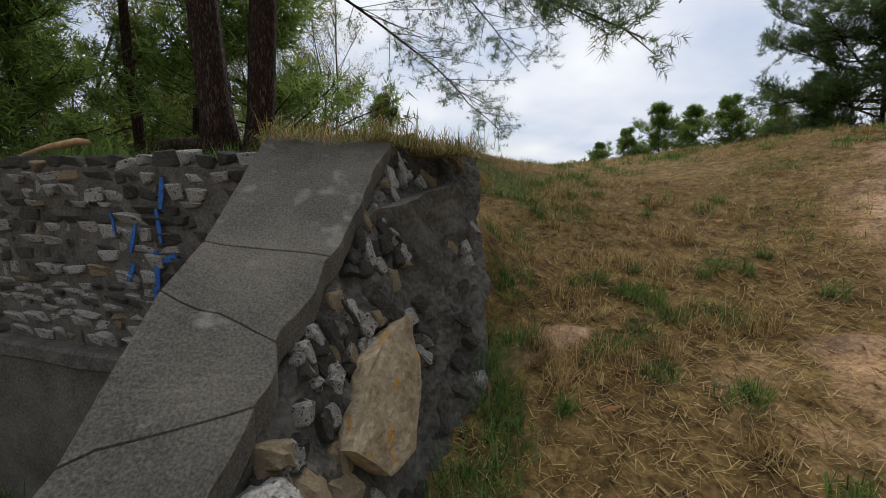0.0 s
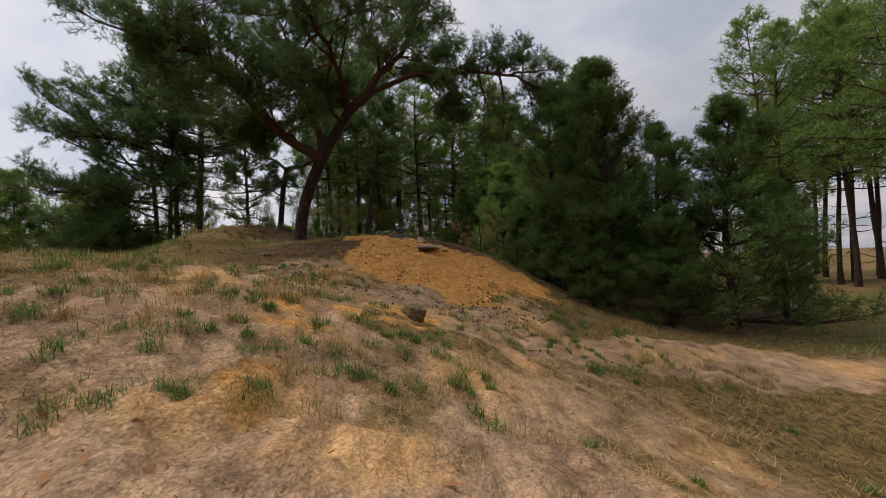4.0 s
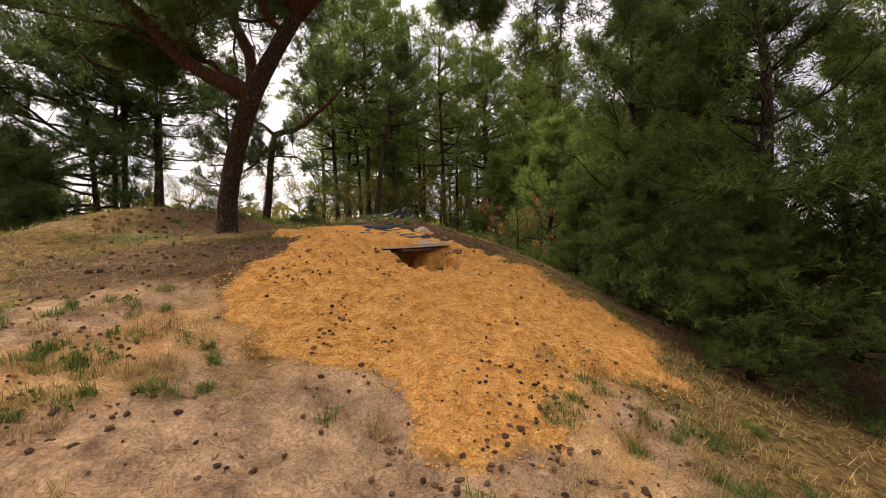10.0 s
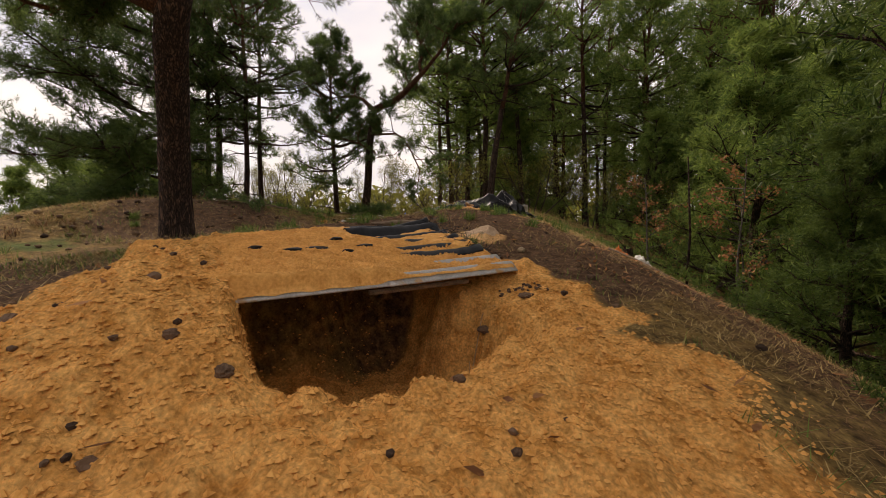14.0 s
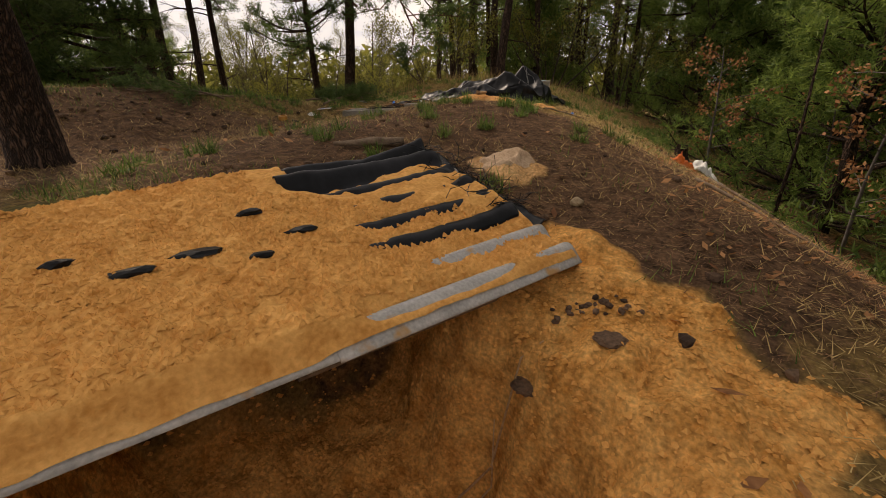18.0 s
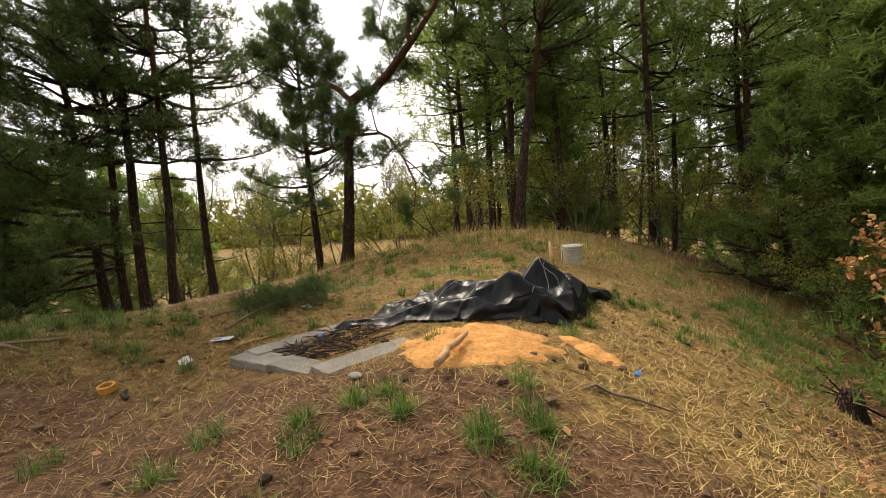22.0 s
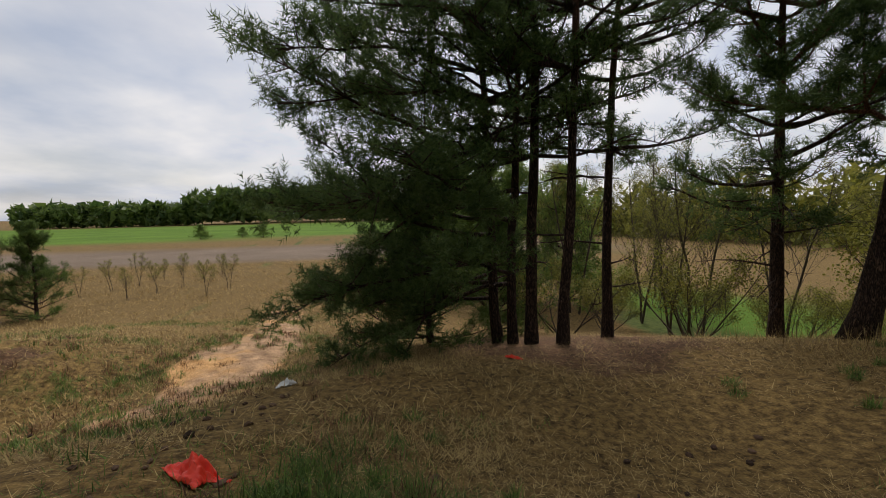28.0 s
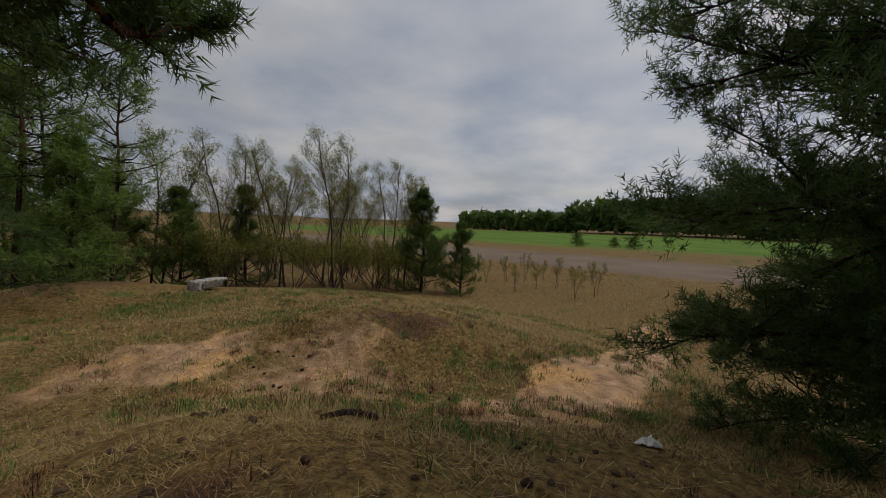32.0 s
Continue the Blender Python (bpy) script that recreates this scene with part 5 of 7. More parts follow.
    bmesh.ops.triangulate(bm, faces=bm.faces[:])
    bmesh.ops.subdivide_edges(bm, edges=bm.edges[:], cuts=3, use_grid_fill=True)
    for v in bm.verts:
        v.co += Vector((noise.noise(v.co * 9), noise.noise(v.co * 11 + Vector((4, 0, 0))) * 0.8, noise.noise(v.co * 9 + Vector((0, 7, 0))))) * 0.016
    bmesh.ops.recalc_face_normals(bm, faces=bm.faces[:])
    top, foot = Vector((-1.47, 0.2, 1.04)), Vector((-1.14, 0.1, 0.67))
    rise, breadth = (top - foot).normalized(), Vector((-0.25, 0.25, -0.08))
    breadth = (breadth - rise * breadth.dot(rise)).normalized()
    face = Matrix((breadth, rise.cross(breadth), rise)).transposed().to_4x4()
    out = flank(0.45, 0.6)[1] * side
    bmesh.ops.transform(bm, matrix=Matrix.Translation((top + foot) / 2 + out * 0.03) @ face @ Matrix.Diagonal((1.1, 1, 0.85, 1)), verts=bm.verts[:])
    part("stone", bm, LIME_BROWN, root, "large ochre stone slab with a rough face")
    for p, s in (((-0.9, -0.15, 0.80), 0.07), ((-0.99, -0.13, 0.87), 0.05), ((-0.84, -0.2, 0.76), 0.045), ((-0.98, -0.06, 0.76), 0.055), ((-1.04, 0.02, 0.7), 0.05)):
        ob = child("stone", flat[3 * rng.randint(8) + (2 if s < 0.06 else 0)], root)
        ob.matrix_basis = pose(*p, rng.uniform(-30, 30), rng.uniform(-30, 30), rng.uniform(0, 90)) @ Matrix.Diagonal((s * 1.9, s * 1.6, s * 1.3, 1))
    return root


wing_wall()


def stone_wall():
    rng = np.random.RandomState(8)
    root = tagged(new("wall_stone"), "rubble limestone wall with blue spray paint", "wall", kind="structure")
    turn = Matrix(((WU.x, WN.x, 0, WALL_A.x), (WU.y, WN.y, 0, WALL_A.y), (0, 0, 1, 0), (0, 0, 0, 1)))

    def slab(name, s0, s1, d0, d1, z0, z1, mat, label):
        bm = bmesh.new()
        block(bm, turn @ Matrix.Translation(((s0 + s1) / 2, (d0 + d1) / 2, (z0 + z1) / 2)), (s1 - s0, d1 - d0, z1 - z0), 0.02)
        bmesh.ops.subdivide_edges(bm, edges=[e for e in bm.edges if e.calc_length() > 0.5], cuts=14, use_grid_fill=True)
        for v in bm.verts:
            v.co += Vector((noise.noise(v.co * 4), noise.noise(v.co * 4 + Vector((9, 0, 0))), noise.noise(v.co * 3 + Vector((0, 9, 0))))) * 0.02
        return part(name, bm, mat, root, label)

    slab("backing", -0.1, 5.4, -0.4, -0.03, 0.4, 1.64, MORTAR, "grey mortar between stones")
    slab("lower_wall", -0.1, 5.4, -0.4, 0.04, -1.3, 0.42, PLASTER, "smooth grey lower wall")
    slab("ledge", -0.1, 5.4, -0.2, 0.07, 0.40, 0.52, MORTAR, "crumbling earthy ledge")
    meshes = []
    for k in range(10):
        bm = bmesh.new()
        block(bm, Matrix.Identity(4), (1, 1, 1), 0.10, 0.24, rng, 1)
        for mat in (LIME, LIME_BROWN, MORTAR):
            me = bpy.data.meshes.new("stone")
            bm.to_mesh(me)
            me.materials.append(mat)
            meshes.append(me)
        bm.free()
    z, n = 0.53, 0
    while z < 1.62:
        h = rng.uniform(0.04, 0.095)
        s = -0.05 + rng.uniform(0, 0.1)
        while s < 4.9:
            w = rng.uniform(0.06, 0.21)
            mat = rng.choice(3, p=[0.55, 0.06, 0.39])
            ob = child("stone", meshes[3 * rng.randint(10) + mat], root)
            zz = z + h / 2 + rng.uniform(-0.02, 0.02)
            ob.matrix_basis = turn @ pose(s + w / 2, -0.076 + rng.uniform(-0.014, 0.012), zz, rng.uniform(-5, 5), rng.uniform(-6, 6), rng.uniform(-5, 5)) @ Matrix.Diagonal((w * rng.uniform(0.8, 0.98), 0.12, h * rng.uniform(0.68, 0.98), 1))
            s += w + rng.uniform(0.008, 0.03)
            n += 1
        z += h + rng.uniform(0.006, 0.02)
    # sprayed strokes
    for s, z, ln, wd, tilt in ((0.62, 1.48, 0.2, 0.05, 80), (0.66, 1.3, 0.22, 0.045, 95), (0.86, 1.22, 0.2, 0.05, 70), (0.70, 1.05, 0.26, 0.05, 88), (0.9, 1.02, 0.14, 0.06, 60), (0.72, 0.82, 0.3, 0.045, 92), (0.6, 1.12, 0.12, 0.07, 20), (1.0, 1.3, 0.16, 0.03, 100), (0.62, 0.9, 0.1, 0.05, 40), (1.12, 0.12, 0.34, 0.14, 75), (1.2, 0.05, 0.2, 0.1, 100), (2.2, 1.15, 0.1, 0.03, 120)):
        ln, wd = ln * 0.85, wd * rng.uniform(0.5, 0.8)
        bm = bmesh.new()
        pts = [bm.verts.new(p) for p in ((-ln / 2, 0, -wd * 0.3), (0, 0, -wd * 0.55), (ln / 2, 0, -wd * 0.35), (ln / 2 * 1.05, 0, wd * 0.3), (0.1 * ln, 0, wd * 0.5), (-ln / 2, 0, wd * 0.4))]
        bm.faces.new(pts)
        ex = bmesh.ops.extrude_face_region(bm, geom=bm.faces[:])
        for v in ex["geom"]:
            if isinstance(v, bmesh.types.BMVert):
                v.co.y += 0.006
        bmesh.ops.recalc_face_normals(bm, faces=bm.faces[:])
        bmesh.ops.transform(bm, matrix=turn @ pose(s, -0.006 if z > 0.5 else 0.052, z, 0, tilt, 0), verts=bm.verts[:])
        part("spray_stroke", bm, BLUE, root, "faded blue spray paint")


stone_wall()


def rod(name, pts, radii, mat, label, category, sides=9, seed=0, group=""):
    rng = np.random.RandomState(seed)
    s = Soup()
    s.add(*tube(np.array(pts, float), radii, sides, True, 0.1, rng))
    return tagged(new(name, s.mesh(name, mat, True)), label, category, group)


def lying(x0, y0, x1, y1, lift, n=6, seed=0, wob=0.02):
    rng = np.random.RandomState(seed)
    t = np.linspace(0, 1, n)
    x, y = x0 + (x1 - x0) * t + rng.normal(0, wob, n), y0 + (y1 - y0) * t + rng.normal(0, wob, n)
    return np.stack([x, y, ground(x, y) + lift], 1)


rod("broken_branch", [(-3.6, -2.0, 1.72), (-3.42, -1.75, 1.77), (-3.25, -1.5, 1.8), (-3.15, -1.4, 1.79)], [0.014, 0.02, 0.024, 0.018], STICK, "broken orange branch lying on the wall top", "branch", seed=2)

# a weathered block at the far edge of the bank
root = tagged(new("concrete_block"), "broken concrete and stone block on the grassy bank", "block")
for k, (dx, dz, sx, sz, mt) in enumerate(((0.0, 0.18, 0.9, 0.22, MORTAR), (-0.1, 0.33, 1.15, 0.1, LIME), (0.46, 0.2, 0.22, 0.36, LIME))):
    bm = bmesh.new()
    block(bm, pose(-11.3 + dx, 2.6 + dx * 0.3, gz(-11.3, 2.6) + dz, 0, 0, 20), (sx, 0.5, sz), 0.03, 0.03, np.random.RandomState(k))
    part(("base", "slab", "pier")[k], bm, mt, root)

# ---- the dug hole: sheet, sand and black plastic ----
E3, V3 = Vector((EU.x, EU.y, 0)), Vector((EV.x, EV.y, 0))


def roof(u, v):
    """Height of the sheet's mid plane."""
    return 2.615 - v * (0.15 + 0.13 * np.clip(u / 2.3, 0, 1.2))


def wave(v):
    return 0.026 * np.cos(v / 0.177 * 2 * np.pi + 2.2)


def sheet_grid(u0, u1, nu, v0, v1, nv, height):
    uu, vv = np.meshgrid(np.linspace(u0, u1, nu), np.linspace(v0, v1, nv), indexing="ij")
    zz = height(uu, vv)
    x, y = EDGE_L.x + uu * EU.x + vv * EV.x, EDGE_L.y + uu * EU.y + vv * EV.y
    i, j = np.meshgrid(np.arange(nu - 1), np.arange(nv - 1), indexing="ij")
    q = np.stack([i * nv + j, (i + 1) * nv + j, (i + 1) * nv + j + 1, i * nv + j + 1], -1).reshape(-1, 4)
    return np.stack([x, y, zz], -1).reshape(-1, 3), q


def shell(name, u0, u1, nu, v0, v1, nv, height, thick, mat, label, category):
    v, q = sheet_grid(u0, u1, nu, v0, v1, nv, height)
    me = raw(name, v, [q], mat, True)
    ob = tagged(new(name, me), label, category)
    so = ob.modifiers.new("thickness", "SOLIDIFY")
    so.thickness, so.offset = thick, -1
    return ob


shell("corrugated_sheet", -0.36, 1.08, 20, -1.35, 0.0, 110, lambda u, v: roof(u, v) + wave(v), 0.009, GREY_SHEET, "grey corrugated fibre-cement roofing sheet buried under sand", "roofing sheet")
shell("corrugated_sheet", 1.02, 2.24, 20, -1.35, 0.015, 110, lambda u, v: roof(u, v) + wave(v) + 0.011 + 0.012 * (u - 1.0), 0.009, GREY_SHEET, "grey corrugated fibre-cement roofing sheet half under sand", "roofing sheet")
root = tagged(new("timber_support"), "rough timber under the front edge of the sheet", "timber")
rod_v = tube(np.array([(EDGE_L + E3 * u + V3 * (-0.06) + Vector((0, 0, -0.065))) for u in np.linspace(0.9, 1.75, 5)]), [0.02] * 5, 6, True)
s = Soup()
s.add(*rod_v)
child("beam", s.mesh("beam", BARK_BRANCH), root)


def tarp_height(u, v):
    base = roof(u, v) + wave(v) * 1.1 + 0.046
    back = smooth_step(-0.95, -1.2, v)
    base = base + back * (0.02 + 0.055 * np.abs(fbm(u * 0.6, v * 2.2, 2.4, 15, 3))) + 0.03 * smooth_step(2.0, 2.2, u) * np.abs(fbm(u, v, 6, 19, 2))
    x, y = EDGE_L.x + u * EU.x + v * EV.x, EDGE_L.y + u * EU.y + v * EV.y
    over = np.maximum(smooth_step(2.2, 2.3, u), smooth_step(-1.25, -1.4, v + 0.1 * (u - 1.8) ** 2))
    return base * (1 - over) + (ground(x, y) + 0.02 + 0.02 * np.abs(fbm(u, v, 8, 12, 2))) * over + 0.006 * fbm(u, v, 9, 17, 2)


PLASTIC = shell("black_plastic_sheet", 1.2, 2.42, 100, -1.46, -0.36, 100, tarp_height, 0.003, TARP, "crumpled black plastic sheet over the corrugations, sand in its furrows", "plastic sheet")
s = Soup()
rng = np.random.RandomState(29)
for k in range(150):
    u, v = rng.uniform(2.12, 2.46), rng.uniform(-1.2, -0.42)
    p = EDGE_L + E3 * u + V3 * v
    z0 = float(tarp_height(np.array(u), np.array(v)))
    line = bend((p.x, p.y, z0 + 0.012), (*rng.normal(0, 1, 2), 0.15), rng.uniform(0.08, 0.26), rng, 5, -0.5, 0.4)
    s.add(*tube(line, np.full(5, 0.0022), 3, False))
tagged(new("frayed_threads", s.mesh("frayed_threads", TARP)), "frayed black threads at the torn end of the plastic", "threads", kind="stuff")


def cover(u, v):
    lvl = 0.09 - 0.05 * smooth_step(1.1, 1.95, u + 0.3 * fbm(u, v, 1.6, 3, 2)) + 0.03 * np.exp(-((u - 0.3) / 0.6) ** 2)
    front = -0.95 + 0.56 * (u - 1.3)
    back = smooth_step(1.26, 1.46, u + 0.1 * fbm(u, v, 3, 2, 2)) * smooth_step(0.06, -0.06, v - front + 0.10 * fbm(u, v, 3, 4, 2))
    lvl = lvl * (1 - back) + (0.064 + 0.012 * fbm(u, v, 5, 44, 3)) * back
    lvl = lvl - 0.30 * smooth_step(-1.02, -1.14, v + 0.05 * fbm(u, v, 5, 14, 2)) * smooth_step(1.26, 1.42, u + 0.06 * fbm(u, v, 4, 47, 2))
    lvl = lvl - 0.045 * smooth_step(0.95, 1.2, u + 0.1 * fbm(u, v, 4, 22, 2)) * smooth_step(1.9, 1.5, u) * smooth_step(-0.16, -0.1, v)
    z = roof(u, v) + lvl + 0.014 * fbm(u, v, 4.0, 6, 3) + 0.016 * np.abs(fbm(u, v, 9, 8, 3))
    x, y = EDGE_L.x + u * EU.x + v * EV.x, EDGE_L.y + u * EU.y + v * EV.y
    rim = np.minimum.reduce([smooth_step(-1.55, -1.35, v), smooth_step(-0.55, -0.3, u), smooth_step(2.3, 2.22, u)])
    g = ground(x, y)
    # thinning out towards the front edge
    lip = smooth_step(-0.055, -0.012, v)
    thin = roof(u, v) + wave(v) + 0.022 + 0.02 * smooth_step(0.95, 1.1, u) + 0.005 * fbm(u, v, 14, 18, 2)
    z = z * (1 - lip) + thin * lip
    return np.where(rim < 1, z * rim + (g - 0.12) * (1 - rim), z)


v, q = sheet_grid(-0.55, 2.3, 240, -1.55, -0.004, 150, cover)
tagged(new("sand_cover", raw("sand_cover", v, [q], ORANGE_SAND, True)), "loose orange sand shovelled over the roofing sheets", "sand")
for k, (u, v, w) in enumerate(((0.55, -0.55, 0.07), (0.75, -0.6, 0.09), (0.95, -0.5, 0.05), (1.15, -0.62, 0.07), (0.35, -0.75, 0.05), (1.0, -0.85, 0.06))):
    p = EDGE_L + E3 * u + V3 * v
    bm = bmesh.new()
    lump(bm, (p.x, p.y, float(cover(np.array(u), np.array(v))) + 0.006), (w, w * 0.45, 0.016), np.random.RandomState(k), 2, 0.2, Matrix.Rotation(1.02, 4, "Z"))
    solo("plastic_scrap", bm, TARP, "fold of black plastic showing through the sand", "plastic", "black plastic showing through the sand")
# turf clods in the spoil
rng = np.random.RandomState(19)
for (x, y, w, h, lb) in ((-0.95, 12.35, 0.05, 0.035, "grey root-bound clod in the sand"), (-0.62, 12.75, 0.035, 0.03, "dark soil clod in the spoil"), (0.05, 12.1, 0.035, 0.025, "grey root-bound clod in the sand")):
    bm = bmesh.new()
    lump(bm, (x, y, gz(x, y) - 0.004), (w, w * 0.8, h), rng, 2, 0.3)
    solo("turf_clod", bm, CLOD, lb, "clod")
for (x, y, w, h, mt, nm, lb) in ((0.62, 14.36, 0.065, 0.03, CLOD, "root_clump", "dark root-bound soil clump in the cut flank"), (0.76, 14.16, 0.05, 0.035, CLOD, "root_clump", "dark root-bound soil clump in the cut flank"), (0.92, 14.42, 0.065, 0.02, CLOD, "root_clump", "dark root-bound soil clump in the cut flank"), (0.12, 12.52, 0.04, 0.03, CLOD, "turf_clod", "grey root-bound clod in the sand"), (-0.14, 12.5, 0.035, 0.025, CLOD, "turf_clod", "grey root-bound clod in the sand"), (0.85, 13.15, 0.03, 0.025, CLOD, "turf_clod", "dark soil clod in the spoil")):
    bm = bmesh.new()
    lump(bm, (x, y, gz(x, y)), (w, w * 0.8, h), rng, 3, 0.16)
    solo(nm, bm, mt, lb, "clod", smooth=False)
for k, (u0, v0, u1, v1) in enumerate(((1.5, -0.1, 1.85, 0.1), (0.35, 0.15, 0.55, 0.35), (1.35, 0.1, 1.75, 0.0), (0.3, -0.2, 0.5, 0.1))):
    a, b = EDGE_L + E3 * u0 + V3 * v0, EDGE_L + E3 * u1 + V3 * v1
    pts = lying(a.x, a.y, b.x, b.y, 0.015, 5, k, 0.015)
    rod("root_twig", pts, [0.006, 0.007, 0.006, 0.005, 0.003], STICK, "thin pale root sticking out of the sand", "root", 5, k, "roots in the hole")


# ---- the camp on the crown of the hill ----
def kerb(x0, y0, x1, y1, width, label, seed):
    rng = np.random.RandomState(seed)
    d = Vector((x1 - x0, y1 - y0, 0))
    a = math.degrees(math.atan2(d.y, d.x))
    cx, cy = (x0 + x1) / 2, (y0 + y1) / 2
    bm = bmesh.new()
    block(bm, Matrix.Identity(4), (d.length, width, 0.16), 0.012, 0.004, rng, 2)
    bmesh.ops.subdivide_edges(bm, edges=[e for e in bm.edges if e.calc_length() > 0.1], cuts=5, use_grid_fill=True)
    for v in bm.verts:
        v.co += Vector(rng.uniform(-0.0025, 0.0025, 3))
    ob = solo("kerb_slab", bm, SLAB, label, "kerb", "kerbs round the fireplace")
    ob.matrix_basis = pose(cx, cy, max(3.135, gz(cx, cy) - 0.01) - 0.045, rng.uniform(-1, 1), rng.uniform(-1, 1), a)
    return ob


kerb(-2.57, 18.06, -2.36, 18.95, 0.22, "weathered grey concrete kerb round the fireplace", 1)
kerb(-2.68, 18.06, -2.18, 18.0, 0.23, "weathered grey concrete kerb with brown stains", 2)
kerb(-2.17, 18.0, -1.66, 17.94, 0.23, "weathered grey concrete kerb with brown stains", 3)
kerb(-1.55, 17.78, -1.30, 18.52, 0.24, "weathered grey concrete kerb beside the sand heap", 4)


def scatter_sticks(name, label, cx, cy, rx, ry, n, ln, r, mat, seed, lift=0.02):
    rng = np.random.RandomState(seed)
    s = Soup()
    for k in range(n):
        a = rng.uniform(0, 6.28)
        q = math.sqrt(rng.uniform(0, 1))
        x, y = cx + rx * q * math.cos(a), cy + ry * q * math.sin(a)
        b, l2 = rng.uniform(0, 6.28), ln * rng.uniform(0.4, 1.2)
        p0 = np.array([x, y, gz(x, y) + lift + rng.uniform(0, 0.05)])
        p1 = p0 + [l2 * math.cos(b), l2 * math.sin(b), rng.uniform(-0.02, 0.04)]
        s.add(*tube(np.array([p0, (p0 + p1) / 2 + rng.normal(0, 0.01, 3), p1]), [r, r, r * 0.7], 4, True))
    return tagged(new(name, s.mesh(name, mat)), label, "sticks", kind="stuff")


scatter_sticks("charred_sticks", "heap of charred sticks and ash in the fireplace", -1.98, 18.42, 0.40, 0.32, 130, 0.17, 0.006, CHAR, 5, 0.0)
scatter_sticks("charred_sticks", "brown half-burnt twigs in the fireplace", -1.95, 18.5, 0.38, 0.32, 60, 0.15, 0.005, LITTER, 6, 0.02)


def heap(name, cx, cy, rx, ry, turn, h, mat, label, category, seed, n=64, rough=0.03):
    rr, aa = np.meshgrid(np.linspace(0, 1, 22), np.linspace(0, 2 * np.pi, n, endpoint=False), indexing="ij")
    wob = 1 + 0.34 * fbm(np.cos(aa) * 1.6 + seed, np.sin(aa) * 1.6, 1.0, seed, 4)
    lx, ly = rr * rx * wob * np.cos(aa), rr * ry * wob * np.sin(aa)
    x, y = cx + lx * math.cos(turn) - ly * math.sin(turn), cy + lx * math.sin(turn) + ly * math.cos(turn)
    z = ground(x, y) + h * (1 - rr**2) ** 0.8 * (0.75 + 0.5 * fbm(x, y, 2.2, seed + 3, 3)) + rough * np.abs(fbm(x, y, 7, seed + 5, 3)) * (1 - rr) ** 0.4 + 0.012 - 0.05 * rr**6
    i, j = np.meshgrid(np.arange(21), np.arange(n), indexing="ij")
    k = (j + 1) % n
    q = np.stack([i * n + j, (i + 1) * n + j, (i + 1) * n + k, i * n + k], -1).reshape(-1, 4)
    return tagged(new(name, raw(name, np.stack([x, y, z], -1).reshape(-1, 3), [q], mat, True)), label, category)


heap("sand_mound", -0.72, 18.5, 0.66, 0.52, 0.4, 0.035, DAMP_SAND, "flattened heap of orange sand beside the black plastic", "sand", 11)
heap("sand_spill", -0.02, 18.95, 0.32, 0.12, -0.5, 0.012, DAMP_SAND, "thin spill of orange sand on the grass", "sand", 12)
heap("mud_heap", -1.2, 21.7, 0.26, 0.18, 0.2, 0.07, CLOD, "small heap of dark crumbly soil on the grass", "soil", 13, rough=0.06)
heap("pale_sand_patch", 0.14, 15.82, 0.2, 0.15, 0.4, 0.02, PALE_SAND, "pale dry sand heap on the pine litter", "sand", 14)


def creases(x, y, seed, count, reach, size):
    """Sharp folds: triangle waves that run in many directions."""
    rng = np.random.RandomState(seed)
    z = 0 * x
    for k in range(count):
        a, f = rng.uniform(0, 3.14), rng.uniform(0.7, 1.6) / size
        q = (x * math.cos(a) + y * math.sin(a)) * f + reach * fbm(x, y, 1.1, seed + 7 * k, 2) + rng.uniform(0, 2)
        z = z + np.abs((q % 2.0) - 1.0) ** 1.3 * rng.uniform(0.5, 1.0)
    return z / count


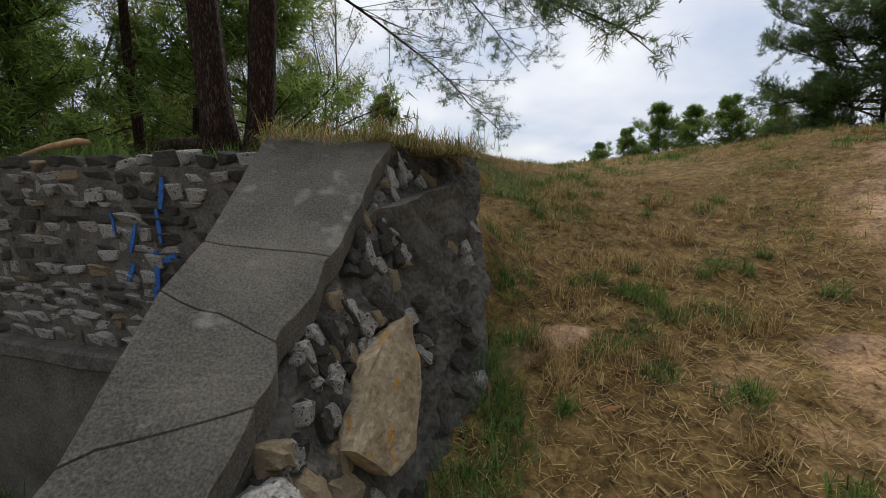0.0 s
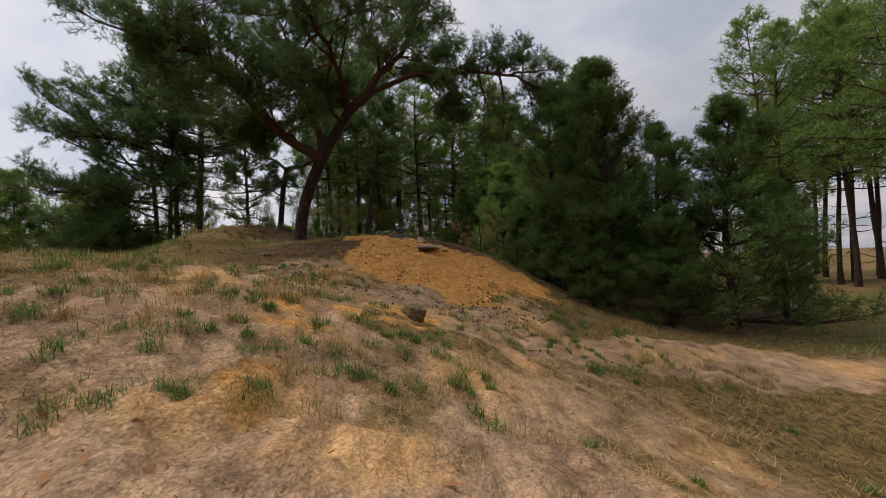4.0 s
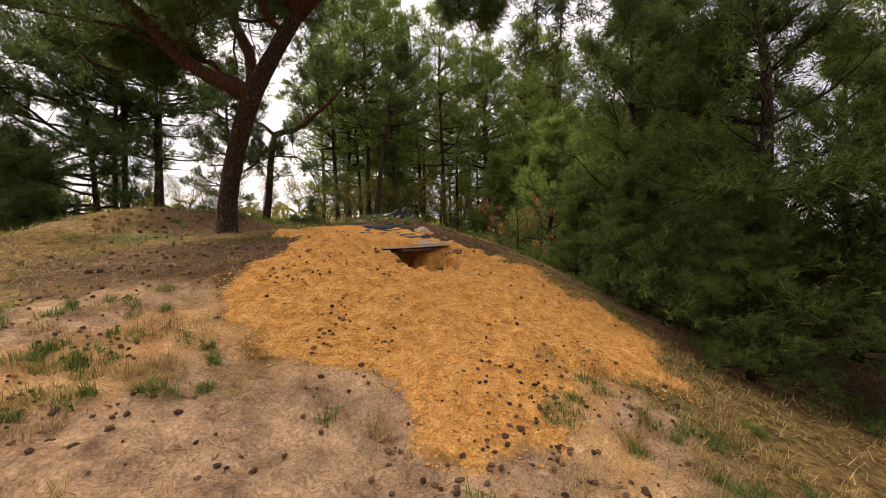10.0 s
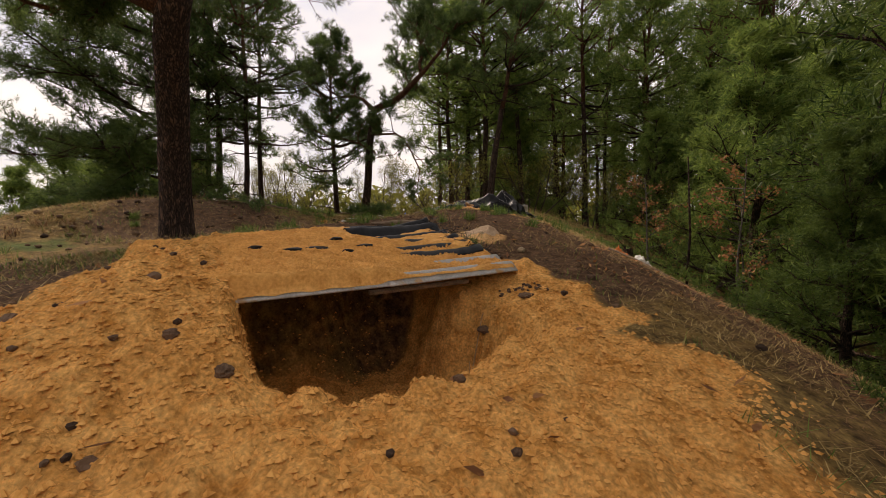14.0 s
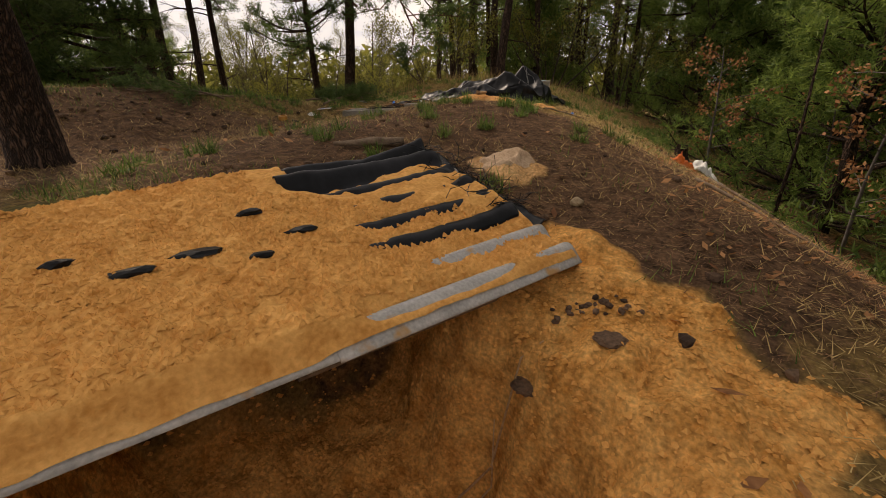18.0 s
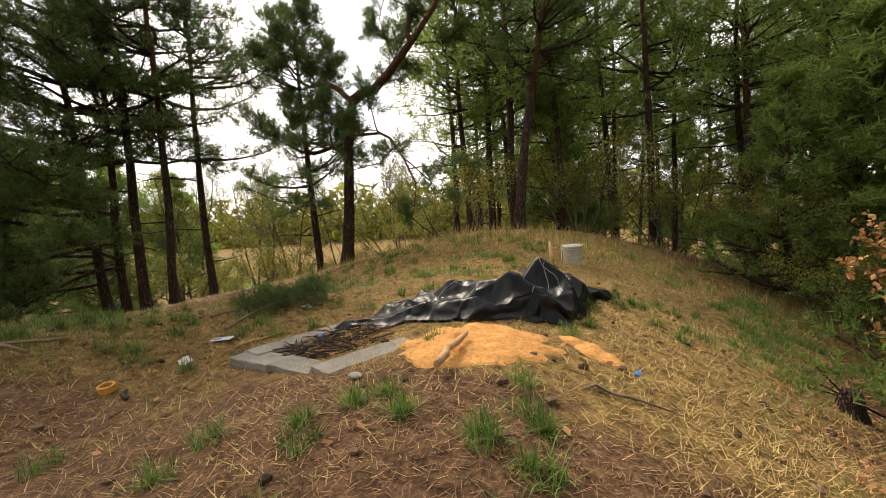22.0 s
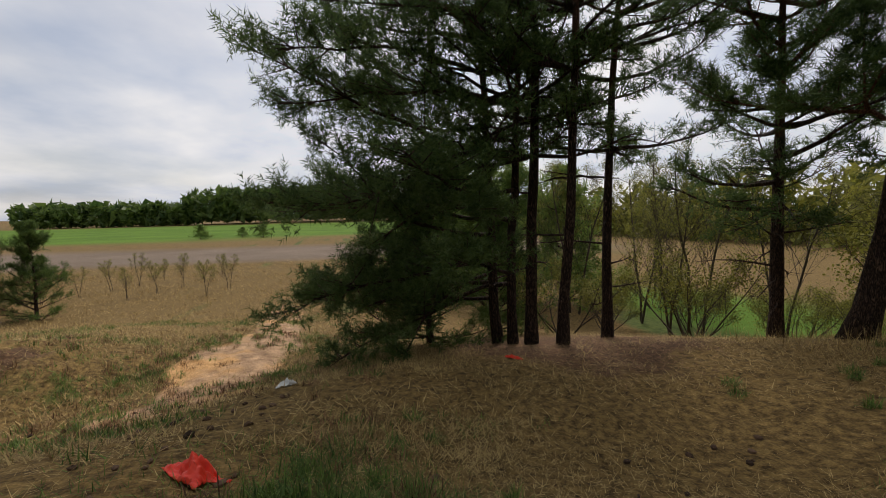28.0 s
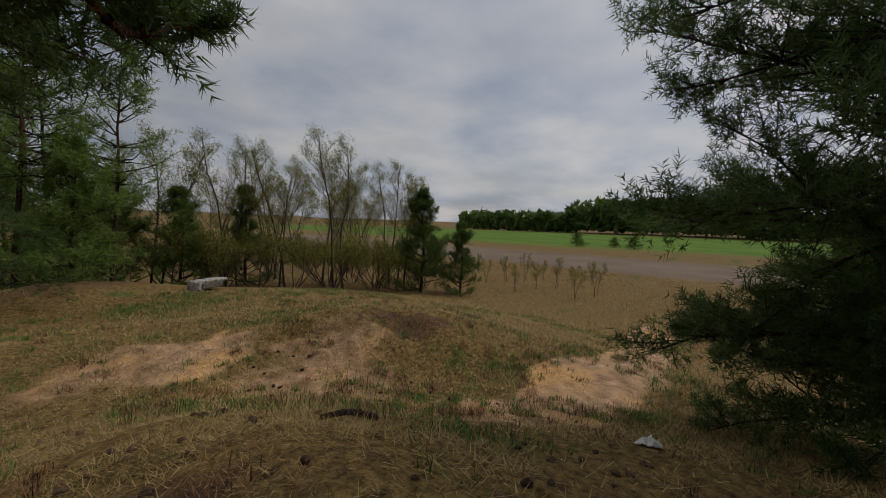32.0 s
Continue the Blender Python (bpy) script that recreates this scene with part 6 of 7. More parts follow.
def crumpled_tarp():
    nu, nv = 230, 150
    U, V = np.meshgrid(np.linspace(0, 1, nu), np.linspace(0, 1, nv), indexing="ij")
    c = np.array([(-2.2, 18.62), (-0.22, 19.4), (0.02, 20.8), (-1.85, 20.05)])
    XY = c[0] * ((1 - U) * (1 - V))[..., None] + c[1] * (U * (1 - V))[..., None] + c[2] * (U * V)[..., None] + c[3] * ((1 - U) * V)[..., None]
    edge = 4 * np.maximum(np.abs(U - 0.5), np.abs(V - 0.5)) ** 2
    x = XY[..., 0] + 0.13 * edge * fbm(U * 4, V * 4, 1.2, 21, 4) + 0.04 * fbm(U * 3, V * 3, 1.2, 22, 2)
    y = XY[..., 1] + 0.16 * edge * fbm(U * 4, V * 4, 1.2, 24, 4) + 0.04 * fbm(U * 3, V * 3, 1.2, 25, 2)
    body = 0.13 * np.exp(-(((U - 0.76) / 0.22) ** 2 + ((V - 0.42) / 0.36) ** 2)) + 0.05 * np.exp(-(((U - 0.35) / 0.25) ** 2 + ((V - 0.5) / 0.3) ** 2))
    rim = np.minimum.reduce([U / 0.06, (1 - U) / 0.06, V / 0.08, (1 - V) / 0.08]).clip(0, 1)
    z = ground(x, y) + 0.02 + rim * (body + (0.12 + 2.2 * body) * creases(x, y, 27, 2, 0.6, 0.36) + (0.06 + 0.8 * body) * creases(x, y, 57, 2, 0.5, 0.15) + 0.012 * creases(x, y, 87, 3, 0.3, 0.06))
    i, j = np.meshgrid(np.arange(nu - 1), np.arange(nv - 1), indexing="ij")
    q = np.stack([i * nv + j, (i + 1) * nv + j, (i + 1) * nv + j + 1, i * nv + j + 1], -1).reshape(-1, 4)
    root = tagged(new("crumpled_tarp"), "crumpled black plastic sheeting tied with white string", "plastic sheet")
    pts = np.stack([x, y, z], -1)
    ob = child("sheeting", raw("sheeting", pts.reshape(-1, 3), [q], TARP, True), root)
    so = ob.modifiers.new("thickness", "SOLIDIFY")
    so.thickness = 0.004
    for k, (i0, j0, i1, j1) in enumerate(((57, 12, 192, 79), (115, 118, 200, 40), (27, 40, 134, 98), (184, 16, 176, 131))):
        t = np.linspace(0, 1, 40)
        a, b = (i0 + (i1 - i0) * t + 3 * np.sin(t * 9)).astype(int).clip(0, nu - 1), (j0 + (j1 - j0) * t).astype(int).clip(0, nv - 1)
        line = pts[a, b] + [0, 0, 0.006]
        s = Soup()
        s.add(*tube(line, np.full(40, 0.0014), 4, True))
        child("string", s.mesh("string", STRING), root, "thin white string")


crumpled_tarp()


def spun(bm, profile, seg=28):
    """A turned body from (radius, height) pairs."""
    rings = [[bm.verts.new((r * math.cos(6.28318 * k / seg), r * math.sin(6.28318 * k / seg), z)) for k in range(seg)] for r, z in profile]
    for a, b in zip(rings[:-1], rings[1:]):
        for k in range(seg):
            bm.faces.new((a[k], a[(k + 1) % seg], b[(k + 1) % seg], b[k]))
    bm.faces.new(rings[0][::-1])
    bm.faces.new(rings[-1])
    return bm


def bucket():
    root = tagged(new("bucket"), "cream plastic bucket with a dirty lid standing on grass", "bucket")
    part("body", spun(bmesh.new(), [(0.135, 0.0), (0.142, 0.006), (0.155, 0.26), (0.165, 0.265), (0.165, 0.28), (0.157, 0.285), (0.158, 0.31)]), CREAM, root, smooth=False)
    part("lid", spun(bmesh.new(), [(0.166, 0.300), (0.17, 0.303), (0.17, 0.325), (0.163, 0.333), (0.155, 0.333), (0.15, 0.326)]), CREAM, root, "pale lid")
    bm = bmesh.new()
    lump(bm, (0.04, 0.02, 0.331), (0.07, 0.045, 0.008), np.random.RandomState(2), 2, 0.15)
    part("label", bm, LID, root, "torn pale blue sticker")
    s = Soup()
    a = np.linspace(0, np.pi, 16)
    s.add(*tube(np.stack([0.168 * np.cos(a), -0.168 * np.sin(a) * 0.9, 0.27 - 0.13 * np.sin(a)], 1), np.full(16, 0.003), 5))
    child("handle", s.mesh("handle", WHITE), root)
    root.matrix_basis = pose(-0.78, 22.85, gz(-0.78, 22.85) - 0.005, 2, -1, 40)


bucket()
rod("peeled_stick", lying(-0.72, 17.84, -0.78, 18.42, 0.09, 7, 3, 0.012), [0.022, 0.024, 0.026, 0.024, 0.022, 0.02, 0.014], STICK, "peeled orange-brown stick lying on the sand heap", "stick", seed=4)
rod("wooden_post", [(-1.0, 22.25, gz(-1.0, 22.25)), (-1.02, 22.32, gz(-1, 22.3) + 0.2), (-1.05, 22.4, gz(-1, 22.3) + 0.4)], [0.028, 0.026, 0.022], STICK, "short peeled post stuck in the grass", "post", seed=5)
rod("white_peg", [(-0.9, 22.45, gz(-0.9, 22.45)), (-0.88, 22.5, gz(-0.9, 22.45) + 0.3)], [0.004, 0.004], STRING, "thin white peg beside the bucket", "peg", 5)
rod("dead_log", lying(-1.08, 15.53, -0.64, 15.74, 0.035, 7, 6, 0.012), [0.014, 0.02, 0.026, 0.03, 0.033, 0.034, 0.033], BARK_BRANCH, "short weathered piece of branch on pine litter", "branch", seed=6)
s = Soup()
pts = lying(-6.2, 14.89, -6.75, 14.95, 0.03, 9, 9, 0.01)
pts[:, 2] += 0.04 * np.sin(np.linspace(0, 3.1, 9))
s.add(*tube(pts, np.linspace(0.022, 0.03, 9), 8, True, 0.12, np.random.RandomState(4)))
s.add(*tube(np.array([pts[5] + [0, 0, 0.02], pts[5] + [-0.05, -0.06, -0.02], pts[5] + [-0.1, -0.14, -0.08]]), [0.02, 0.018, 0.012], 7, True))
tagged(new("fallen_log", s.mesh("fallen_log", BARK, True)), "curved dead log with a forked stub on sandy ground", "log")
bm = bmesh.new()
block(bm, pose(-0.02, 7.02, gz(-0.02, 7.02) + 0.07, 8, 18, 25), (0.2, 0.16, 0.17), 0.03, 0.03, np.random.RandomState(4), 2)
bmesh.ops.subdivide_edges(bm, edges=[e for e in bm.edges if e.calc_length() > 0.04], cuts=3, use_grid_fill=True)
for v in bm.verts:
    v.co += Vector((noise.noise(v.co * 24), noise.noise(v.co * 24 + Vector((7, 0, 0))), noise.noise(v.co * 24 + Vector((0, 7, 0))))) * 0.016
solo("turf_clod", bm, TURF, "dry brown turf clod on the sand", "clod")
bm = bmesh.new()
spun(bm, [(0.12, -0.05), (0.10, 0.05), (0.085, 0.16), (0.06, 0.2)], 12)
for v in bm.verts:
    v.co += Vector((noise.noise(v.co * 20), noise.noise(v.co * 20 + Vector((5, 0, 0))), noise.noise(v.co * 12))) * 0.03
o = solo("tree_stump", bm, BARK, "small rotten stump among fallen leaves", "stump")
o.matrix_basis = pose(1.82, 20.2, gz(1.82, 20.2))


def rag(name, x, y, rx, ry, h, mat, label, seed, turn=0.0, n=26):
    """A crumpled bag lying on the ground."""
    U, V = np.meshgrid(np.linspace(-1, 1, n), np.linspace(-1, 1, n), indexing="ij")
    k = 1 + 0.25 * fbm(U, V, 1.1, seed, 2)
    lx, ly = U * rx * k, V * ry * (1 + 0.3 * fbm(U, V, 1.1, seed + 3, 2))
    px, py = x + lx * math.cos(turn) - ly * math.sin(turn), y + lx * math.sin(turn) + ly * math.cos(turn)
    z = ground(px, py) + 0.015 + h * np.clip(1 - U**2, 0, 1) * np.clip(1 - V**2, 0, 1) * (0.6 + 0.7 * fbm(U * 2, V * 2, 1.3, seed + 5, 3)) + 0.02 * np.abs(fbm(U * 5, V * 5, 1, seed + 7, 2))
    i, j = np.meshgrid(np.arange(n - 1), np.arange(n - 1), indexing="ij")
    q = np.stack([i * n + j, (i + 1) * n + j, (i + 1) * n + j + 1, i * n + j + 1], -1).reshape(-1, 4)
    ob = tagged(new(name, raw(name, np.stack([px, py, z], -1).reshape(-1, 3), [q], mat, True)), label, "litter")
    so = ob.modifiers.new("thickness", "SOLIDIFY")
    so.thickness = 0.003
    return ob


rag("red_bag", -5.62, 16.76, 0.2, 0.1, 0.09, RED, "crumpled bright red plastic bag on dry grass", 3, 0.6)
rag("plastic_bag", -8.6, 16.88, 0.12, 0.1, 0.1, WHITE, "crumpled white and green plastic bag on the slope", 5)
rag("red_scrap", -8.65, 20.05, 0.14, 0.04, 0.03, RED, "red plastic scrap on shaded pine litter", 6, 0.4)
rag("orange_bag", 1.66, 18.7, 0.13, 0.06, 0.13, ORANGE, "crumpled bright orange plastic bag in the undergrowth", 7)
rag("white_bag", 2.05, 19.55, 0.19, 0.15, 0.16, WHITE, "crumpled white plastic bag in the undergrowth", 8)
rag("wrapper", -3.2, 19.32, 0.05, 0.04, 0.02, WHITE, "small crumpled plastic wrapper on pine litter", 9)
rag("foil_scrap", -3.14, 17.85, 0.05, 0.04, 0.03, WHITE, "crumpled pale scrap among the grass", 10)


def flat_pack():
    root = tagged(new("paper_packet"), "flat white packet printed with blue, lying on pine litter", "packet")
    bm = bmesh.new()
    block(bm, Matrix.Identity(4), (0.20, 0.085, 0.008), 0.003)
    part("sleeve", bm, WHITE, root)
    for x, w, mt in ((-0.03, 0.07, BLUE_CAP), (0.045, 0.04, LID), (-0.075, 0.012, RED)):
        bm = bmesh.new()
        block(bm, Matrix.Translation((x, 0.0, 0.0055)), (w, 0.035, 0.0022), 0.001)
        part("print_bar", bm, mt, root)
    root.matrix_basis = pose(-3.22, 18.25, gz(-3.22, 18.25) + 0.025, 4, -3, 25)


flat_pack()


def tape_roll():
    root = tagged(new("tape_roll"), "roll of brown packing tape on pine litter", "tape roll")
    bm = bmesh.new()
    seg = 28
    prof = [(0.055, 0.0), (0.055, 0.05), (0.040, 0.05), (0.040, 0.0)]
    rings = [[bm.verts.new((r * math.cos(6.28318 * k / seg), r * math.sin(6.28318 * k / seg), z)) for k in range(seg)] for r, z in prof]
    for a in range(4):
        for k in range(seg):
            bm.faces.new((rings[a][k], rings[a][(k + 1) % seg], rings[(a + 1) % 4][(k + 1) % seg], rings[(a + 1) % 4][k]))
    bmesh.ops.recalc_face_normals(bm, faces=bm.faces[:])
    part("tape", bm, TAPE, root)
    root.matrix_basis = pose(-3.16, 17.3, gz(-3.16, 17.3) + 0.012, 8, 5, 0)


tape_roll()
rod("burnt_stick", lying(-3.06, 17.36, -2.9, 17.3, 0.02, 4, 12, 0.01), [0.015, 0.018, 0.016, 0.012], CHAR, "short burnt stick beside the tape roll", "stick", 6)


def garden_knife():
    root = tagged(new("hand_tool"), "red-handled folding saw with a dark blade on grass", "tool")
    for nm, x, ln, wd, mt in (("grip", 0.0, 0.12, 0.032, RED), ("grip_end", -0.085, 0.06, 0.034, BLACK), ("blade", 0.12, 0.14, 0.022, BLACK)):
        bm = bmesh.new()
        block(bm, Matrix.Translation((x, 0, 0.012)), (ln, wd, 0.02 if nm != "blade" else 0.004), 0.006 if nm != "blade" else 0.0015, seg=2)
        part(nm, bm, mt, root)
    root.matrix_basis = pose(-2.88, 20.68, gz(-2.88, 20.68) + 0.02, 0, -4, -55)


garden_knife()
bm = bmesh.new()
spun(bm, [(0.018, 0.0), (0.019, 0.002), (0.019, 0.022), (0.017, 0.024)], 18)
o = solo("bottle_cap", bm, BLUE_CAP, "blue plastic bottle cap in the fireplace", "cap")
o.matrix_basis = pose(-2.13, 18.41, gz(-2.13, 18.41) + 0.075, 30, 20, 0)
bm = bmesh.new()
spun(bm, [(0.018, 0.0), (0.019, 0.002), (0.019, 0.022), (0.017, 0.024)], 18)
o = solo("bottle_cap", bm, BLUE_CAP, "blue plastic bottle cap in the grass", "cap")
o.matrix_basis = pose(0.3, 18.75, gz(0.3, 18.75) + 0.02, 40, 0, 0)
bm = bmesh.new()
lump(bm, (-1.2, 17.72, gz(-1.2, 17.72) + 0.02), (0.045, 0.03, 0.02), np.random.RandomState(9), 2, 0.15)
solo("stone", bm, LIME, "small flat grey stone beside the kerb", "stone")
bm = bmesh.new()
lump(bm, (0.68, 15.44, gz(0.68, 15.44) + 0.015), (0.04, 0.035, 0.03), np.random.RandomState(10), 2, 0.12)
solo("stone", bm, LIME_BROWN, "small yellow stone on the hillside", "stone")


def cut_branch(name, label, x, y, turn, ln, seed, green=True, n_side=9):
    """A bough that lies along the ground."""
    rng = np.random.RandomState(seed)
    wood, shoots = Soup(), []
    ca, sa = math.cos(turn), math.sin(turn)

    def laid(p):
        p = np.asarray(p, float)
        px, py = x + p[:, 0] * ca - p[:, 1] * sa, y + p[:, 0] * sa + p[:, 1] * ca
        return np.stack([px, py, ground(px, py) + np.maximum(p[:, 2], 0.012)], 1)

    pts = bend((0, 0, 0.05), (1, 0, 0.0), ln, rng, 8, 0.0, 0.1)
    pts[:, 2] = np.clip(pts[:, 2], 0.02, 0.07)
    wood.add(*tube(laid(pts), np.linspace(0.015, 0.005, 8), 6, True))
    for k in range(n_side):
        p, d = along(pts, 0.25 + 0.73 * k / n_side)
        w = unit(d + np.array([0, rng.choice([-1, 1]) * rng.uniform(0.5, 1.1), rng.uniform(-0.05, 0.4)]))
        tw = bend(p, w, rng.uniform(0.25, 0.55), rng, 5, 0.0, 0.15)
        tw[:, 2] = np.clip(tw[:, 2], 0.02, 0.16)
        wood.add(*tube(laid(tw), np.linspace(0.007, 0.003, 5), 4, False))
        for q in range(12):
            pp, dd = along(tw, rng.uniform(0.3, 0.99))
            shoots.append((pp + rng.normal(0, 0.025, 3) + [0, 0, 0.03], unit(dd + rng.normal(0, 0.5, 3) + [0, 0, 0.6])))
    root = tagged(new(name), label, "branch")
    child("wood", wood.mesh("wood", BARK_BRANCH, True), root)
    if green:
        v, f = needles(np.array([s[0] for s in shoots]), np.array([s[1] for s in shoots]), rng, 34, 0.085, 0.002, 0.12)
        child("needles", raw("needles", laid(v), [f], NEEDLE), root)
    return root


cut_branch("cut_pine_branch", "freshly cut green pine branch lying on dry grass", -3.3, 18.35, 1.9, 1.3, 3, n_side=18)
cut_branch("cut_pine_branch", "freshly cut green pine branch lying on dry grass", -3.75, 18.5, 1.4, 1.2, 7, n_side=14)
cut_branch("cut_pine_branch", "cut pine branch with bare twigs lying in the grass", -4.05, 17.4, -2.2, 1.2, 4, n_side=9)
cut_branch("dead_branch", "bare dead branch lying in the grass", -3.95, 17.15, -2.6, 1.1, 5, False, 8)
rod("thin_branch", lying(-2.95, 18.2, -2.75, 18.75, 0.02, 6, 31, 0.02), [0.007, 0.008, 0.008, 0.007, 0.006, 0.004], STICK, "thin peeled twig on pine litter", "twig", 5)
rod("thin_branch", lying(0.05, 18.2, 0.5, 18.35, 0.03, 6, 33, 0.03), [0.01, 0.011, 0.01, 0.009, 0.007, 0.004], BARK_BRANCH, "curved dead twig on the grass", "twig", 5)


def oak_sapling(x, y, h, seed, label, tint=True):
    rng = np.random.RandomState(seed)
    wood, ends = Soup(), []
    root = tagged(new("oak_sapling"), label, "sapling")
    pts = bend((0, 0, -0.05), (0.05, 0, 1), h, rng, 8, 0.1, 0.06)
    wood.add(*tube(pts, np.linspace(0.02, 0.005, 8), 6, True))
    for k in range(13):
        p, d = along(pts, 0.25 + 0.74 * k / 13)
        a = rng.uniform(0, 6.28)
        tw = bend(p, (math.cos(a), math.sin(a), 0.35), rng.uniform(0.3, 0.8), rng, 5, 0.1, 0.15)
        twig = Soup()
        twig.add(*tube(tw, np.linspace(0.007, 0.002, 5), 4, False))
        child("twig", twig.mesh("twig", BARK_GREY, True), root)
        for q in range(38):
            pp, _ = along(tw, rng.uniform(0.35, 0.99))
            ends.append(pp + rng.normal(0, 0.05, 3))
    e = np.array(ends)
    m = len(e)
    a, b = unit(rng.normal(size=(m, 3))) * 0.03, unit(rng.normal(size=(m, 3))) * 0.022
    b = np.cross(unit(a), b)
    b = unit(b) * 0.016
    v = np.stack([e, e + a * 0.6 + b, e + a * 1.7, e + a * 0.6 - b], 1).reshape(-1, 3)
    child("stem", wood.mesh("stem", BARK_GREY, True), root)
    child("leaves", raw("leaves", v, [np.arange(len(v)).reshape(-1, 4)], LEAF), root)
    root.matrix_basis = Matrix.LocRotScale((x, y, gz(x, y)), Euler((0, 0, seed)), (1, 1, 1))
    return root


oak_sapling(2.2, 20.1, 1.8, 3, "thin oak sapling holding dry orange leaves")
oak_sapling(3.1, 18.0, 2.2, 4, "thin oak sapling holding dry orange leaves")
oak_sapling(3.9, 21.0, 2.4, 5, "thin oak sapling with a few dry leaves")
rod("dead_sapling", [(2.5, 18.1, gz(2.5, 18.1) - 0.05), (2.55, 18.15, gz(2.5, 18.1) + 0.8), (2.5, 18.1, gz(2.5, 18.1) + 1.9)], [0.02, 0.016, 0.008], BARK, "dead thin pine stem in the undergrowth", "sapling", 6)
rod("fallen_branch", lying(1.75, 17.6, 2.6, 16.9, 0.04, 8, 41, 0.03), np.linspace(0.016, 0.007, 8), BARK_BRANCH, "grey rotting branch on the leafy slope", "branch", 7, 3)
rod("fallen_branch", lying(1.45, 16.6, 2.2, 16.0, 0.03, 8, 42, 0.03), np.linspace(0.014, 0.006, 8), BARK_BRANCH, "grey rotting branch on the leafy slope", "branch", 7, 4)

# far bushes and thin field saplings
for k, (x, y, s) in enumerate(((-95, -9, 1.6), (-99, -2, 1.2), (-97, 2.5, 1.5))):
    again(F3, x, y, k, s * 0.55, "bushes in the crop field", "dark round bush in the crop field", upright=0.55)
for k in range(12):
    x, y = -28 - (k % 5) * 1.7, 3.0 + k * 0.75
    again(B1 if k % 2 else B2, x, y, k * 1.3, 0.2 + 0.025 * (k % 4), "saplings in the meadow", "thin leafless sapling in the meadow")


# ---- ground cover ----
def strew(n, box, weight, seed, far_clear=0.0):
    rng = np.random.RandomState(seed)
    xs, ys, got = [], [], 0
    for k in range(4):
        x, y = rng.uniform(box[0], box[1], n), rng.uniform(box[2], box[3], n)
        keep = rng.uniform(0, 1, n) < weight(x, y)
        xs.append(x[keep])
        ys.append(y[keep])
        got += len(xs[-1])
        if got >= n:
            break
    x, y = np.concatenate(xs)[:n], np.concatenate(ys)[:n]
    return x, y, ground(x, y), rng


def in_yard(x, y):
    s = (x - WALL_A.x) * WU.x + (y - WALL_A.y) * WU.y
    d = (x - WALL_A.x) * WN.x + (y - WALL_A.y) * WN.y
    wing = (y < 0.62 - 0.35 * (x + 1.9)) & (x > -2.8) & (x < 0.3) & (y > -1.0)
    wing = wing & (y > -0.25 - 0.27 * (x + 2.2) - 0.08)
    u, v = pit_uv(x, y)
    hole = (u > 0.1) & (u < 2.1) & (v > -1.6) & (v < 0.7)
    return ((s > -0.1) & (d > -0.35) & (d < 0.15)) | wing | hole


def blades(x, y, z, rng, length, width, low, high, droop=0.3, bent=True):
    """Grass blades, straight or bent half way up."""
    n = len(x)
    a, e = rng.uniform(0, 6.283, n), np.radians(rng.uniform(low, high, n))
    ln = length * rng.uniform(0.5, 1.4, n)
    d = np.stack([np.cos(a) * np.cos(e), np.sin(a) * np.cos(e), np.sin(e)], 1)
    w = np.stack([-np.sin(a), np.cos(a), 0 * a], 1) * (width * rng.uniform(0.6, 1.4, n))[:, None]
    p = np.stack([x, y, z + 0.004], 1)
    tip = p + d * ln[:, None] - np.stack([0 * a, 0 * a, droop * ln * np.cos(e)], 1)
    tip[:, 2] = np.maximum(tip[:, 2], z - 0.01)
    if not bent:
        return np.stack([p - w, p + w, tip], 1).reshape(-1, 3), [np.arange(3 * n).reshape(-1, 3)]
    mid = p + d * (ln * 0.55)[:, None]
    v = np.stack([p - w, p + w, mid + w * 0.7, mid - w * 0.7, tip], 1).reshape(-1, 3)
    k = np.arange(n)[:, None] * 5
    return v, [k + np.array([[0, 1, 2, 3]]), k + np.array([[3, 2, 4]])]


def turf(name, label, n, box, weight, seed, length, width, low, high, mat, droop=0.3):
    x, y, z, rng = strew(n, box, weight, seed)
    v, f = blades(x, y, z, rng, length, width * 1.35, low, high, droop, False)
    tagged(new(name, raw(name, v, f, mat)), label, "grass", kind="stuff")


def dry_weight(x, y):
    o, p, l, g = zones(x, y)
    patch = np.clip(0.62 + 0.75 * fbm(x, y, 0.9, 101, 3), 0.05, 1)
    return (1 - o) * (1 - 0.97 * p) * (1 - 0.62 * l) * patch * ~in_yard(x, y)


def litter_weight(x, y):
    o, p, l, g = zones(x, y)
    return l * (1 - o) * ~in_yard(x, y)


def sand_litter(x, y):
    o, p, l, g = zones(x, y)
    return (0.15 + 0.85 * np.maximum(l, 0.6 * p * (fbm(x, y, 2.0, 141, 2) > 0.1))) * (1 - o)


turf("dry_grass", "matted straw-coloured dry grass on the hillside", 150000, (-7.0, 3.4, -0.5, 13.5), dry_weight, 1, 0.085, 0.0017, 2, 42, STRAW, 0.12)
turf("dry_grass", "straw-coloured dry grass on the crown of the hill", 130000, (-7.0, 3.4, 14.0, 25.5), dry_weight, 2, 0.085, 0.0018, 2, 45, STRAW, 0.12)
turf("dry_grass", "dry grass on the slope towards the fields", 90000, (-20, -6, 3, 19), dry_weight, 3, 0.13, 0.004, 5, 55, STRAW, 0.15)
turf("dry_grass", "tall dry grass at the edge of the wood", 4500, (-9, 3.5, 23.5, 29), dry_weight, 4, 0.28, 0.0025, 40, 85, STRAW, 0.12)
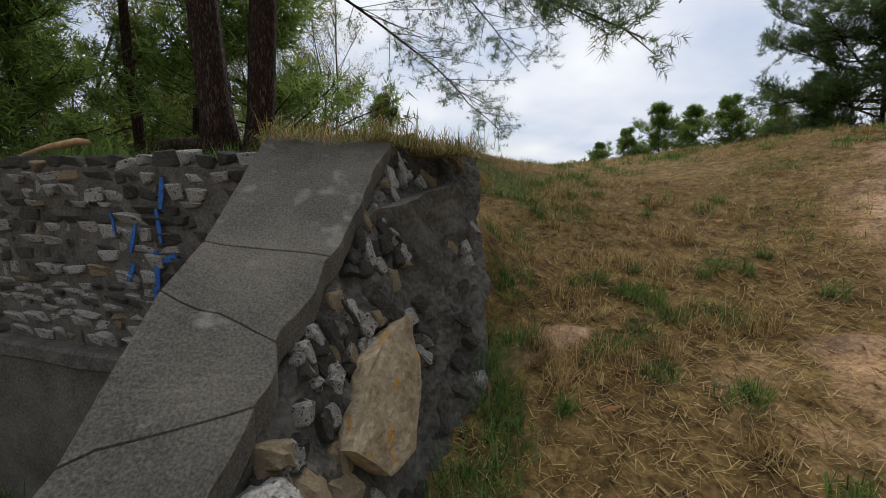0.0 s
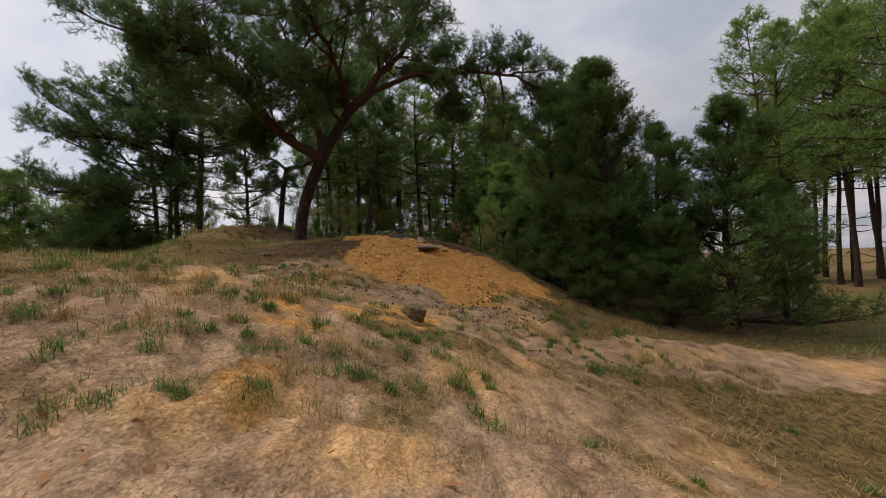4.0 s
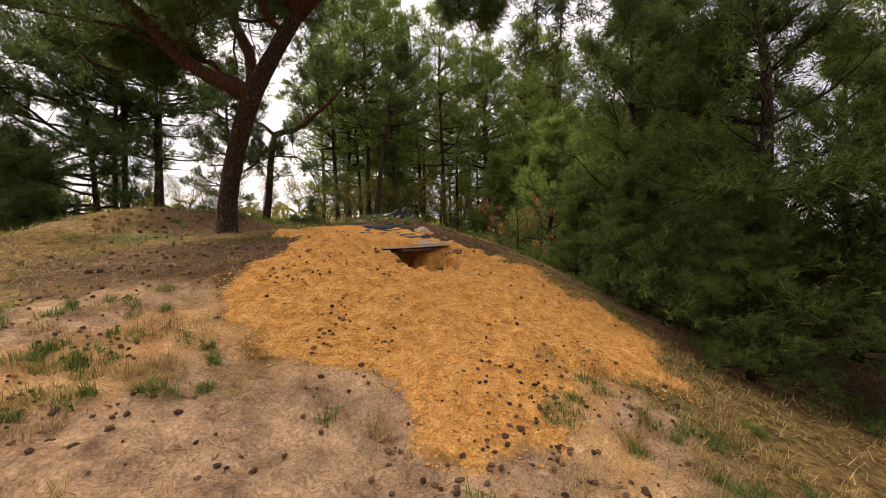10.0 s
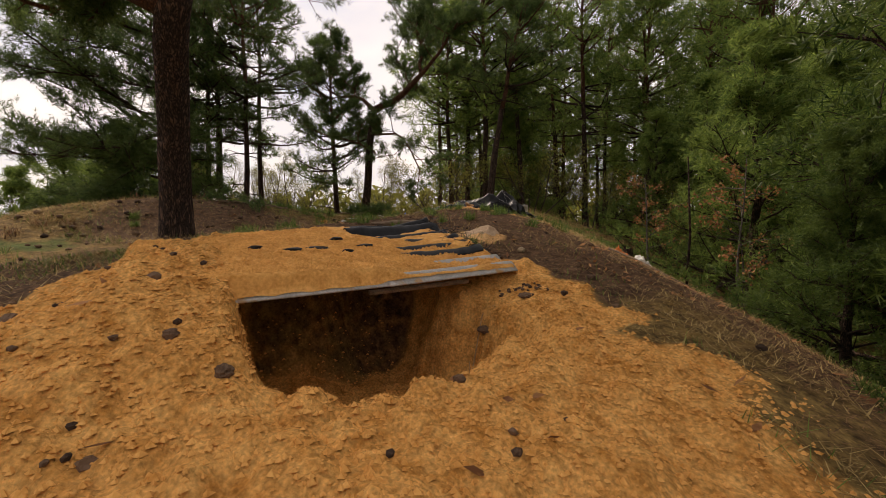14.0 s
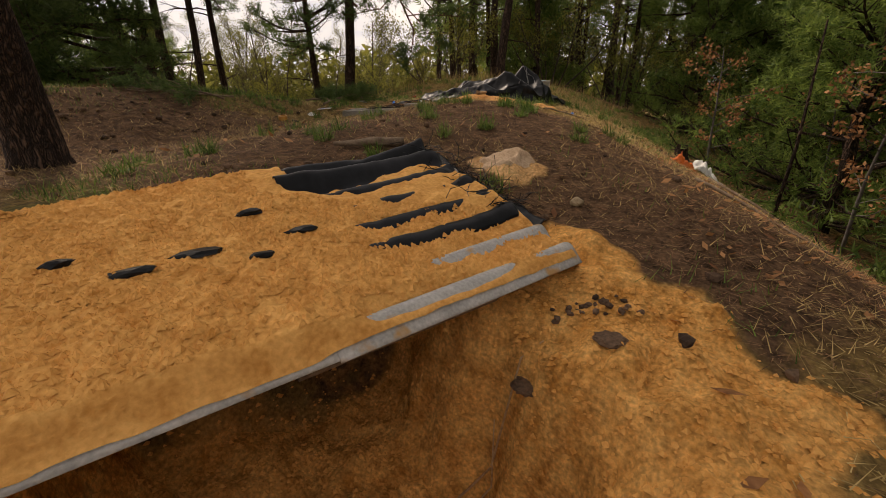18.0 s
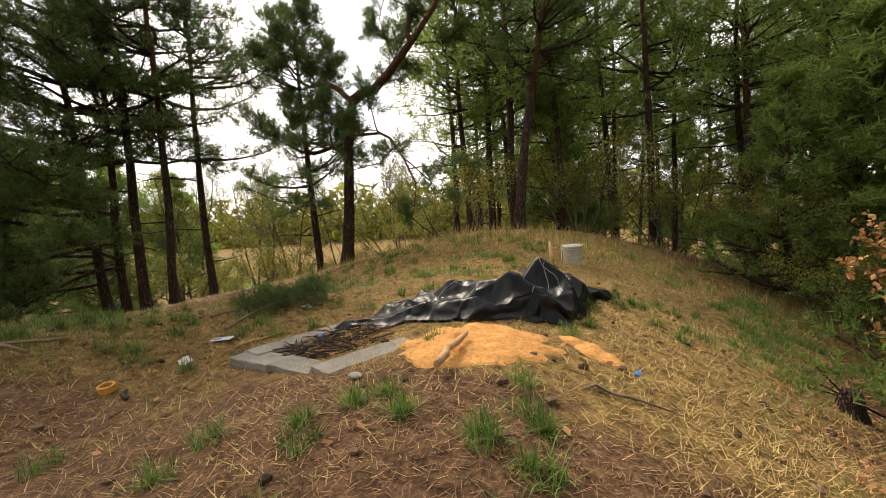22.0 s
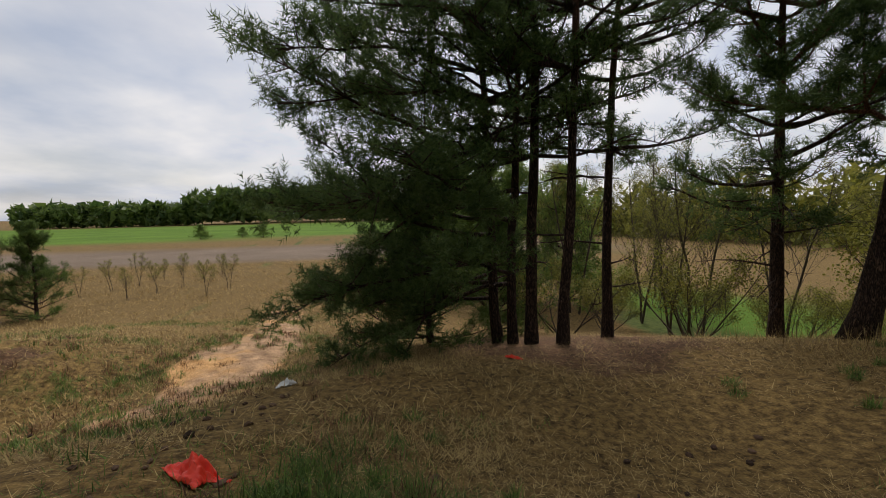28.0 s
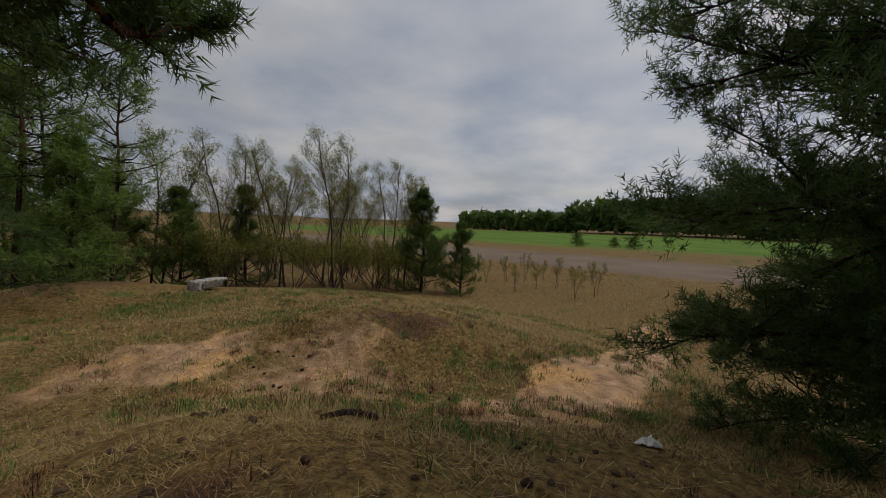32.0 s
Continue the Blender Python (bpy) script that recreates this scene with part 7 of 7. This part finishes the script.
turf("dry_grass", "dry grass among the close pines", 26000, (-14, -6.5, 18.5, 28), lambda x, y: np.clip(dry_weight(x, y) * 1.4, 0, 1), 44, 0.12, 0.003, 5, 50, STRAW, 0.15)
turf("dry_grass", "straw-coloured meadow below the hill", 45000, (-45, -19, -6, 24), dry_weight, 45, 0.2, 0.006, 15, 65, STRAW, 0.15)
turf("dry_grass", "dry grass on the lower slope", 30000, (2.5, 13, 2, 14), dry_weight, 5, 0.12, 0.003, 5, 55, STRAW, 0.15)
turf("pine_litter", "brown fallen pine needles and twigs", 80000, (-6.5, 4.5, 13.5, 24), litter_weight, 6, 0.075, 0.0014, -4, 12, LITTER, 0.0)
turf("pine_litter", "brown needles under the pines on the slope", 14000, (-13, -6, 17, 24), litter_weight, 7, 0.10, 0.003, -4, 12, LITTER, 0.0)
turf("pine_litter", "brown needles and stalks strewn on the sand", 26000, (-3.5, 3.0, 2.0, 12.0), sand_litter, 8, 0.06, 0.0015, -4, 20, LITTER, 0.0)


def green_weight(x, y):
    o, p, l, g = zones(x, y)
    return np.clip(g * 1.6, 0, 1) * ~in_yard(x, y)


turf("green_grass", "short green grass among the dry stalks", 40000, (-7.0, 3.4, -0.5, 13.5), green_weight, 9, 0.08, 0.0018, 25, 80, GREEN, 0.1)
turf("green_grass", "short green grass on the crown of the hill", 45000, (-7.0, 3.4, 14.0, 27), green_weight, 10, 0.08, 0.0018, 25, 80, GREEN, 0.1)
turf("green_grass", "short green grass on the slope", 30000, (-20, -6, 3, 19), green_weight, 18, 0.10, 0.004, 25, 80, GREEN, 0.1)


def green_tufts(name, label, tufts, per, box, weight, seed, length, width, spread_r, mat=GREEN):
    x, y, z, rng = strew(tufts, box, weight, seed)
    r = np.sqrt(rng.uniform(0, 1, (len(x), per))) * spread_r * rng.uniform(0.5, 1.4, (len(x), 1))
    a = rng.uniform(0, 6.283, (len(x), per))
    px, py = (x[:, None] + r * np.cos(a)).ravel(), (y[:, None] + r * np.sin(a)).ravel()
    v, f = blades(px, py, ground(px, py), rng, length, width, 14, 80, 0.3)
    tagged(new(name, raw(name, v, f, mat)), label, "grass", kind="stuff")


def tuft_weight(x, y):
    o, p, l, g = zones(x, y)
    return (1 - o) * np.clip(0.25 + 0.8 * g + 0.25 * p + 0.8 * fbm(x, y, 0.5, 111, 2), 0.03, 1) * ~in_yard(x, y)


green_tufts("green_tufts", "small green grass tufts in sand and dry grass", 420, 90, (-4.5, 4.0, 0.8, 12.0), tuft_weight, 11, 0.09, 0.0022, 0.075)
for k, (x, y, r) in enumerate(((-1.39, 6.29, 0.13), (-1.19, 6.03, 0.13), (-1.3, 5.7, 0.16), (-0.25, 6.15, 0.12), (0.0, 6.3, 0.13), (1.56, 10.33, 0.16), (1.75, 10.55, 0.12), (-1.14, 6.82, 0.25), (-0.9, 6.95, 0.22), (-0.4, 7.12, 0.2), (-0.1, 7.05, 0.14), (2.36, 7.5, 0.3), (2.7, 7.6, 0.3), (2.1, 7.3, 0.25), (-2.5, 11.2, 0.1))):
    green_tufts("grass_tussock", "dense green grass tussock rooted in bare sand", 1, int(1100 * r), (x - 0.01, x + 0.01, y - 0.01, y + 0.01), lambda a, b: 1 + 0 * a, 300 + k, 0.075, 0.0022, r * 0.55)
green_tufts("dry_tufts", "low dry grass tussocks in the sand", 420, 110, (-4.5, 5.0, 0.8, 13.0), tuft_weight, 41, 0.11, 0.0018, 0.12, STRAW)
green_tufts("green_tufts", "green grass tufts on the crown of the hill", 300, 80, (-7.0, 3.2, 14.5, 25), tuft_weight, 12, 0.13, 0.0028, 0.085)
green_tufts("green_tufts", "green grass tufts on the slope", 560, 40, (-18, -4.5, 3, 18), tuft_weight, 13, 0.12, 0.004, 0.12)
green_tufts("dry_tufts", "dry brown tussocks on the sandy slope", 420, 40, (-16, -4.5, 6, 18), tuft_weight, 42, 0.13, 0.0032, 0.14, LITTER)
green_tufts("green_tufts", "lush green grass at the foot of the wing wall", 30, 80, (-2.3, -0.7, 0.3, 1.2), lambda x, y: np.clip(1 - np.abs(y - 0.55 - 0.45 * (-1.3 - x)) / 0.25, 0, 1) * ~in_yard(x, y), 14, 0.12, 0.002, 0.1)
green_tufts("green_tufts", "green grass in the sunken yard", 50, 80, (-4.2, -2.2, -3.6, -1.2), lambda x, y: 0.8 + 0 * x, 15, 0.25, 0.003, 0.1)


def top_grass():
    rng = np.random.RandomState(17)
    for n, mat, nm, lb in ((2600, STRAW, "dry_tufts", "tangled dry grass on top of the wing wall"), (1300, GREEN, "green_tufts", "green grass blades on top of the wing wall")):
        x, y = rng.normal(-2.22, 0.14, n), rng.uniform(-0.25, 0.8, n)
        v, f = blades(x, y, 1.71 + 0.05 * fbm(x, y, 3.0, 301, 2), rng, 0.16, 0.0018, 0, 80, 0.9)
        tagged(new(nm, raw(nm, v, f, mat)), lb, "grass", kind="stuff")
    n = 5000
    s = rng.uniform(0, 5, n)
    d = rng.uniform(-0.9, -0.08, n)
    x, y = WALL_A.x + s * WU.x + d * WN.x, WALL_A.y + s * WU.y + d * WN.y
    v, f = blades(x, y, np.maximum(ground(x, y), 1.62), rng, 0.15, 0.0025, 10, 80, 0.35)
    tagged(new("wall_grass", raw("wall_grass", v, f, GREEN)), "grass growing along the top of the stone wall", "grass", kind="stuff")


top_grass()


def leaves(n, box, weight, seed, name, label, size=0.04):
    x, y, z, rng = strew(n, box, weight, seed)
    n = len(x)
    a, t = rng.uniform(0, 6.283, n), rng.normal(0, 0.35, (n, 2))
    d = np.stack([np.cos(a), np.sin(a), t[:, 0]], 1) * (size * rng.uniform(0.6, 1.4, n))[:, None]
    w = np.stack([-np.sin(a), np.cos(a), t[:, 1]], 1) * (size * 0.45)
    p = np.stack([x, y, z + 0.02], 1)
    v = np.stack([p - d, p - w, p + d, p + w], 1).reshape(-1, 3)
    tagged(new(name, raw(name, v, [np.arange(len(v)).reshape(-1, 4)], LEAF)), label, "leaves", kind="stuff")


leaves(500, (-4, 3, 1, 24), lambda x, y: 0.5 * ~in_yard(x, y), 21, "dead_leaves", "scattered dry brown leaves")
leaves(2600, (1.2, 4.5, 15, 26), lambda x, y: 0.8 + 0 * x, 22, "dead_leaves", "dry brown leaves drifted down the wooded slope", 0.028)


def cones(n, box, weight, seed, name, label, size):
    x, y, z, rng = strew(n, box, weight, seed)
    ico = bmesh.new()
    bmesh.ops.create_icosphere(ico, subdivisions=1, radius=1.0)
    iv = np.array([v.co[:] for v in ico.verts])
    jf = np.array([[v.index for v in f.verts] for f in ico.faces])
    ico.free()
    s = Soup()
    for k in range(len(x)):
        a = rng.uniform(0, 6.28)
        sc = size * rng.uniform(0.6, 1.5)
        v = iv * (1 + rng.uniform(-0.25, 0.25, (len(iv), 1))) * [sc * 1.35, sc, sc * 0.85]
        v = np.stack([v[:, 0] * math.cos(a) - v[:, 1] * math.sin(a), v[:, 0] * math.sin(a) + v[:, 1] * math.cos(a), v[:, 2]], 1) + [x[k], y[k], z[k] + sc * 0.5]
        s.add(v, [jf])
    tagged(new(name, s.mesh(name, CLOD)), label, "cones", kind="stuff")


cones(1100, (-3.6, 3.4, 7.2, 13.2), lambda x, y: np.clip((0.10 + 0.9 * blob(x, y, 0.4, 9.9, 2.6, 1.0, 0.2, 0.6) + 0.5 * blob(x, y, -2.0, 11.2, 2.0, 1.6, 0, 0.5)) * np.clip(0.5 + 1.3 * fbm(x, y, 1.6, 171, 3), 0.05, 1), 0, 1) * ~in_yard(x, y), 31, "pine_cones", "dark pine cones and clods scattered on the sand", 0.014)
cones(220, (-6, 2.5, 14, 22), lambda x, y: 0.5 * ~in_yard(x, y), 32, "pine_cones", "pine cones lying in needles and grass", 0.02)
cones(200, (-9.5, -3.0, 11, 17), lambda x, y: 0.5 + 0 * x, 33, "pine_cones", "pine cones scattered on the sandy slope", 0.024)


def crumbs(n, box, weight, seed, size, label, height=None):
    x, y, z, rng = strew(n, box, weight, seed)
    if height:
        z = height(x, y)
    n = len(x)
    t = np.array([(1, 0, 0), (0, 1, 0), (-1, 0, 0), (0, -1, 0), (0, 0, 0.75)])
    sc = size * rng.uniform(0.3, 1.6, (n, 1, 1)) ** 2.5
    a = rng.uniform(0, 6.28, n)
    rot = np.stack([np.stack([np.cos(a), -np.sin(a), 0 * a], 1), np.stack([np.sin(a), np.cos(a), 0 * a], 1), np.stack([0 * a, 0 * a, 1 + 0 * a], 1)], 1)
    v = np.einsum("nij,kj->nki", rot, t) * sc * rng.uniform(0.7, 1.3, (n, 5, 1)) + np.stack([x, y, z - size * 0.1], 1)[:, None]
    k = np.arange(n)[:, None, None] * 5
    f = (k + np.array([[0, 1, 4], [1, 2, 4], [2, 3, 4], [3, 0, 4]])[None]).reshape(-1, 3)
    tagged(new("sand_crumbs", raw("sand_crumbs", v.reshape(-1, 3), [f], ORANGE_SAND)), label, "sand", kind="stuff")


crumbs(46000, (-2.2, 3.4, 9.0, 14.8), lambda x, y: zones(x, y)[0], 41, 0.0062, "crumbs of loose orange sand on the dug slope")


def on_cover(x, y):
    u, v = pit_uv(x, y)
    return 0.9 * ((u > -0.4) & (u < 2.2) & (v > -1.4) & (v < -0.06) & ((v > -0.95 + 0.56 * (u - 1.3)) | (u < 1.1)))


crumbs(22000, (-1.8, 1.0, 12.4, 15.6), on_cover, 42, 0.006, "crumbs of loose orange sand on the roofing sheets", lambda x, y: cover(*pit_uv(x, y)))
cones(420, (0.2, 1.3, 13.5, 15.0), lambda x, y: np.clip(blob(x, y, 0.54, 14.11, 0.09, 0.06, 0.4, 0.5) + blob(x, y, 0.78, 13.92, 0.06, 0.1, 0.2, 0.5) + blob(x, y, 0.86, 14.62, 0.16, 0.05, 0.3, 0.5), 0, 1), 34, "soil_crumbs", "dark crumbling soil in the cut flank of the hole", 0.012)
cones(200, (-1.6, 0.4, 11.2, 13.2), lambda x, y: np.clip(blob(x, y, -1.15, 11.75, 0.14, 0.08, 0.4, 0.5) + blob(x, y, -0.75, 12.5, 0.1, 0.06, 0.2, 0.5) + 0.01, 0, 1), 35, "soil_crumbs", "dark crumbling soil on the spoil heap", 0.013)
green_tufts("green_tufts", "green grass tufts in brown pine litter", 8, 130, (-1.2, 0.3, 16.2, 18.5), lambda x, y: 0.9 + 0 * x, 19, 0.14, 0.0026, 0.08)
